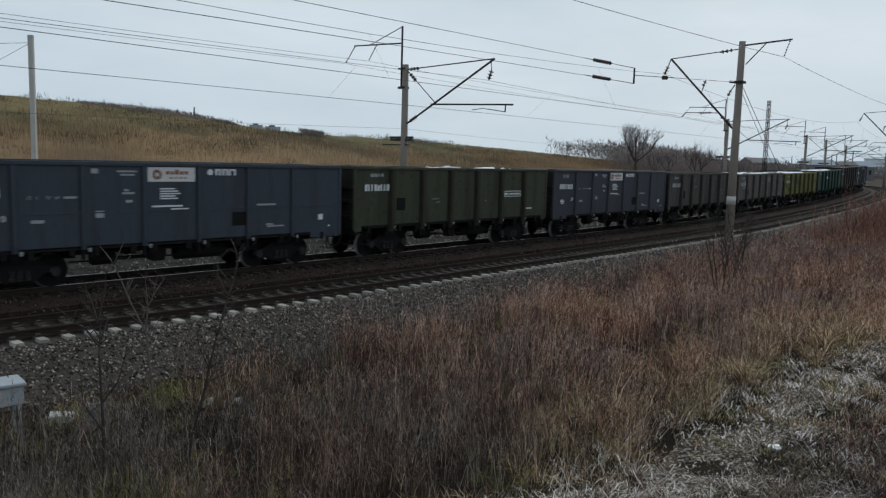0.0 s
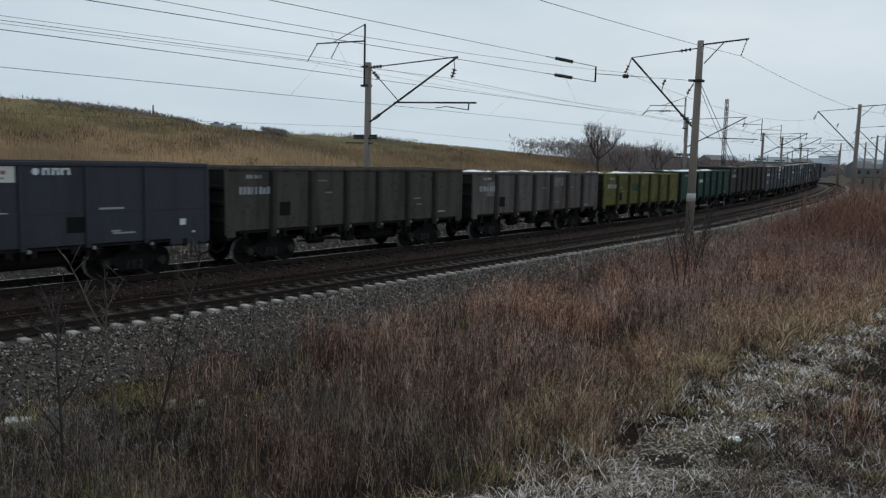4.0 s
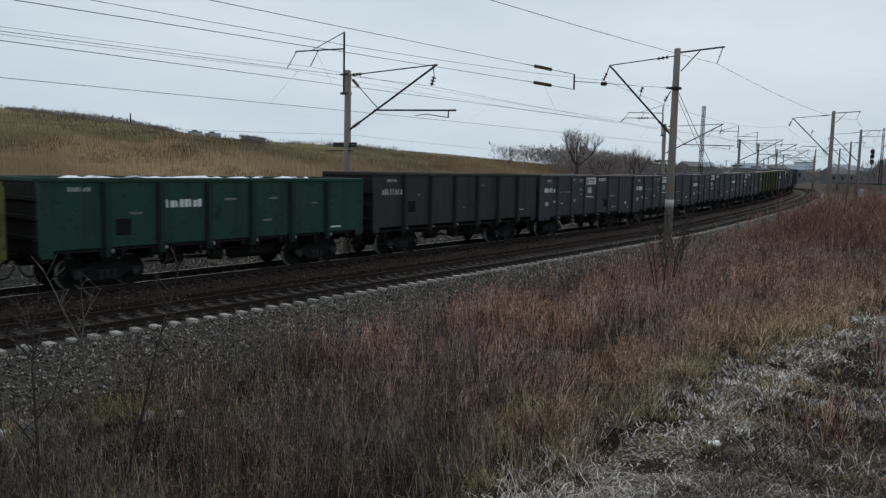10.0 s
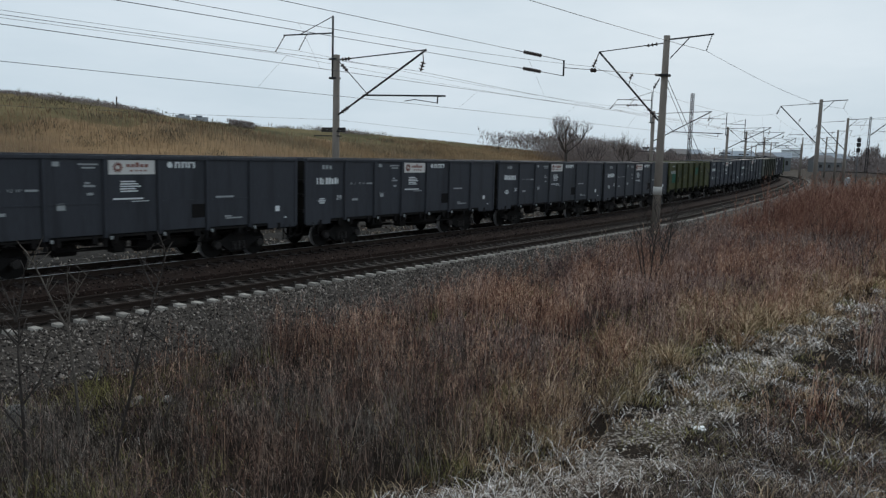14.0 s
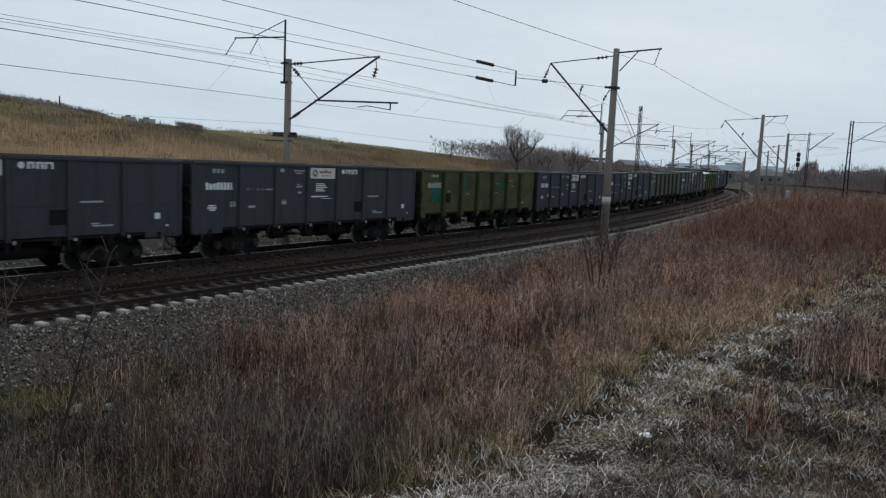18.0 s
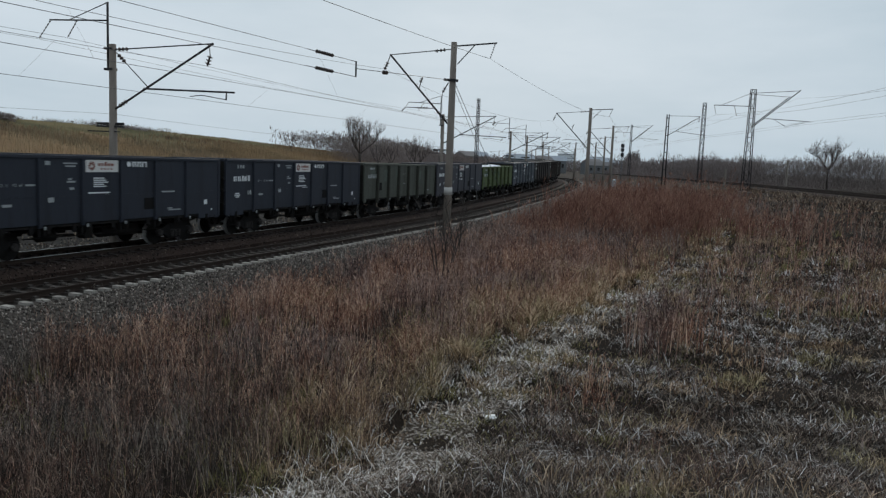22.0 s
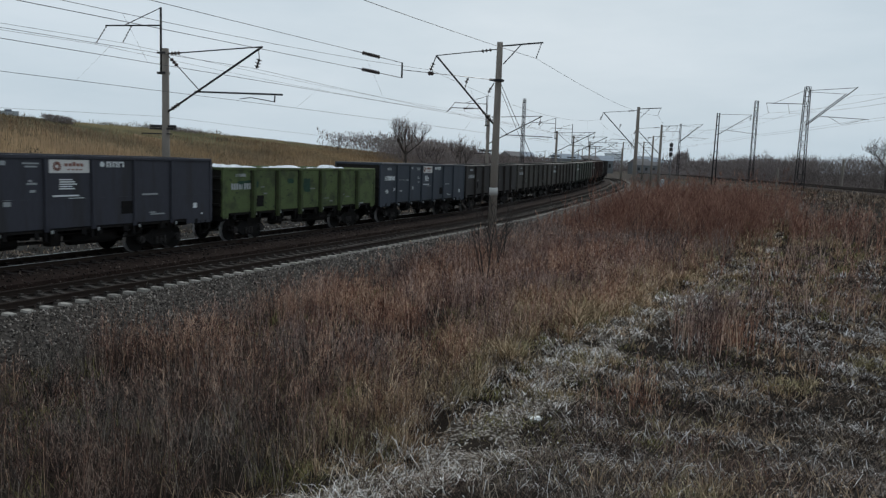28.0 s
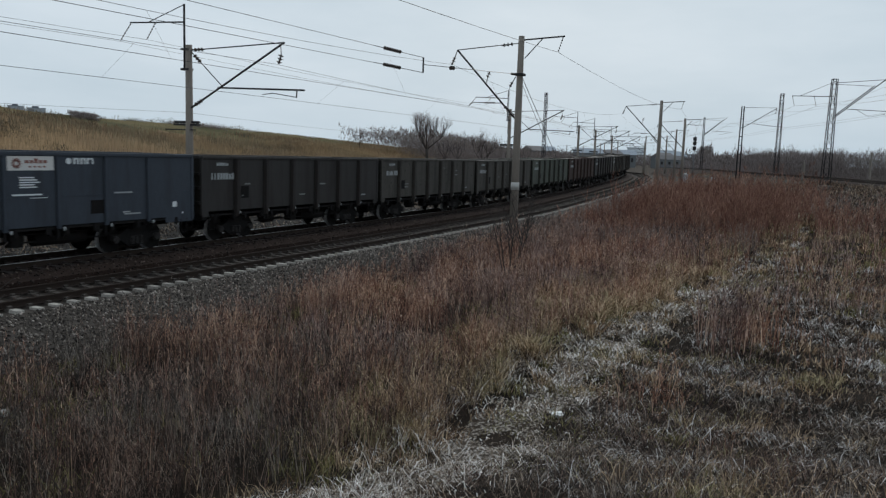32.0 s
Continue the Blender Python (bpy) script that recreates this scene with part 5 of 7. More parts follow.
def patchy(x, y, scale, seed):
    """Uneven 0..1 patches about scale across."""
    a, b = (x * 0.8 + y * 0.6) / scale, (y * 0.8 - x * 0.6) / scale
    v = 0.6 * lattice_noise(a, b, seed) + 0.27 * lattice_noise(a * 2.3 + 9, b * 2.3, seed + 1) + 0.13 * lattice_noise(a * 5.1, b * 5.1 + 3, seed + 2)
    return np.clip((v - 0.5) * 1.45 + 0.5, 0, 1)


RED_WEED = blades_material("red_brown_weed_stems", ((0.036, 0.018, 0.014), (0.175, 0.079, 0.056), (0.379, 0.200, 0.138), (0.791, 0.554, 0.395)), 0.9, 1.9, 0.95, 0.08, other=((0.025, 0.017, 0.015), (0.111, 0.069, 0.063), (0.255, 0.172, 0.155), (0.551, 0.414, 0.358)), spread=0.3, bias=0.51)
GOLD = blades_material("golden_dry_grass", ((0.068, 0.038, 0.021), (0.282, 0.175, 0.102), (0.768, 0.576, 0.395)), 1.5, 1.7, 1.0, 0.08, other=((0.056, 0.045, 0.018), (0.226, 0.186, 0.090), (0.588, 0.497, 0.305)), spread=0.45, bias=0.55)
GREENISH = blades_material("faded_green_grass", ((0.045, 0.042, 0.014), (0.18, 0.165, 0.058), (0.42, 0.36, 0.17)), 1.5, 1.3, 0.8, 0.05)
FROST = blades_material("frosted_grass", ((0.016, 0.011, 0.009), (0.062, 0.040, 0.030), (0.18, 0.14, 0.115), (0.68, 0.65, 0.63)), 1.8, 2.4, 1.2, -0.04)
FROST_PATH = blades_material("frosted_path_grass", ((0.026, 0.017, 0.012), (0.16, 0.115, 0.080), (0.52, 0.44, 0.37), (0.90, 0.86, 0.83)), 2.6, 2.6, 1.1, 0.06)
GREY_WEED = blades_material("grey_brown_weed_stems", ((0.011, 0.008, 0.006), (0.067, 0.041, 0.029), (0.196, 0.129, 0.090), (0.483, 0.356, 0.253)), 2.2, 2.1, 1.0, -0.02, other=((0.015, 0.010, 0.008), (0.070, 0.047, 0.036), (0.185, 0.138, 0.105), (0.45, 0.37, 0.30)), spread=0.35, bias=0.52)
DARK_WEED = blades_material("dark_dry_weed_stems", ((0.016, 0.011, 0.009), (0.073, 0.043, 0.035), (0.184, 0.112, 0.088), (0.470, 0.338, 0.264)), 1.2, 1.9, 0.95, -0.04, other=((0.016, 0.015, 0.014), (0.063, 0.053, 0.047), (0.155, 0.129, 0.112), (0.411, 0.360, 0.308)), spread=0.3, bias=0.5)
DEEP_WEED = blades_material("deep_brown_thicket_stems", ((0.046, 0.021, 0.016), (0.175, 0.079, 0.058), (0.321, 0.165, 0.119), (0.549, 0.351, 0.252)), 0.5, 1.7, 0.7, 0.06, other=((0.053, 0.036, 0.034), (0.153, 0.113, 0.101), (0.275, 0.214, 0.191), (0.473, 0.389, 0.336)), spread=0.12, bias=0.52)
RUST_WEED = blades_material("rust_thicket_stems", ((0.042, 0.018, 0.013), (0.161, 0.076, 0.056), (0.280, 0.146, 0.106), (0.448, 0.280, 0.203)), 0.4, 1.5, 0.6, 0.04)
REED = blades_material("straw_reed", ((0.16, 0.104, 0.060), (0.30, 0.208, 0.118), (0.44, 0.33, 0.20)), 0.09, 2.0, 0.22, other=((0.13, 0.098, 0.066), (0.21, 0.165, 0.105), (0.33, 0.275, 0.175)), spread=0.06, bias=0.53)
BRUSH = blades_material("dry_brush", ((0.13, 0.082, 0.052), (0.21, 0.135, 0.083), (0.30, 0.20, 0.12)), 0.1, 1.2, 0.4)
HILL_GRASS = blades_material("hill_grass", ((0.085, 0.075, 0.042), (0.17, 0.145, 0.078), (0.30, 0.25, 0.135)), 0.07, 1.9, 0.25, other=((0.06, 0.046, 0.034), (0.115, 0.088, 0.062), (0.19, 0.145, 0.098)), spread=0.05, bias=0.53)
HILL_BUSH = blades_material("hill_bushes", ((0.075, 0.061, 0.042), (0.12, 0.096, 0.065), (0.18, 0.145, 0.098)), 0.12, 1.2, 0.5)
TWIGS = blades_material("bare_twigs", ((0.12, 0.098, 0.094), (0.19, 0.158, 0.150), (0.28, 0.235, 0.22)), 0.06, 1.0, 0.4)


def path_centre(s):
    return np.interp(s, (-32, -19, -13, -9, -5.5, -1, 3, 19, 40), (19.0, 19.5, 18.9, 18.7, 19.0, 19.7, 20.2, 22.1, 23.2))


def sprig_mesh(me, x, y, z, dx, dy, dz, w):
    """Adds single thin pointed twigs to a stem mesh's arrays."""
    n = len(x)
    ca = RNG.uniform(0, np.pi, n)
    co = np.empty((n, 3, 3))
    for k, sgn in ((0, -1), (1, 1)):
        co[:, k, 0], co[:, k, 1], co[:, k, 2] = x + sgn * np.cos(ca) * w / 2, y + sgn * np.sin(ca) * w / 2, z
    co[:, 2, 0], co[:, 2, 1], co[:, 2, 2] = x + dx, y + dy, z + dz
    v0, l0, p0 = len(me.vertices), len(me.loops), len(me.polygons)
    me.vertices.add(3 * n)
    me.loops.add(3 * n)
    me.polygons.add(n)
    old = np.empty(3 * (v0 + 3 * n), np.float32)
    me.vertices.foreach_get("co", old)
    old[3 * v0:] = co.ravel()
    me.vertices.foreach_set("co", old)
    li = np.empty(l0 + 3 * n, np.int32)
    me.loops.foreach_get("vertex_index", li)
    li[l0:] = v0 + np.arange(3 * n)
    me.loops.foreach_set("vertex_index", li)
    ps = np.empty(p0 + n, np.int32)
    me.polygons.foreach_get("loop_start", ps)
    ps[p0:] = l0 + 3 * np.arange(n)
    me.polygons.foreach_set("loop_start", ps)
    me.update(calc_edges=True)


def weeds(count, s0, s1, n0, n1, h, w, mat, label, name, keep, sprigs=10):
    """Upright stems in clumps, each with a ragged head of fine twigs."""
    s, n, x, y = scatter(count, s0, s1, n0, n1, lambda s, n: keep(s, n) * np.clip(2.4 * patchy(*on_line(s, n)[:2], 0.7, 1.7) - 0.55, 0.06, 1))
    d = np.hypot(x, y)
    z = ground_z(x, y)
    hh = h * RNG.uniform(0.5, 1.15, len(x)) * (0.55 + 0.85 * patchy(x, y, 1.3, 2.0))
    ww = w * np.clip(d / 12, 0.5, 6)
    lean = RNG.uniform(0.03, 0.5, len(x))
    az = RNG.uniform(0, 2 * np.pi, len(x))
    me = blade_mesh(name, x, y, z, hh, ww, lean, mat, az)
    X, Y, Z, D, W = [], [], [], [], []
    for k in range(sprigs):
        u = 1 - 0.62 * RNG.random(len(x)) ** 1.4
        out = lean * hh * u ** 1.7
        X.append(x + np.cos(az) * out)
        Y.append(y + np.sin(az) * out)
        Z.append(z + hh * u * np.sqrt(np.clip(1 - (0.75 * lean * u) ** 2, 0.05, 1)))
        b, t = RNG.uniform(0, 2 * np.pi, len(x)), RNG.uniform(0.15, 0.95, len(x))
        ln = hh * RNG.uniform(0.06, 0.2, len(x)) * (1.35 - 0.6 * u)
        D.append(np.stack([ln * np.sin(t) * np.cos(b), ln * np.sin(t) * np.sin(b), ln * np.cos(t)]))
        W.append(ww * RNG.uniform(0.6, 1.3, len(x)))
    sprig_mesh(me, np.concatenate(X), np.concatenate(Y), np.concatenate(Z), *np.concatenate(D, 1), np.concatenate(W))
    return stuff(name, me, label, "weeds")


def tufts(count, per, s0, s1, n0, n1, h, w, mat, label, name, keep, lean=(0.2, 0.9), spread=0.14, lump=0.0, lift=-0.02):
    s, n, x, y = scatter(count, s0, s1, n0, n1, keep)
    k = len(x)
    x, y = np.repeat(x, per), np.repeat(y, per)
    hh = np.repeat(h * RNG.uniform(0.6, 1.25, k), per) * RNG.uniform(0.5, 1.1, k * per)
    x, y = x + RNG.normal(0, spread, k * per), y + RNG.normal(0, spread, k * per)
    z = ground_z(x, y) + lift
    d = np.hypot(x, y)
    if lump:
        hh = hh * (0.25 + 1.9 * patchy(x, y, lump, 40) ** 1.6)
    me = blade_mesh(name, x, y, z, hh, w * np.clip(d / 12, 0.38, 6), RNG.uniform(*lean, k * per), mat)
    return stuff(name, me, label, "grass")


def off_path(s, n, half=1.2, soft=0.9):
    wander = 1.8 * (patchy(*on_line(s, n)[:2], 1.6, 51) - 0.5)
    return np.clip((np.abs(n - path_centre(s) + wander) - half) / soft, np.interp(s, (3, 9), (0, 0.55)), 1)


def field(s, n, scale, seed, gain=2.4, cut=0.9, low=0.03):
    return np.clip(patchy(*on_line(s, n)[:2], scale, seed) * gain - cut, low, 1)


def clear_of_bank(s, n):
    """1 in the field, 0 on the bank of the other railway."""
    x, y, _ = on_line(s, n)
    return np.clip((other_line(y)[0] - 17 - x) / 6, 0, 1)


def trodden_path():
    """A strip of flattened straw and frost that follows the ground."""
    ss = np.arange(-60, 24, 0.2)
    us = np.linspace(-1, 1, 9)
    S, U = np.meshgrid(ss, us, indexing="ij")
    half = 0.6 + 1.0 * (lattice_noise(S * 1.1, np.where(U > 0, 3.0, 8.0), 5) - 0.4) - 0.35 * np.clip((S - 2) / 8, 0, 1)
    N = path_centre(S) + U * half
    x, y, _ = on_line(S.ravel(), N.ravel())
    edge = (np.abs(U) > 0.99).ravel()
    z = ground_z(x, y) + np.where(edge, -0.08, 0.01 + 0.05 * lattice_noise(x * 4, y * 4, 2))
    k = len(us)
    faces = [(i * k + j, i * k + j + 1, (i + 1) * k + j + 1, (i + 1) * k + j) for i in range(len(ss) - 1) for j in range(k - 1)]
    me = mesh_from("path", np.stack([x, y, z], 1).tolist(), faces, PATH_LITTER, True)
    tagged(part("path", me, None), "trodden straw path white with frost", "path", kind="structure")


PATH_LITTER = material("frosted_straw_litter", (0.042, 0.030, 0.021), 0.95, 0, 0.9, 17.0, 60, 1.0, (0.50, 0.45, 0.405), 0.55, space="World", spec=0.1)
trodden_path()
# tall red-brown weeds between the ballast and the path
weeds(46000, -30, 22, 7.4, 19.4, 1.05, 0.0075, RED_WEED, "tall red-brown dry weeds beside the railway", "red_weeds",
      lambda s, n: np.clip((n - np.interp(s, (-30, -20, -12, 5, 22), (10.5, 9.8, 8.8, 7.8, 7.4))) / 1.6, 0, 1) * np.interp(s, (-30, -20, -16, -12, 4, 12, 22), (0.05, 0.16, 0.5, 1, 1, 0.35, 0.2)) * np.interp(n, (13, 16, 18.5), (1, 0.95, 0.45)) * (n < path_centre(s)) * off_path(s, n, 0.7, 1.2), 12)
weeds(34000, 3, 75, 7.2, 21, 1.3, 0.008, DEEP_WEED, "tall red-brown dry weeds farther along the railway", "red_weeds",
      lambda s, n: np.clip((n - np.interp(s, (3, 22, 35), (8.2, 7.8, 7.0))) / 1.5, 0, 1) * np.interp(s, (3, 14), (0, 1)) * (0.4 + 0.6 * patchy(*on_line(s, n)[:2], 6, 1)) * clear_of_bank(s, n) * np.interp(n, (16, 18.5), (1, 0.25)))
weeds(20000, 16, 54, 10, 25, 2.9, 0.0075, RUST_WEED, "tall dense rounded red-brown thicket in the field", "red_weeds", lambda s, n: np.clip(1.35 - np.hypot((s - 34) / 15, (n - 17) / 6.5), 0, 1) * (0.35 + 0.65 * patchy(*on_line(s, n)[:2], 4, 31)), 14)
weeds(15000, 16, 60, 24, 44, 1.7, 0.008, DEEP_WEED, "grey-brown dry thicket in the field", "red_weeds", lambda s, n: field(s, n, 8, 4, 2.6, 0.9, 0.03) * clear_of_bank(s, n), 12)
weeds(2600, 0, 16, 22.2, 31, 1.35, 0.008, RED_WEED, "upright red-brown weeds beyond the mound", "red_weeds", lambda s, n: field(s, n, 2.6, 14, 3.0, 1.2, 0.05), 12)
weeds(9000, -17, 24, 6.9, 10.6, 0.85, 0.006, DARK_WEED, "thin greyish weeds straying onto the ballast", "grey_weeds", lambda s, n: np.interp(n, (6.9, 8.2, 9.6, 10.6), (0.03, 0.45, 0.9, 0.4)) * np.interp(s, (-17, -12, 24), (0.3, 0.8, 0.5)), 16)
# dark weeds in the near corner by the ballast, grey-brown ones on the mound and in the field
weeds(36000, -36, -8, 8.0, 18.2, 0.85, 0.0075, DARK_WEED, "dark grey-brown dry weeds by the ballast", "grey_weeds", lambda s, n: np.interp(s, (-36, -16, -11), (1, 0.9, 0.15)) * np.clip((n - np.interp(s, (-22, -17), (9.6, 8.0))) / 2.2, 0, 1) * np.interp(n, (15.5, 18.2), (1, 0.55)), 12)
weeds(5000, -24, 12, 20.6, 31, 0.45, 0.009, GREY_WEED, "grey-brown weeds on the low mound", "grey_weeds", lambda s, n: field(s, n, 2.5, 6, 2.6, 1.2, 0.03) * off_path(s, n, 1.3))
weeds(12000, 12, 80, 18, 52, 0.8, 0.008, GREY_WEED, "grey-brown weeds in the field", "grey_weeds", lambda s, n: field(s, n, 6, 15, 2.2, 0.7, 0.1) * off_path(s, n, 0.8) * clear_of_bank(s, n))
weeds(2700, -9, -2, 20.2, 23.6, 1.5, 0.011, RED_WEED, "clump of upright brown weeds by the path", "red_weeds", lambda s, n: np.clip(1.7 - np.hypot(s + 5.6, (n - 21.9) * 1.2) / 1.0, 0, 1), 14)
weeds(1500, -16, -9, 19.6, 22.5, 0.8, 0.010, RED_WEED, "brown dock stems beside the path", "grey_weeds", lambda s, n: np.clip(1.4 - np.hypot((s + 12.2) / 1.3, (n - 20.9) / 0.6), 0, 1), 14)
# dry golden grass
tufts(6000, 20, -20, 26, 13.0, 19.6, 0.62, 0.0105, GOLD, "tufts of golden dry grass among weeds", "dry_grass", lambda s, n: np.interp(n, (13, 15.5, 17, 19.0), (0.02, 0.15, 0.9, 1)) * np.interp(s, (-20, -16, -12, 0, 8), (0.2, 0.5, 1, 1, 0.4)) * field(s, n, 1.3, 3, 3.2, 1.6, 0.02) * off_path(s, n, 0.35, 0.8), (0.25, 1.15))
tufts(230, 40, -15, 6, 15.2, 18.9, 0.9, 0.013, GOLD, "single pale arching grass clumps by the path", "dry_grass", lambda s, n: np.interp(n, (14.5, 17), (0.3, 1)) * off_path(s, n, 0.5, 0.6), (0.5, 1.2), 0.09)
tufts(1700, 22, -22, 8, 17.8, 27, 0.36, 0.012, GOLD, "short dry straw tufts by the path", "dry_grass", lambda s, n: field(s, n, 1.0, 33, 3.2, 1.75, 0.02) * (0.4 + 0.6 * off_path(s, n, 0.6, 0.7)), (0.3, 1.2))
weeds(6000, -24, 8, 19.8, 30, 0.45, 0.009, RED_WEED, "low red-brown weeds on the mound", "red_weeds", lambda s, n: field(s, n, 1.6, 44, 3.2, 1.7, 0.02) * off_path(s, n, 0.7, 0.8))
tufts(5200, 20, 2, 70, 17.5, 48, 0.55, 0.010, GOLD, "pale dry grass in the field", "dry_grass", lambda s, n: np.maximum(field(s, n, 7, 9, 2.2, 0.8, 0.12), np.clip(1.3 - np.hypot((s - 9) / 8, (n - 20.5) / 4), 0, 1)) * clear_of_bank(s, n), (0.25, 1.1))
tufts(3400, 22, -34, -3, 9.5, 18.6, 0.45, 0.009, GREENISH, "faded green and straw grass", "green_grass", lambda s, n: field(s, n, 2.2, 5, 2.6, 0.9, 0.06) * np.interp(s, (-34, -19, -16, -12), (1, 0.9, 0.6, 0.4)) * np.interp(n, (9.5, 11, 13, 16), (1, 0.5, 0.15, 0.8)), (0.3, 1.1))
tufts(2800, 20, 0, 80, 17, 48, 0.42, 0.009, GREENISH, "faded green grass in the field", "green_grass", lambda s, n: np.maximum(field(s, n, 6, 12, 2.2, 0.8, 0.05), 0.7 * np.clip(1.3 - np.hypot((s - 8) / 6, (n - 22) / 3), 0, 1)) * clear_of_bank(s, n))
# frosted straw on the path, a low tangle on the mound
tufts(5000, 22, -27, 42, 17.2, 25.0, 0.27, 0.0125, FROST_PATH, "trodden straw white with frost", "frosted_grass", lambda s, n: np.clip(1.35 - np.abs(n - path_centre(s)) / 0.9, 0.0, 1) * field(s, n, 0.8, 3, 3.2, 1.0, 0.16) * np.interp(s, (-22, -18, 0, 8), (0.8, 1, 1, 0.25)), (1.12, 1.34), 0.2, 0.0, 0.05)
tufts(1500, 18, -27, 10, 16.2, 19.2, 0.42, 0.014, FROST_PATH, "frosted arching grass at the edge of the path", "frosted_grass", lambda s, n: np.clip(1.2 - np.abs(n - path_centre(s) + 1.3) / 0.7, 0.0, 1) * field(s, n, 1.2, 71, 3.0, 1.3, 0.02), (0.7, 1.25), 0.12)
tufts(6200, 20, -28, 16, 20.2, 31, 0.34, 0.0115, FROST, "tangled low grass touched with frost", "frosted_grass", lambda s, n: field(s, n, 0.85, 8, 3.0, 1.0, 0.06) * np.interp(s, (-28, -16, -11, 8, 16), (0.3, 0.45, 1.0, 0.8, 0.2)), (1.12, 1.36), 0.2, 0.8, 0.02)
tufts(5200, 20, -30, 20, 18.5, 32, 0.32, 0.011, GREY_WEED, "low matted brown grass", "matted_grass", lambda s, n: field(s, n, 0.8, 2, 2.6, 0.8, 0.1) * (0.15 + 0.85 * off_path(s, n, 0.6, 0.7)), (0.9, 1.34), 0.2, 0.9)
tufts(1600, 22, -25, -10, 19.8, 29, 0.28, 0.011, DARK_WEED, "low brown grass close by on the mound", "matted_grass", lambda s, n: 0.35 + 0.65 * patchy(*on_line(s, n)[:2], 1.2, 61), (0.6, 1.3), 0.3)
tufts(260, 22, -25, -12, 20.5, 29, 0.2, 0.012, FROST, "frosted grass close by on the mound", "frosted_grass", lambda s, n: field(s, n, 0.9, 62, 3.0, 1.1, 0.1), (0.7, 1.3), 0.2)
tufts(3000, 20, -34, 20, 9.4, 17.5, 0.36, 0.009, DARK_WEED, "matted brown grass under the weeds", "matted_grass", lambda s, n: field(s, n, 1.2, 12, 2.0, 0.4, 0.2), (0.6, 1.25), 0.26)
tufts(3000, 20, 14, 85, 9, 52, 0.5, 0.009, GREY_WEED, "brown grass in the field", "matted_grass", lambda s, n: field(s, n, 3, 12, 2.0, 0.3, 0.3), (0.4, 1.2), 0.4)
tufts(650, 22, -34, -2, 9.4, 18.5, 0.36, 0.010, FROST, "dry grass tipped with frost", "frosted_grass", lambda s, n: field(s, n, 1.3, 21, 2.4, 1.15, 0.03) * np.interp(n, (9.4, 15, 18), (0.3, 0.5, 1)), (0.7, 1.3), 0.2)
tufts(700, 24, -24, -4, 18.8, 23.5, 0.2, 0.011, GREENISH, "short mossy green grass beside the path", "green_grass", lambda s, n: field(s, n, 1.1, 91, 3.2, 1.6, 0.0), (0.6, 1.25), 0.22)
# flakes of rime lying on the litter of the path and the mound
tufts(3000, 22, -27, 40, 17.6, 24.6, 0.07, 0.022, FROST_PATH, "rime on trodden litter", "rime", lambda s, n: np.clip(1.3 - np.abs(n - path_centre(s)) / 0.9, 0.0, 1) * field(s, n, 0.6, 5, 3.0, 0.9, 0.05) * np.interp(s, (-22, -18, 0, 6), (0.3, 1, 1, 0.2)), (1.0, 1.32), 0.25, 0.0, 0.06)
tufts(1200, 20, -28, 14, 20.4, 30, 0.07, 0.02, FROST_PATH, "rime on brown litter", "rime", lambda s, n: field(s, n, 0.7, 17, 3.0, 1.45, 0.02), (1.0, 1.32), 0.25)
# thin dry growth on the trodden strip beyond the train
tufts(2600, 14, -25, 80, -16, -3.4, 0.3, 0.010, GREY_WEED, "thin dry grass on the strip beyond the track", "matted_grass", lambda s, n: field(s, n, 2.5, 81, 2.4, 0.8, 0.05) * np.interp(n, (-16, -8, -3.4), (1, 0.8, 0.2)), (0.4, 1.2), 0.3)


# ------------------------------------------------ reeds and brush across the line
def band(count, s0, s1, n0, n1, h, w, mat, label, name, keep=None):
    s, n, x, y = scatter(count, s0, s1, n0, n1, keep)
    z = ground_z(x, y)
    d = np.hypot(x, y)
    me = blade_mesh(name, x, y, z - 0.1, h * RNG.uniform(0.6, 1.15, len(x)), w * d / 60, RNG.uniform(0.02, 0.3, len(x)), mat)
    return stuff(name, me, label, "grass")


def bushes(count, per, s0, s1, n0, n1, h, mat, label, keep):
    """Low domes of short twigs."""
    s, n, x, y = scatter(count, s0, s1, n0, n1, keep)
    k = len(x)
    hh = np.repeat(h * RNG.uniform(0.5, 1.3, k), per)
    dx, dy = RNG.normal(0, 0.75, k * per) * hh * 1.5, RNG.normal(0, 0.75, k * per) * hh * 1.5
    px_, py_ = np.repeat(x, per) + dx, np.repeat(y, per) + dy
    pz = ground_z(px_, py_, False) + hh * RNG.uniform(0, 0.8, k * per) * np.clip(1 - (dx * dx + dy * dy) / (hh * 2.4) ** 2, 0, 1)
    a, t, ln = RNG.uniform(0, 2 * np.pi, k * per), RNG.uniform(0, 1.1, k * per), hh * RNG.uniform(0.25, 0.55, k * per)
    me = bpy.data.meshes.new("bushes")
    me.materials.append(mat)
    sprig_mesh(me, px_, py_, pz - 0.05, ln * np.sin(t) * np.cos(a), ln * np.sin(t) * np.sin(a), ln * np.cos(t), 0.09 * hh)
    stuff("bushes", me, label, "bushes")


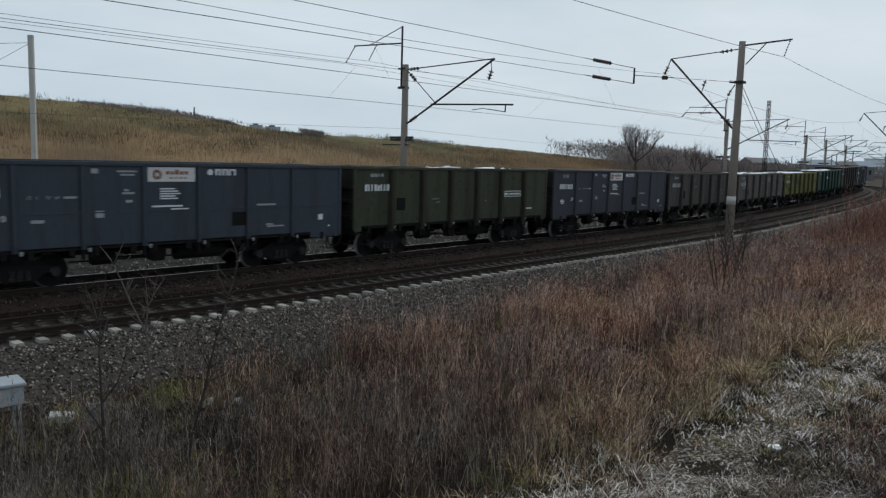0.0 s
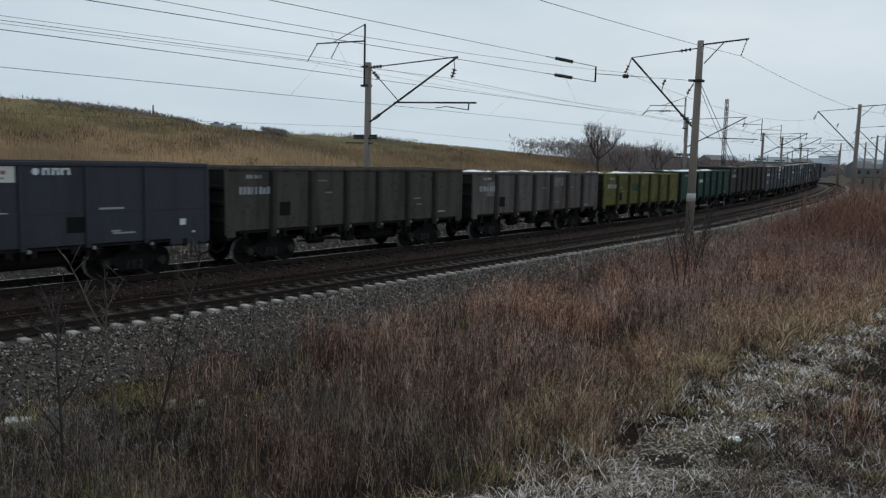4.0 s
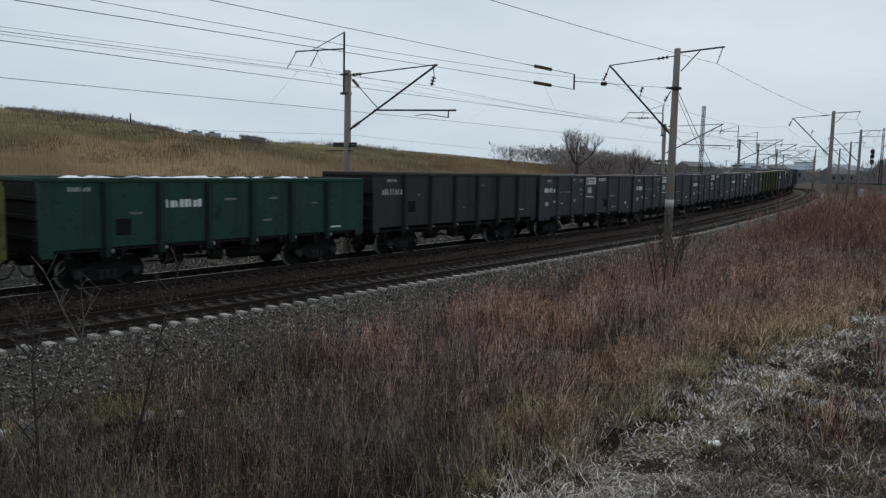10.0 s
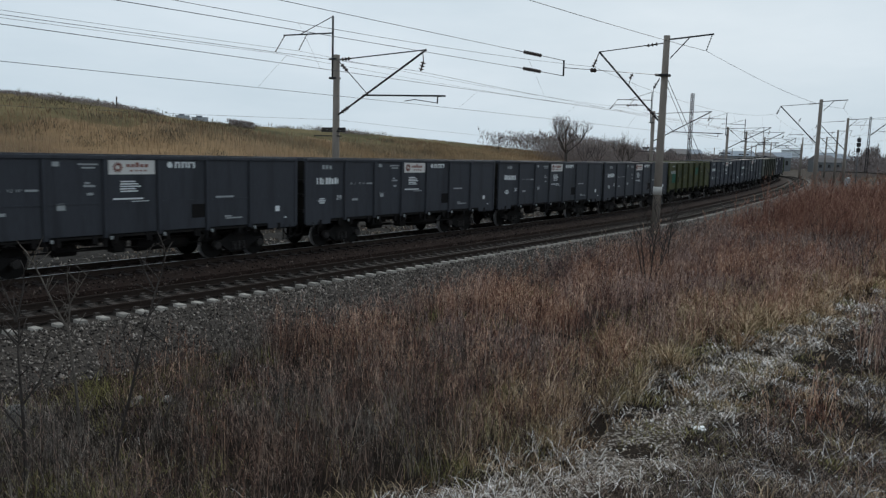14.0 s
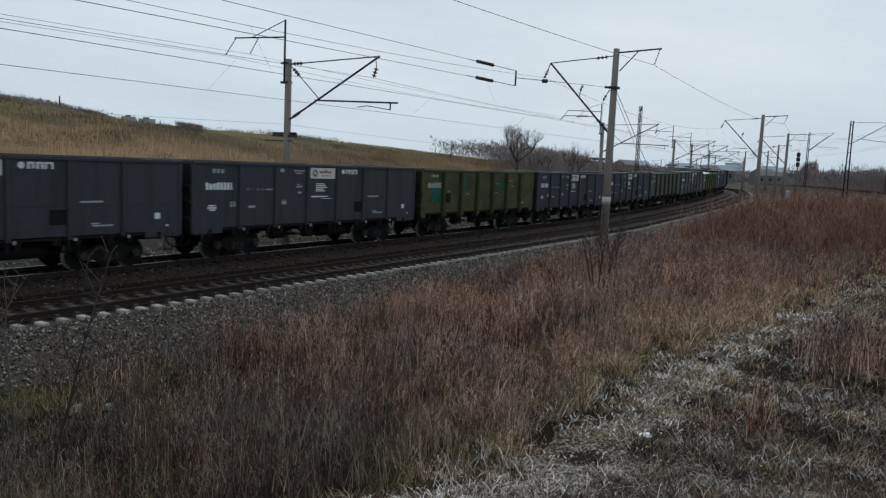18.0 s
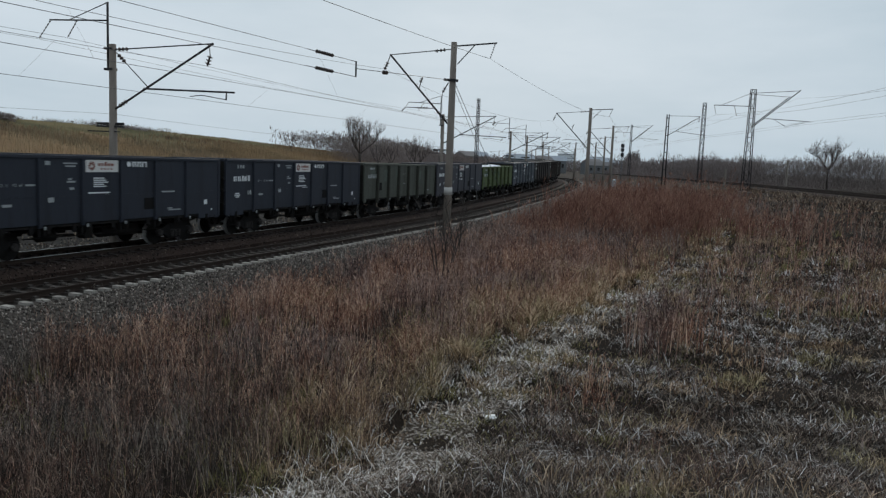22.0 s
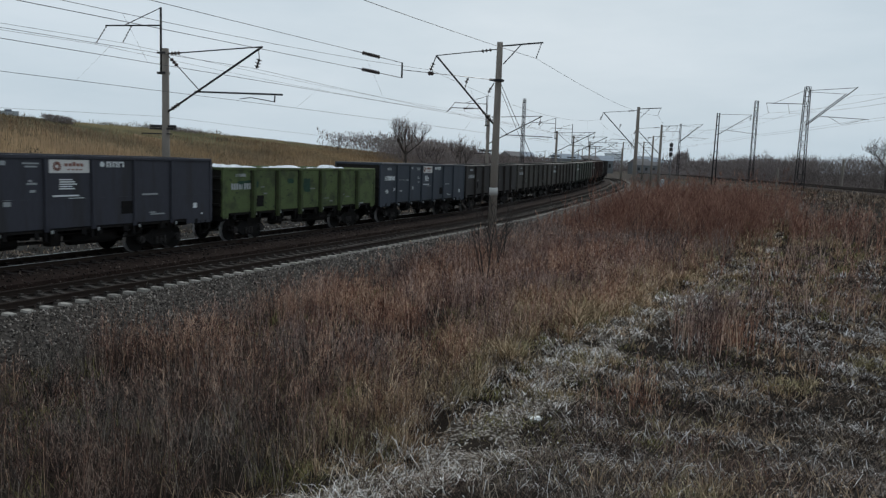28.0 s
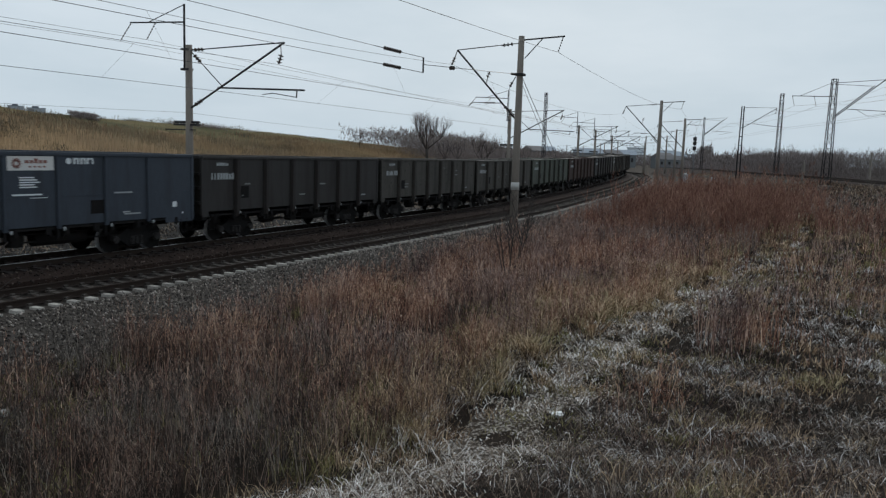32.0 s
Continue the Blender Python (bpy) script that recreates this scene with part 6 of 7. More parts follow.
band(80000, -40, 200, -66, -16, 1.5, 0.021, REED, "straw-coloured reeds behind the railway", "reeds", lambda s, n: 0.35 + 0.65 * patchy(*on_line(s, n)[:2], 9, 2))
band(16000, -60, 280, -78, -58, 0.9, 0.04, BRUSH, "brown dry brush on the lower hillside", "brush", lambda s, n: field(s, n, 12, 5, 2.2, 0.6, 0.2))
band(30000, -80, 300, -112, -64, 0.3, 0.032, HILL_GRASS, "olive and ochre grass on the hillside", "hill_grass", lambda s, n: 0.25 + 0.75 * patchy(*on_line(s, n)[:2], 16, 7))
bushes(900, 64, -90, 130, -106, -56, 1.0, HILL_BUSH, "low dark bushes on the hillside", lambda s, n: np.clip(3.4 * patchy(s * 0.3, n, 7, 3) - 1.35, 0.03, 1))
bushes(260, 46, -60, 150, -60, -46, 0.9, HILL_BUSH, "brown bushes along the foot of the hill", lambda s, n: np.clip(3.4 * patchy(s * 0.3, n, 7, 13) - 1.5, 0.02, 1))
band(12000, 15, 200, 14, 80, 0.5, 0.035, BRUSH, "low dry growth on the bank of the second railway", "brush", lambda s, n: (1 - clear_of_bank(s, n)) * (other_line(on_line(s, n)[1])[0] - 4 > on_line(s, n)[0]) * (0.2 + 0.8 * patchy(*on_line(s, n)[:2], 8, 16)))
band(7000, -60, 240, -66, -40, 1.1, 0.036, BRUSH, "brown brush among the reeds", "brush", lambda s, n: field(s, n, 14, 25, 3.2, 1.8, 0.02))
band(26000, 60, 320, 8.0, 62, 0.8, 0.04, BRUSH, "brown dry growth on the far field", "brush", lambda s, n: np.clip((n - 7.6) / 3, 0, 1) * clear_of_bank(s, n) * (0.3 + 0.7 * patchy(*on_line(s, n)[:2], 14, 6)))


# ------------------------------------------------ loose ballast stones on the near shoulder
def shoulder_stones():
    s, n, x, y = scatter(42000, -32, 26, 5.85, 9.9, lambda s, n: np.interp(s, (-32, -20, -5, 26), (1, 1, 0.75, 0.4)) * np.clip((9.9 - n) / 1.2, 0, 1))
    z = np.interp(n - NEAR_TRACK, (1.55, 2.05, 4.6), (-0.235, -0.26, -0.86)) + NEAR_Z
    stones(x, y, z, (0.018, 0.044), STONES, "loose crushed grey ballast stones")


def bed_stones():
    """Oily stones between and beside the rails."""
    s, n, x, y = scatter(17000, -30, 40, -2.4, 3.5, lambda s, n: np.interp(s, (-30, 0, 40), (1, 0.8, 0.3)) * np.clip((np.abs(np.abs(n) - 0.76) - 0.08) * 20, 0, 1))
    z = np.interp(n, (-2.9, -1.7, 1.75, 2.4, 3.0, 3.5), (-0.48, -0.215, -0.21, -0.3, -0.435, -0.42))
    stones(x, y, z, (0.016, 0.045), OIL_STONES, "oil-stained reddish ballast stones")
    s, n, x, y = scatter(9000, -26, 30, NEAR_TRACK - 0.68, NEAR_TRACK + 0.68, lambda s, n: np.interp(s, (-26, 0, 30), (1, 0.8, 0.3)) * (np.abs((s + 34.27) % 0.545 - 0.27) < 0.16))
    stones(x, y, np.full(len(x), NEAR_Z - 0.225), (0.015, 0.04), OIL_STONES, "dirty ballast stones between the rails")
    s, n, x, y = scatter(16000, -25, 70, -9, -2.6, lambda s, n: np.interp(n, (-9, -4, -2.6), (0.15, 0.6, 1)))
    stones(x, y, ground_z(x, y), (0.03, 0.07), STONES, "loose stones on the trodden strip beyond the track")


def stones(x, y, z, size, mat, label):
    """Sharp little lumps, half sunk where they lie."""
    k = len(x)
    r = RNG.uniform(*size, k)
    octa = np.array([(1, 0, 0), (-1, 0, 0), (0, 1, 0), (0, -1, 0), (0, 0, 1), (0, 0, -1)], float)
    co = octa[None] * RNG.uniform(0.6, 1.25, (k, 6, 1)) + RNG.uniform(-0.3, 0.3, (k, 6, 3))
    co = co * r[:, None, None]
    co += np.stack([x, y, z + r * 0.45], 1)[:, None]
    tri = np.array([(0, 2, 4), (2, 1, 4), (1, 3, 4), (3, 0, 4), (2, 0, 5), (1, 2, 5), (3, 1, 5), (0, 3, 5)])
    me = bpy.data.meshes.new("ballast_stones")
    me.vertices.add(6 * k)
    me.vertices.foreach_set("co", co.ravel())
    me.loops.add(24 * k)
    me.loops.foreach_set("vertex_index", ((np.arange(k) * 6)[:, None, None] + tri[None]).ravel().astype(np.int32))
    me.polygons.add(8 * k)
    me.polygons.foreach_set("loop_start", (np.arange(8 * k) * 3).astype(np.int32))
    me.update(calc_edges=True)
    me.materials.append(mat)
    stuff("ballast_stones", me, label, "ballast")


STONES = blades_material("ballast_stone_mix", ((0.014, 0.011, 0.010), (0.054, 0.046, 0.041), (0.130, 0.111, 0.096), (0.373, 0.328, 0.294)), 6.0, 0.9, 1.0, 0.0)
OIL_STONES = blades_material("oily_stone_mix", ((0.010, 0.007, 0.006), (0.034, 0.023, 0.019), (0.068, 0.047, 0.038), (0.17, 0.13, 0.11)), 2.0, 0.9, 1.0, -0.1)
shoulder_stones()
bed_stones()


# ------------------------------------------------ trees, shrubs and the horizon
def limb(bm, p, d, length, r, depth, rr, tips, sides=5, split=3, spread=0.55, up=0.15):
    """A bent tapering branch with smaller ones on it; tips collects the ends for fine twigs."""
    q = p
    for i in range(2):
        d2 = (d + Vector((rr.uniform(-0.22, 0.22), rr.uniform(-0.22, 0.22), rr.uniform(-0.05, 0.15)))).normalized()
        e_ = q + d2 * length / 2
        tube(bm, q, e_, r * (1 - 0.25 * i), r * (0.78 - 0.25 * i), sides=sides, caps=False)
        q, d = e_, d2
        if depth > 0:
            for _ in range(split - 1 + i):
                a = Vector((rr.uniform(-1, 1), rr.uniform(-1, 1), rr.uniform(-0.2, 0.8))).normalized()
                limb(bm, q, (d * (1 - spread) + a * spread + Vector((0, 0, up))).normalized(), length * rr.uniform(0.5, 0.75), r * 0.5, depth - 1, rr, tips, 4, split, spread, up)
    tips.append((q, d, length))


def bare_tree(x, y, h, seed, label, depth=3, trunk=0.35, spread=0.6, name="bare_tree", twigs=5, zb=None, up=0.15, thick=0.03, split=3, group=""):
    rr = random.Random(seed)
    zb = float(ground_z(x, y, False)[0]) if zb is None else zb
    t = thing(name, label, "tree", pose(x, y, zb), group)
    bm, tips = bmesh.new(), []
    r = h * thick
    top = Vector((rr.uniform(-0.04, 0.04) * h, rr.uniform(-0.04, 0.04) * h, h * trunk))
    tube(bm, (0, 0, -0.4), top, r, r * 0.75, sides=8)
    for i in range(split + 1):
        a = 2 * math.pi * i / (split + 1) + rr.uniform(-0.4, 0.4)
        limb(bm, top, Vector((math.cos(a) * spread, math.sin(a) * spread, 1)).normalized(), h * 0.3, r * 0.55, depth - 1, rr, tips, 5, split, 0.55, up)
    part("trunk", bm, BARK, t)
    vs = [(p, d, l_) for p, d, l_ in tips for _ in range(twigs)]
    k = len(vs)
    me = blade_mesh("twigs", np.array([v[0].x for v in vs]), np.array([v[0].y for v in vs]), np.array([v[0].z for v in vs]), np.array([v[2] * rr.uniform(0.5, 1.2) for v in vs]), np.full(k, h * 0.0022), RNG.uniform(0.2, 1.1, k), TWIGS)
    part("crown", me, None, t, "fine bare twigs")
    return t


PALE_BARK = material("pale_grey_bark", (0.10, 0.085, 0.073), 0.9, 0, 0.3, 3, 30, 0.4)
BARK = material("dark_bark", (0.042, 0.034, 0.030), 0.9, 0, 0.3, 3, 30, 0.4)
bare_tree(39.0, 144.8, 11.4, 3, "lone leafless broad-crowned tree in the field", 4, 0.36, 1.1, twigs=3, thick=0.024, up=0.06)
bare_tree(155.3, 141.4, 12.0, 5, "leafless tree over the scrub", 4, 0.36, 1.1, twigs=3, zb=1.0, thick=0.02, up=0.06)
for i, (x_, y_, h_) in enumerate(((47.5, 163.0, 8), (51.5, 165.0, 9.2), (55.0, 161.0, 10.5), (57.0, 162.5, 9.6), (66.0, 170.0, 7.5), (62.0, 150.0, 6.5), (72.0, 178.0, 8.0), (44.0, 166.0, 7.2), (31.0, 175.0, 6.2))):
    bare_tree(x_, y_, h_, 20 + i, "leafless thin-branched trees beyond the train", 3, 0.22, 0.7, twigs=3, up=0.5, thick=0.014, group="trees beyond the train")


def shrub(x, y, stems, h, seed, label, lean=0.2, zb=None, r=0.012):
    """A few thin bare stems from one root, with side twigs."""
    rr = random.Random(seed)
    zb = float(ground_z(x, y)[0]) - 0.05 if zb is None else zb
    t = thing("bare_shrub", label, "shrub", pose(x, y, zb), "bare saplings")
    for i in range(stems):
        bm = bmesh.new()
        a = rr.uniform(0, 2 * math.pi)
        p, d = Vector((rr.uniform(-0.12, 0.12), rr.uniform(-0.12, 0.12), 0)), Vector((math.cos(a) * lean, math.sin(a) * lean, 1)).normalized()
        hh = h * rr.uniform(0.75, 1.0)
        n = 7
        for k in range(n):
            d = (d + Vector((rr.uniform(-0.12, 0.12), rr.uniform(-0.12, 0.12), 0.03))).normalized()
            q = p + d * hh / n
            tube(bm, p, q, r * (1 - k / n * 0.8), r * (1 - (k + 1) / n * 0.8), sides=5, caps=False)
            if k >= 2:
                for _ in range(rr.randint(1, 2)):
                    b = rr.uniform(0, 2 * math.pi)
                    e_ = (d * 0.7 + Vector((math.cos(b), math.sin(b), 0.1)) * 0.7).normalized()
                    m = q + e_ * hh * rr.uniform(0.08, 0.2)
                    tube(bm, q, m, r * 0.45, r * 0.25, sides=4, caps=False)
                    for _ in range(2):
                        b = rr.uniform(0, 2 * math.pi)
                        g = (e_ + Vector((math.cos(b), math.sin(b), 0.3)) * 0.6).normalized()
                        tube(bm, m, m + g * hh * rr.uniform(0.05, 0.12), r * 0.25, r * 0.1, sides=4, caps=False)
            p = q
        part("stem", bm, BARK, t)
    return t


def sapling(x, y, label, branches, r):
    """A thin bare sapling: branches are side and height pairs from the root up, the first is the stem."""
    zb = float(ground_z(x, y)[0]) - 0.05
    t = thing("bare_sapling", label, "sapling", pose(x, y, zb), "bare saplings")
    rr = random.Random(int(x * 100))
    for k, line in enumerate(branches):
        bm = bmesh.new()
        pts = [Vector((u, rr.uniform(-0.05, 0.05) * i, v)) for i, (u, v) in enumerate(line)]
        ra = r if k == 0 else r * 0.55
        n = len(pts) - 1
        bark = PALE_BARK if "pale" in label else BARK
        twigs = []
        for i in range(n):
            a, b = ra * (1 - 0.75 * i / n), ra * (1 - 0.75 * (i + 1) / n)
            tube(bm, pts[i], pts[i + 1], a, b, sides=6, caps=False)
            if i or k:
                for _ in range(4):
                    q = pts[i].lerp(pts[i + 1], rr.uniform(0.1, 1.0))
                    b_ = rr.uniform(0, 2 * math.pi)
                    twigs.append((q, q + Vector((math.cos(b_) * 0.8, math.sin(b_) * 0.5, rr.uniform(0.4, 1.0))) * rr.uniform(0.12, 0.42)))
        bmesh.ops.remove_doubles(bm, verts=bm.verts, dist=0.004)
        ob = part("stem" if k == 0 else "branch", bm, bark, t)
        for q, e_ in twigs:
            part("twig", tubes((q, e_, ra * 0.36, ra * 0.16), sides=4), bark, ob)


sapling(-4.35, 10.16, "thin upright bare sapling in dry weeds", (((0, 0), (0, 0.9), (-0.02, 1.85), (-0.04, 2.3)), ((-0.04, 2.3), (-0.13, 2.6), (-0.2, 2.82)), ((-0.04, 2.3), (0.06, 2.7), (0.11, 3.0)), ((-0.04, 2.0), (-0.2, 2.25), (-0.54, 2.35)), ((0, 1.2), (0.2, 1.5), (0.35, 1.95)), ((0, 0.8), (-0.25, 1.2), (-0.32, 1.6))), 0.031)
sapling(-4.47, 12.5, "forked pale bare sapling in dry weeds", (((0, 0), (-0.05, 1.0), (-0.15, 2.05), (-0.35, 2.5), (-0.55, 2.9), (-0.69, 3.3)), ((-0.15, 2.05), (-0.1, 2.5), (-0.13, 3.0)), ((-0.2, 2.3), (0, 2.7), (0.17, 3.0))), 0.028)
sapling(-3.62, 11.4, "leaning bare sapling in dry weeds", (((0, 0), (0.09, 0.6), (0.25, 1.2), (0.34, 1.55), (0.48, 2.1), (0.61, 2.7), (0.66, 2.98), (0.8, 3.4)), ((0.62, 2.8), (0.49, 3.1), (0.55, 3.4)), ((0.35, 1.65), (0.19, 2.0), (0.15, 2.35)), ((0.51, 2.2), (0.78, 2.0), (0.87, 1.75))), 0.028)
sapling(-3.41, 12.6, "low leaning pale bare twig in dry weeds", (((0, 0), (0.36, 0.7), (0.77, 1.15)), ((0.35, 0.65), (0.5, 0.72), (0.89, 0.95))), 0.02)
shrub(-1.3, 8.6, 2, 1.2, 9, "low bare twiggy shrub", 0.5, r=0.008)
for i, (x_, y_, h_) in enumerate(((12.3, 30.6, 4.0), (10.6, 27.2, 3.3), (13.5, 32.3, 3.7), (11.5, 29.0, 2.9), (15.0, 36.6, 3.2))):
    shrub(x_, y_, 3, h_, 40 + i, "bare young shrub beside the concrete pole", 0.3, r=0.032)
for i, (x_, y_) in enumerate(((24.0, 38.0), (30.0, 42.0), (36.0, 47.0), (21.0, 30.0), (12.5, 16.0), (9.0, 12.5), (15.0, 13.0))):
    shrub(x_, y_, 4, 1.5 if i > 3 else 2.4, 60 + i, "bare shrub in the field", 0.4, r=0.012 if i > 3 else 0.02)


def woods(count, x0, y0, x1, y1, depth, h, seed, label, w=0.25):
    """A strip of leafless scrub between two places."""
    u, v = RNG.random(count), RNG.random(count)
    dx, dy = x1 - x0, y1 - y0
    l_ = math.hypot(dx, dy)
    x, y = x0 + dx * u - dy / l_ * v * depth, y0 + dy * u + dx / l_ * v * depth
    z = ground_z(x, y, False)
    d = np.hypot(x, y)
    top = h * (0.5 + 0.38 * patchy(u * l_, v * depth, 6, seed) + 0.22 * patchy(u * l_, v * depth, 2.0, seed + 3)) * (0.8 + 0.4 * patchy(u * l_, v * depth, 30, seed + 6))
    base = top * RNG.uniform(0, 1, count) ** 0.75 * 0.9
    ln = np.maximum(top * RNG.uniform(0.05, 0.2, count), 0.35)
    a, t = RNG.uniform(0, 2 * np.pi, count), RNG.uniform(0.0, 1.0, count)
    me = bpy.data.meshes.new("scrub_woods")
    me.materials.append(TWIGS)
    sprig_mesh(me, x, y, z + base - 0.2, ln * np.sin(t) * np.cos(a), ln * np.sin(t) * np.sin(a), ln * np.cos(t), w * d / 200 * RNG.uniform(0.6, 1.4, count))
    stuff("scrub_woods", me, label, "woods")


woods(150000, 215.0, 45.0, 128.0, 172.0, -30, 10.0, 2, "grey-brown leafless scrub woods behind the second railway", 0.07)
woods(9000, 132.0, 182.0, 150.0, 240.0, -30, 3.4, 31, "low leafless scrub beside the second railway", 0.10)
woods(42000, 54.0, 170.0, 92.0, 212.0, 18, 5.2, 33, "purplish leafless woods beyond the train", 0.10)
woods(45000, 150.0, 230.0, 330.0, 420.0, -50, 9.0, 5, "leafless woods on the horizon", 0.22)
woods(30000, 80.0, 250.0, 190.0, 380.0, 50, 9.0, 8, "leafless trees on the horizon beyond the train", 0.2)
woods(1600, 228.0, 325.0, 234.0, 329.0, 6, 13.0, 41, "small clump of dark trees on the horizon", 0.2)
woods(24000, 180.0, 480.0, 480.0, 500.0, 60, 10.0, 11, "distant leafless trees", 0.25)


woods(1400, -23.0, 140.0, -19.0, 142.0, 3, 1.8, 21, "small leafless bush on the hilltop", 0.15)
woods(800, -8.0, 165.0, 2.0, 172.0, 4, 1.1, 22, "low leafless bushes on the hill", 0.15)
woods(4000, -50.0, 112.0, -30.0, 124.0, 6, 0.9, 23, "low scrub along the hilltop", 0.15)
p_ = thing("wooden_post", "dark wooden post on the grassy hilltop", "post", pose(-37.0, 122.0, float(ground_z(-37.0, 122.0, False)[0])))
part("post_shaft", tubes(((0, 0, -0.4), (0.05, 0, 1.7), 0.12, 0.1)), BARK, p_)


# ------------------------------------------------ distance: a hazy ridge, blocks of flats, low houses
# Distance haze is mixed into these base colours, bluish and pale.
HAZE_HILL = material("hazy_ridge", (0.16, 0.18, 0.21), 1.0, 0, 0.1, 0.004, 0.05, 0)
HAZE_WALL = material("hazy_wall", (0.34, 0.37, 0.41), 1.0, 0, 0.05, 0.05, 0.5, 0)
# Far town walls paled further, standing for haze and offsetting their unlit side.
HAZE_TOWN_WALL = material("hazy_town_wall", (0.66, 0.69, 0.72), 1.0, 0, 0.05, 0.05, 0.5, 0)
HOUSE_WALL = material("pale_plaster", (0.15, 0.155, 0.16), 0.9, 0, 0.1, 0.4, 5, 0.1)
HOUSE_ROOF = material("grey_roofing", (0.16, 0.15, 0.15), 0.9, 0, 0.15, 0.4, 5, 0.1)


def ridge():
    verts, faces = [], []
    k = 60
    for i in range(k + 1):
        u = i / k
        x = -1500 + 2300 * u
        y = 1500 + 260 * math.sin(u * 3)
        h = 10 + 48 * math.exp(-((u - 0.34) / 0.26) ** 2) + 2.5 * math.sin(u * 23) + 1.5 * math.sin(u * 51)
        verts += [(x, y - 320, -2), (x, y, h), (x, y + 320, -2)]
        if i:
            b = 3 * (i - 1)
            faces += [(b, b + 3, b + 4, b + 1), (b + 1, b + 4, b + 5, b + 2)]
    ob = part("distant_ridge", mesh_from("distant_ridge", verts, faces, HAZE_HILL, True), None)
    tagged(ob, "bluish hazy wooded ridge on the horizon", "hill", kind="structure")


ridge()
for x_, w_, h_, y_ in ((-306, 22, 9, 1366), (-278, 26, 7, 1372)):
    b_ = thing("apartment_block", "pale grey block of flats far off on the ridge", "building", pose(x_, y_, 45, 0, 0, 8), "far blocks of flats")
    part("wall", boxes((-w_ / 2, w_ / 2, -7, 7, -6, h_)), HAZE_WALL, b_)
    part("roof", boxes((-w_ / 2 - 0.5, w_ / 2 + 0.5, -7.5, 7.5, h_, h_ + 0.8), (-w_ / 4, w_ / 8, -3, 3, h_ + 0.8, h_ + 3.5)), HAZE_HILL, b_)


for x_, y_, w_, h_ in ((452, 776, 20, 17), (486, 770, 17, 15), (520, 764, 24, 12), (590, 730, 30, 10)):
    b_ = thing("apartment_block", "pale grey tower of flats in the far town", "building", pose(x_, y_, -1, 0, 0, -32), "far blocks of flats")
    wall_ = part("wall", boxes((-w_ / 2, w_ / 2, -7, 7, -2, h_)), HAZE_TOWN_WALL, b_)
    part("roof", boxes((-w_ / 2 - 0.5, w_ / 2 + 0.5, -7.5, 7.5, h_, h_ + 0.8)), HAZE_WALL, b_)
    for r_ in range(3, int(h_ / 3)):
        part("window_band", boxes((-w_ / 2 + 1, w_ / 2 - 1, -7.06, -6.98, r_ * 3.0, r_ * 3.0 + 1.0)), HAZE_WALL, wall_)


def house(x, y, w, d, h, turn, snow):
    zb = float(ground_z(x, y, False)[0]) + 0.5
    t = thing("house", "low pale house with a %s roof on the horizon" % ("pale" if snow else "grey"), "house", pose(x, y, zb, 0, 0, turn), "far houses")
    part("wall", boxes((-w / 2, w / 2, -d / 2, d / 2, -1.5, h)), HOUSE_WALL, t)
    bm = bmesh.new()
    e = 0.4
    vs = [bm.verts.new(p) for p in ((-w / 2 - e, -d / 2 - e, h), (w / 2 + e, -d / 2 - e, h), (w / 2 + e, d / 2 + e, h), (-w / 2 - e, d / 2 + e, h), (-w / 2 - e, 0, h + d * 0.32), (w / 2 + e, 0, h + d * 0.32))]
    for q in ((0, 1, 5, 4), (2, 3, 4, 5), (1, 2, 5), (3, 0, 4), (3, 2, 1, 0)):
        bm.faces.new([vs[i] for i in q])
    part("roof", bm, HAZE_WALL if snow else HOUSE_ROOF, t)
    for i in range(int(w // 4)):
        part("window", boxes((-w / 2 + 1.4 + i * 4, -w / 2 + 2.6 + i * 4, -d / 2 - 0.05, -d / 2 + 0.02, h * 0.4, h * 0.75)), IRON, t)


for a_ in ((232, 365, 12, 7, 4.6, -20, 0), (275, 350, 12, 7, 4.6, -35, 1), (188, 372, 14, 8, 6.5, -10, 1), (206, 380, 11, 8, 6.2, 15, 0), (172, 395, 13, 8, 7.0, 5, 1), (222, 398, 16, 9, 6.6, -25, 1), (246, 392, 12, 8, 6.0, 20, 0), (262, 410, 15, 9, 7.0, -15, 1), (160, 380, 12, 8, 6.5, 30, 0)):
    house(*a_)


# ------------------------------------------------ small trackside things
GREY_PAINT = material("pale_grey_paint", (0.33, 0.36, 0.38), 0.6, 0, 0.1, 3, 30, 0.05, (0.3, 0.3, 0.28), 0.3)
BLACK_PAINT = material("black_enamel", (0.015, 0.015, 0.016), 0.5, 0, 0.1, 3, 30, 0.0)


def cabinet(x, y, zt):
    t = thing("trackside_cabinet", "pale grey metal trackside cabinet on short legs", "cabinet", pose(x, y, zt - 0.62, 0, 0, 40))
    part("cabinet_body", boxes((-0.42, 0.42, -0.26, 0.26, 0.24, 0.56), bevel=0.012), GREY_PAINT, t)
    part("lid", boxes((-0.46, 0.46, -0.3, 0.3, 0.56, 0.62), bevel=0.012), GREY_PAINT, t, "overhanging grey lid")
    for sx in (-0.36, 0.36):
        for sy in (-0.2, 0.2):
            part("leg", boxes((sx - 0.025, sx + 0.025, sy - 0.025, sy + 0.025, -0.7, 0.24)), GREY_PAINT, t)
    part("latch", boxes((-0.05, 0.05, -0.285, -0.26, 0.36, 0.44)), IRON, t)


cabinet(-7.2, 12.55, 0.06)


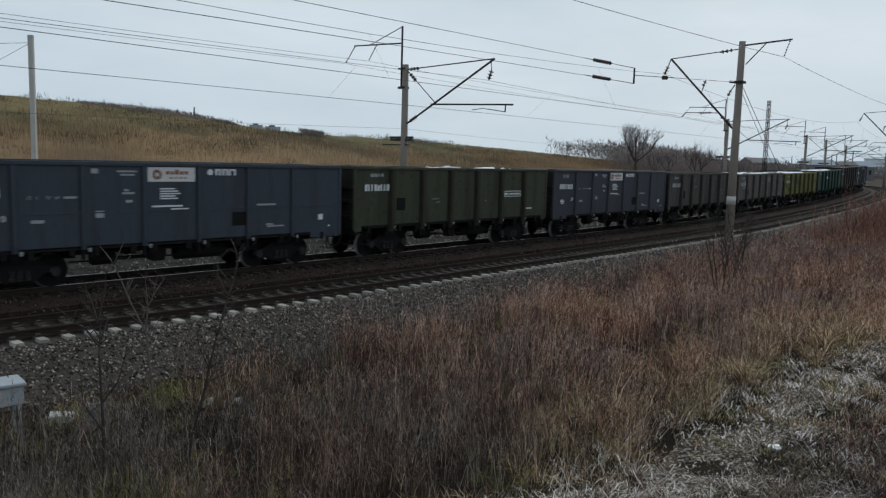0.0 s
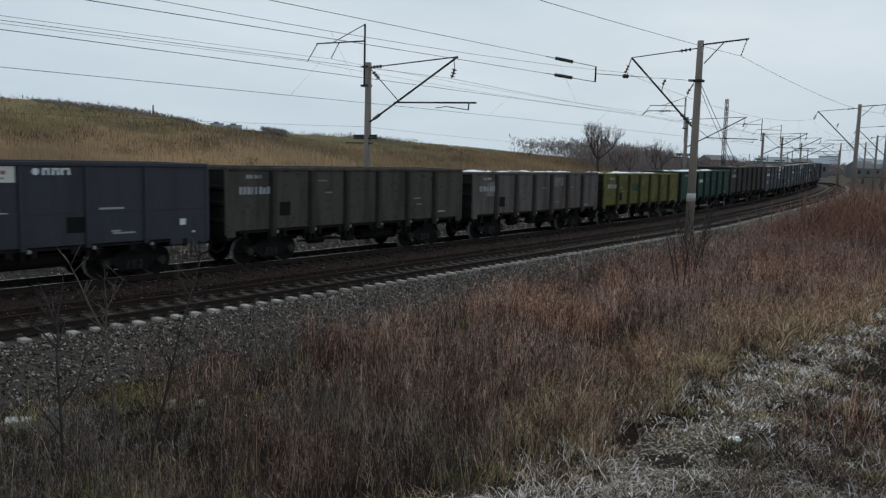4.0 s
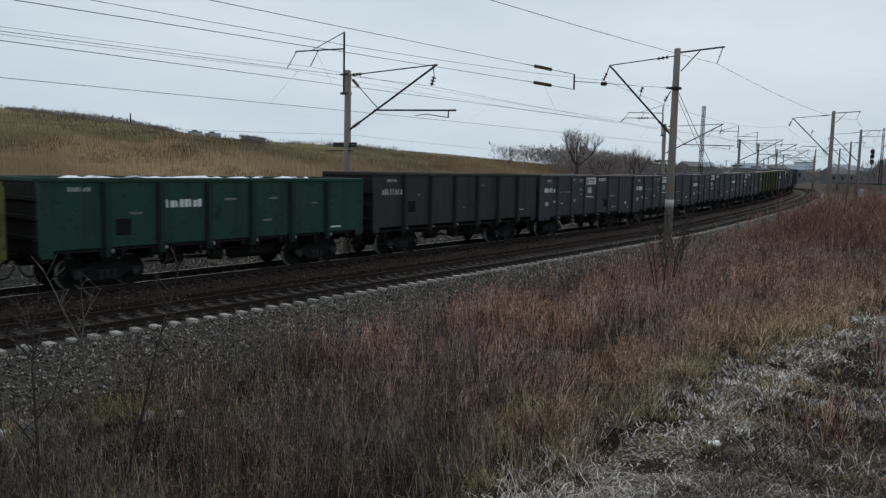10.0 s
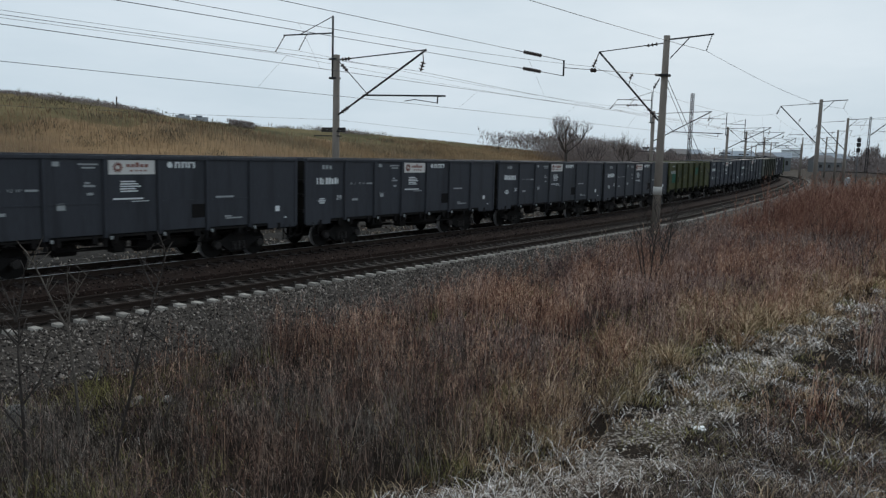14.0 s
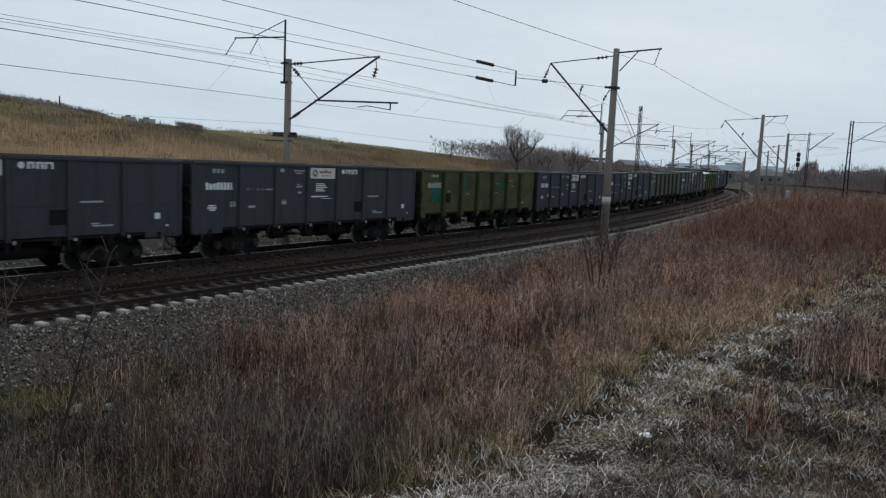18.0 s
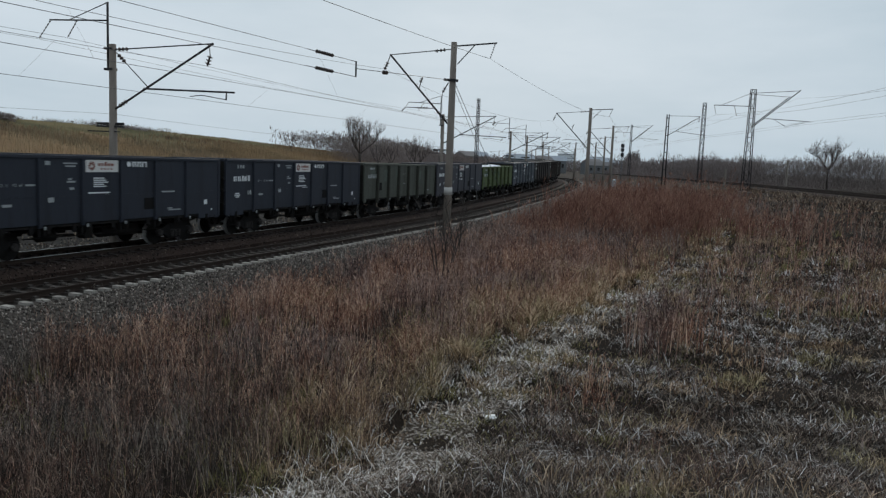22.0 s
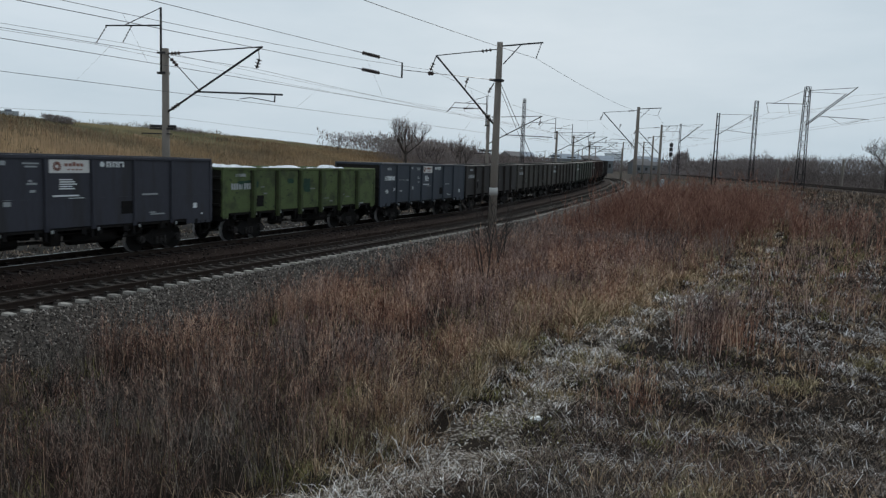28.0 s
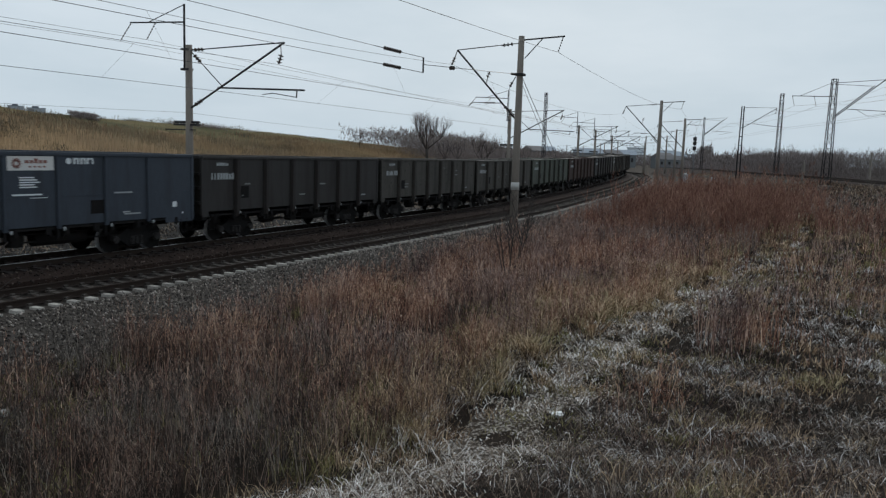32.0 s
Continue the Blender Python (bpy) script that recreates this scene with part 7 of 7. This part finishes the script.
def block(x, y, w, d, h, mat, label, name, category, turn=0, lift=0.0):
    zb = float(ground_z(x, y)[0]) + lift
    bm = boxes((-w / 2, w / 2, -d / 2, d / 2, -0.1, h), bevel=min(w, d, h) * 0.18)
    for v in bm.verts:
        v.co += Vector((random.uniform(-1, 1), random.uniform(-1, 1), random.uniform(-1, 1))) * min(w, d, h) * 0.08
    ob = part(name, bm, mat, None, at=pose(x, y, zb, 0, 0, turn))
    return tagged(ob, label, category)


block(-5.8, 13.3, 0.32, 0.28, 0.42, STONE, "small pale concrete marker stump in grass", "marker_stump", "marker", 25)
block(-6.6, 13.6, 0.45, 0.3, 0.12, PALE_CONCRETE, "flat pale stone with frost on it", "frosted_stone", "stone", 10)
block(-4.2, 14.6, 0.28, 0.2, 0.12, PALE_CONCRETE, "flat pale stone with frost on it", "frosted_stone", "stone", 40)
block(-3.7, 14.9, 0.2, 0.16, 0.12, PALE_CONCRETE, "flat pale stone with frost on it", "frosted_stone", "stone", 70)
block(-4.1, 8.2, 0.6, 0.25, 0.12, SNOW, "patch of crusted snow in dry weeds", "snow_lump", "snow", 20)
block(56.2, 70.3, 0.5, 0.4, 1.7, BLACK_PAINT, "black trackside relay post box", "relay_box", "box")
block(69.7, 97.6, 0.4, 0.35, 1.5, GREY_PAINT, "white trackside marker post", "marker_post", "marker")
block(78.0, 117.0, 0.7, 0.5, 1.6, GREY_PAINT, "white trackside relay cabinet", "relay_cabinet", "cabinet")
block(44.0, 62.0, 0.7, 0.4, 0.35, SNOW, "pale lump of debris in the field", "debris", "debris")
for x_, y_, h_ in ((85.7, 97.7, 2.6), (92.2, 91.6, 4.2)):
    p_ = thing("concrete_post", "pale leaning concrete post beside the railway bank", "post", pose(x_, y_, float(ground_z(x_, y_)[0])), "concrete posts")
    part("post_shaft", boxes((-0.14, 0.14, -0.12, 0.12, -0.5, h_ + 0.4), bevel=0.03), POLE_CONCRETE, p_)


def litter():
    """A crumpled white bag on the path."""
    x, y = 5.95, 12.4
    bm = bmesh.new()
    bmesh.ops.create_icosphere(bm, subdivisions=3, radius=0.11)
    for v in bm.verts:
        k = 1 + 0.35 * noise.noise(v.co * 14) + 0.15 * noise.noise(v.co * 40)
        v.co = Vector((v.co.x * 1.1 * k, v.co.y * 0.75 * k, v.co.z * 0.5 * k))
    ob = part("crumpled_bag", bm, WHITE_BAG, None, at=pose(x, y, float(ground_z(x, y)[0]) + 0.06, 0, 0, 15))
    tagged(ob, "crumpled white plastic bag lying on frosty grass", "litter")


WHITE_BAG = material("white_plastic", (0.82, 0.82, 0.82), 0.5, 0, 0.05, 4, 30, 0.1)
litter()


def signal():
    x, y = 84.2, 124.1
    zb = float(ground_z(x, y)[0])
    t = thing("railway_signal", "black railway signal head on a slim mast", "signal", pose(x, y, zb, 0, 0, -35))
    part("mast", tubes(((0, 0, -0.3), (0, 0, 8.6 - zb), 0.08)), GREY_STEEL, t)
    for i, z in enumerate((8.0, 7.2, 6.3)):
        part("signal_head", boxes((-0.32, 0.32, -0.25, 0.1, z - zb - 0.36, z - zb + 0.36), bevel=0.1), BLACK_PAINT, t)
    part("ladder", tubes(((0.25, 0.1, 0), (0.25, 0.1, 8.2 - zb), 0.025), ((-0.25, 0.1, 0), (-0.25, 0.1, 8.2 - zb), 0.025), sides=4), GREY_STEEL, t)


signal()


# ------------------------------------------------ what moves: the train rolls along its curve towards the camera and slows a little
RUN_T = (0, 6, 13, 19, 23, 28, 32)
RUN_S = (15.01, 62.78, 117.32, 163.69, 194.01, 231.90, 262.12)


def run(t):
    """Metres the train has rolled at t seconds."""
    k = np.polyfit(RUN_T, RUN_S, 3)
    return float(np.polyval(k, t))


def motions():
    for i, w, ld, wheels in WAGONS:
        rows = []
        for k in range(33):
            s = i * PITCH - run(k)
            xa, ya, _, za = rail_at(s - 4.33)
            xb, yb, _, zb = rail_at(s + 4.33)
            a = math.degrees(math.atan2(yb - ya, xb - xa))
            rows.append((float(k), pose((xa + xb) / 2, (ya + yb) / 2, (za + zb) / 2, 0, -math.degrees(math.atan2(zb - za, 8.66)), a)))
        walk(w, rows)
        walk(ld, rows)
        if i < 22:
            for j, wh in enumerate(wheels):
                base = wh.matrix_basis.translation.copy()
                turn = []
                for k in range(0, 961, 2):
                    t = k / 30
                    turn.append((t, pose(*base, 0, -math.degrees(run(t) / 0.478) % 360 + 37 * j, 0)))
                walk(wh, turn)


motions()
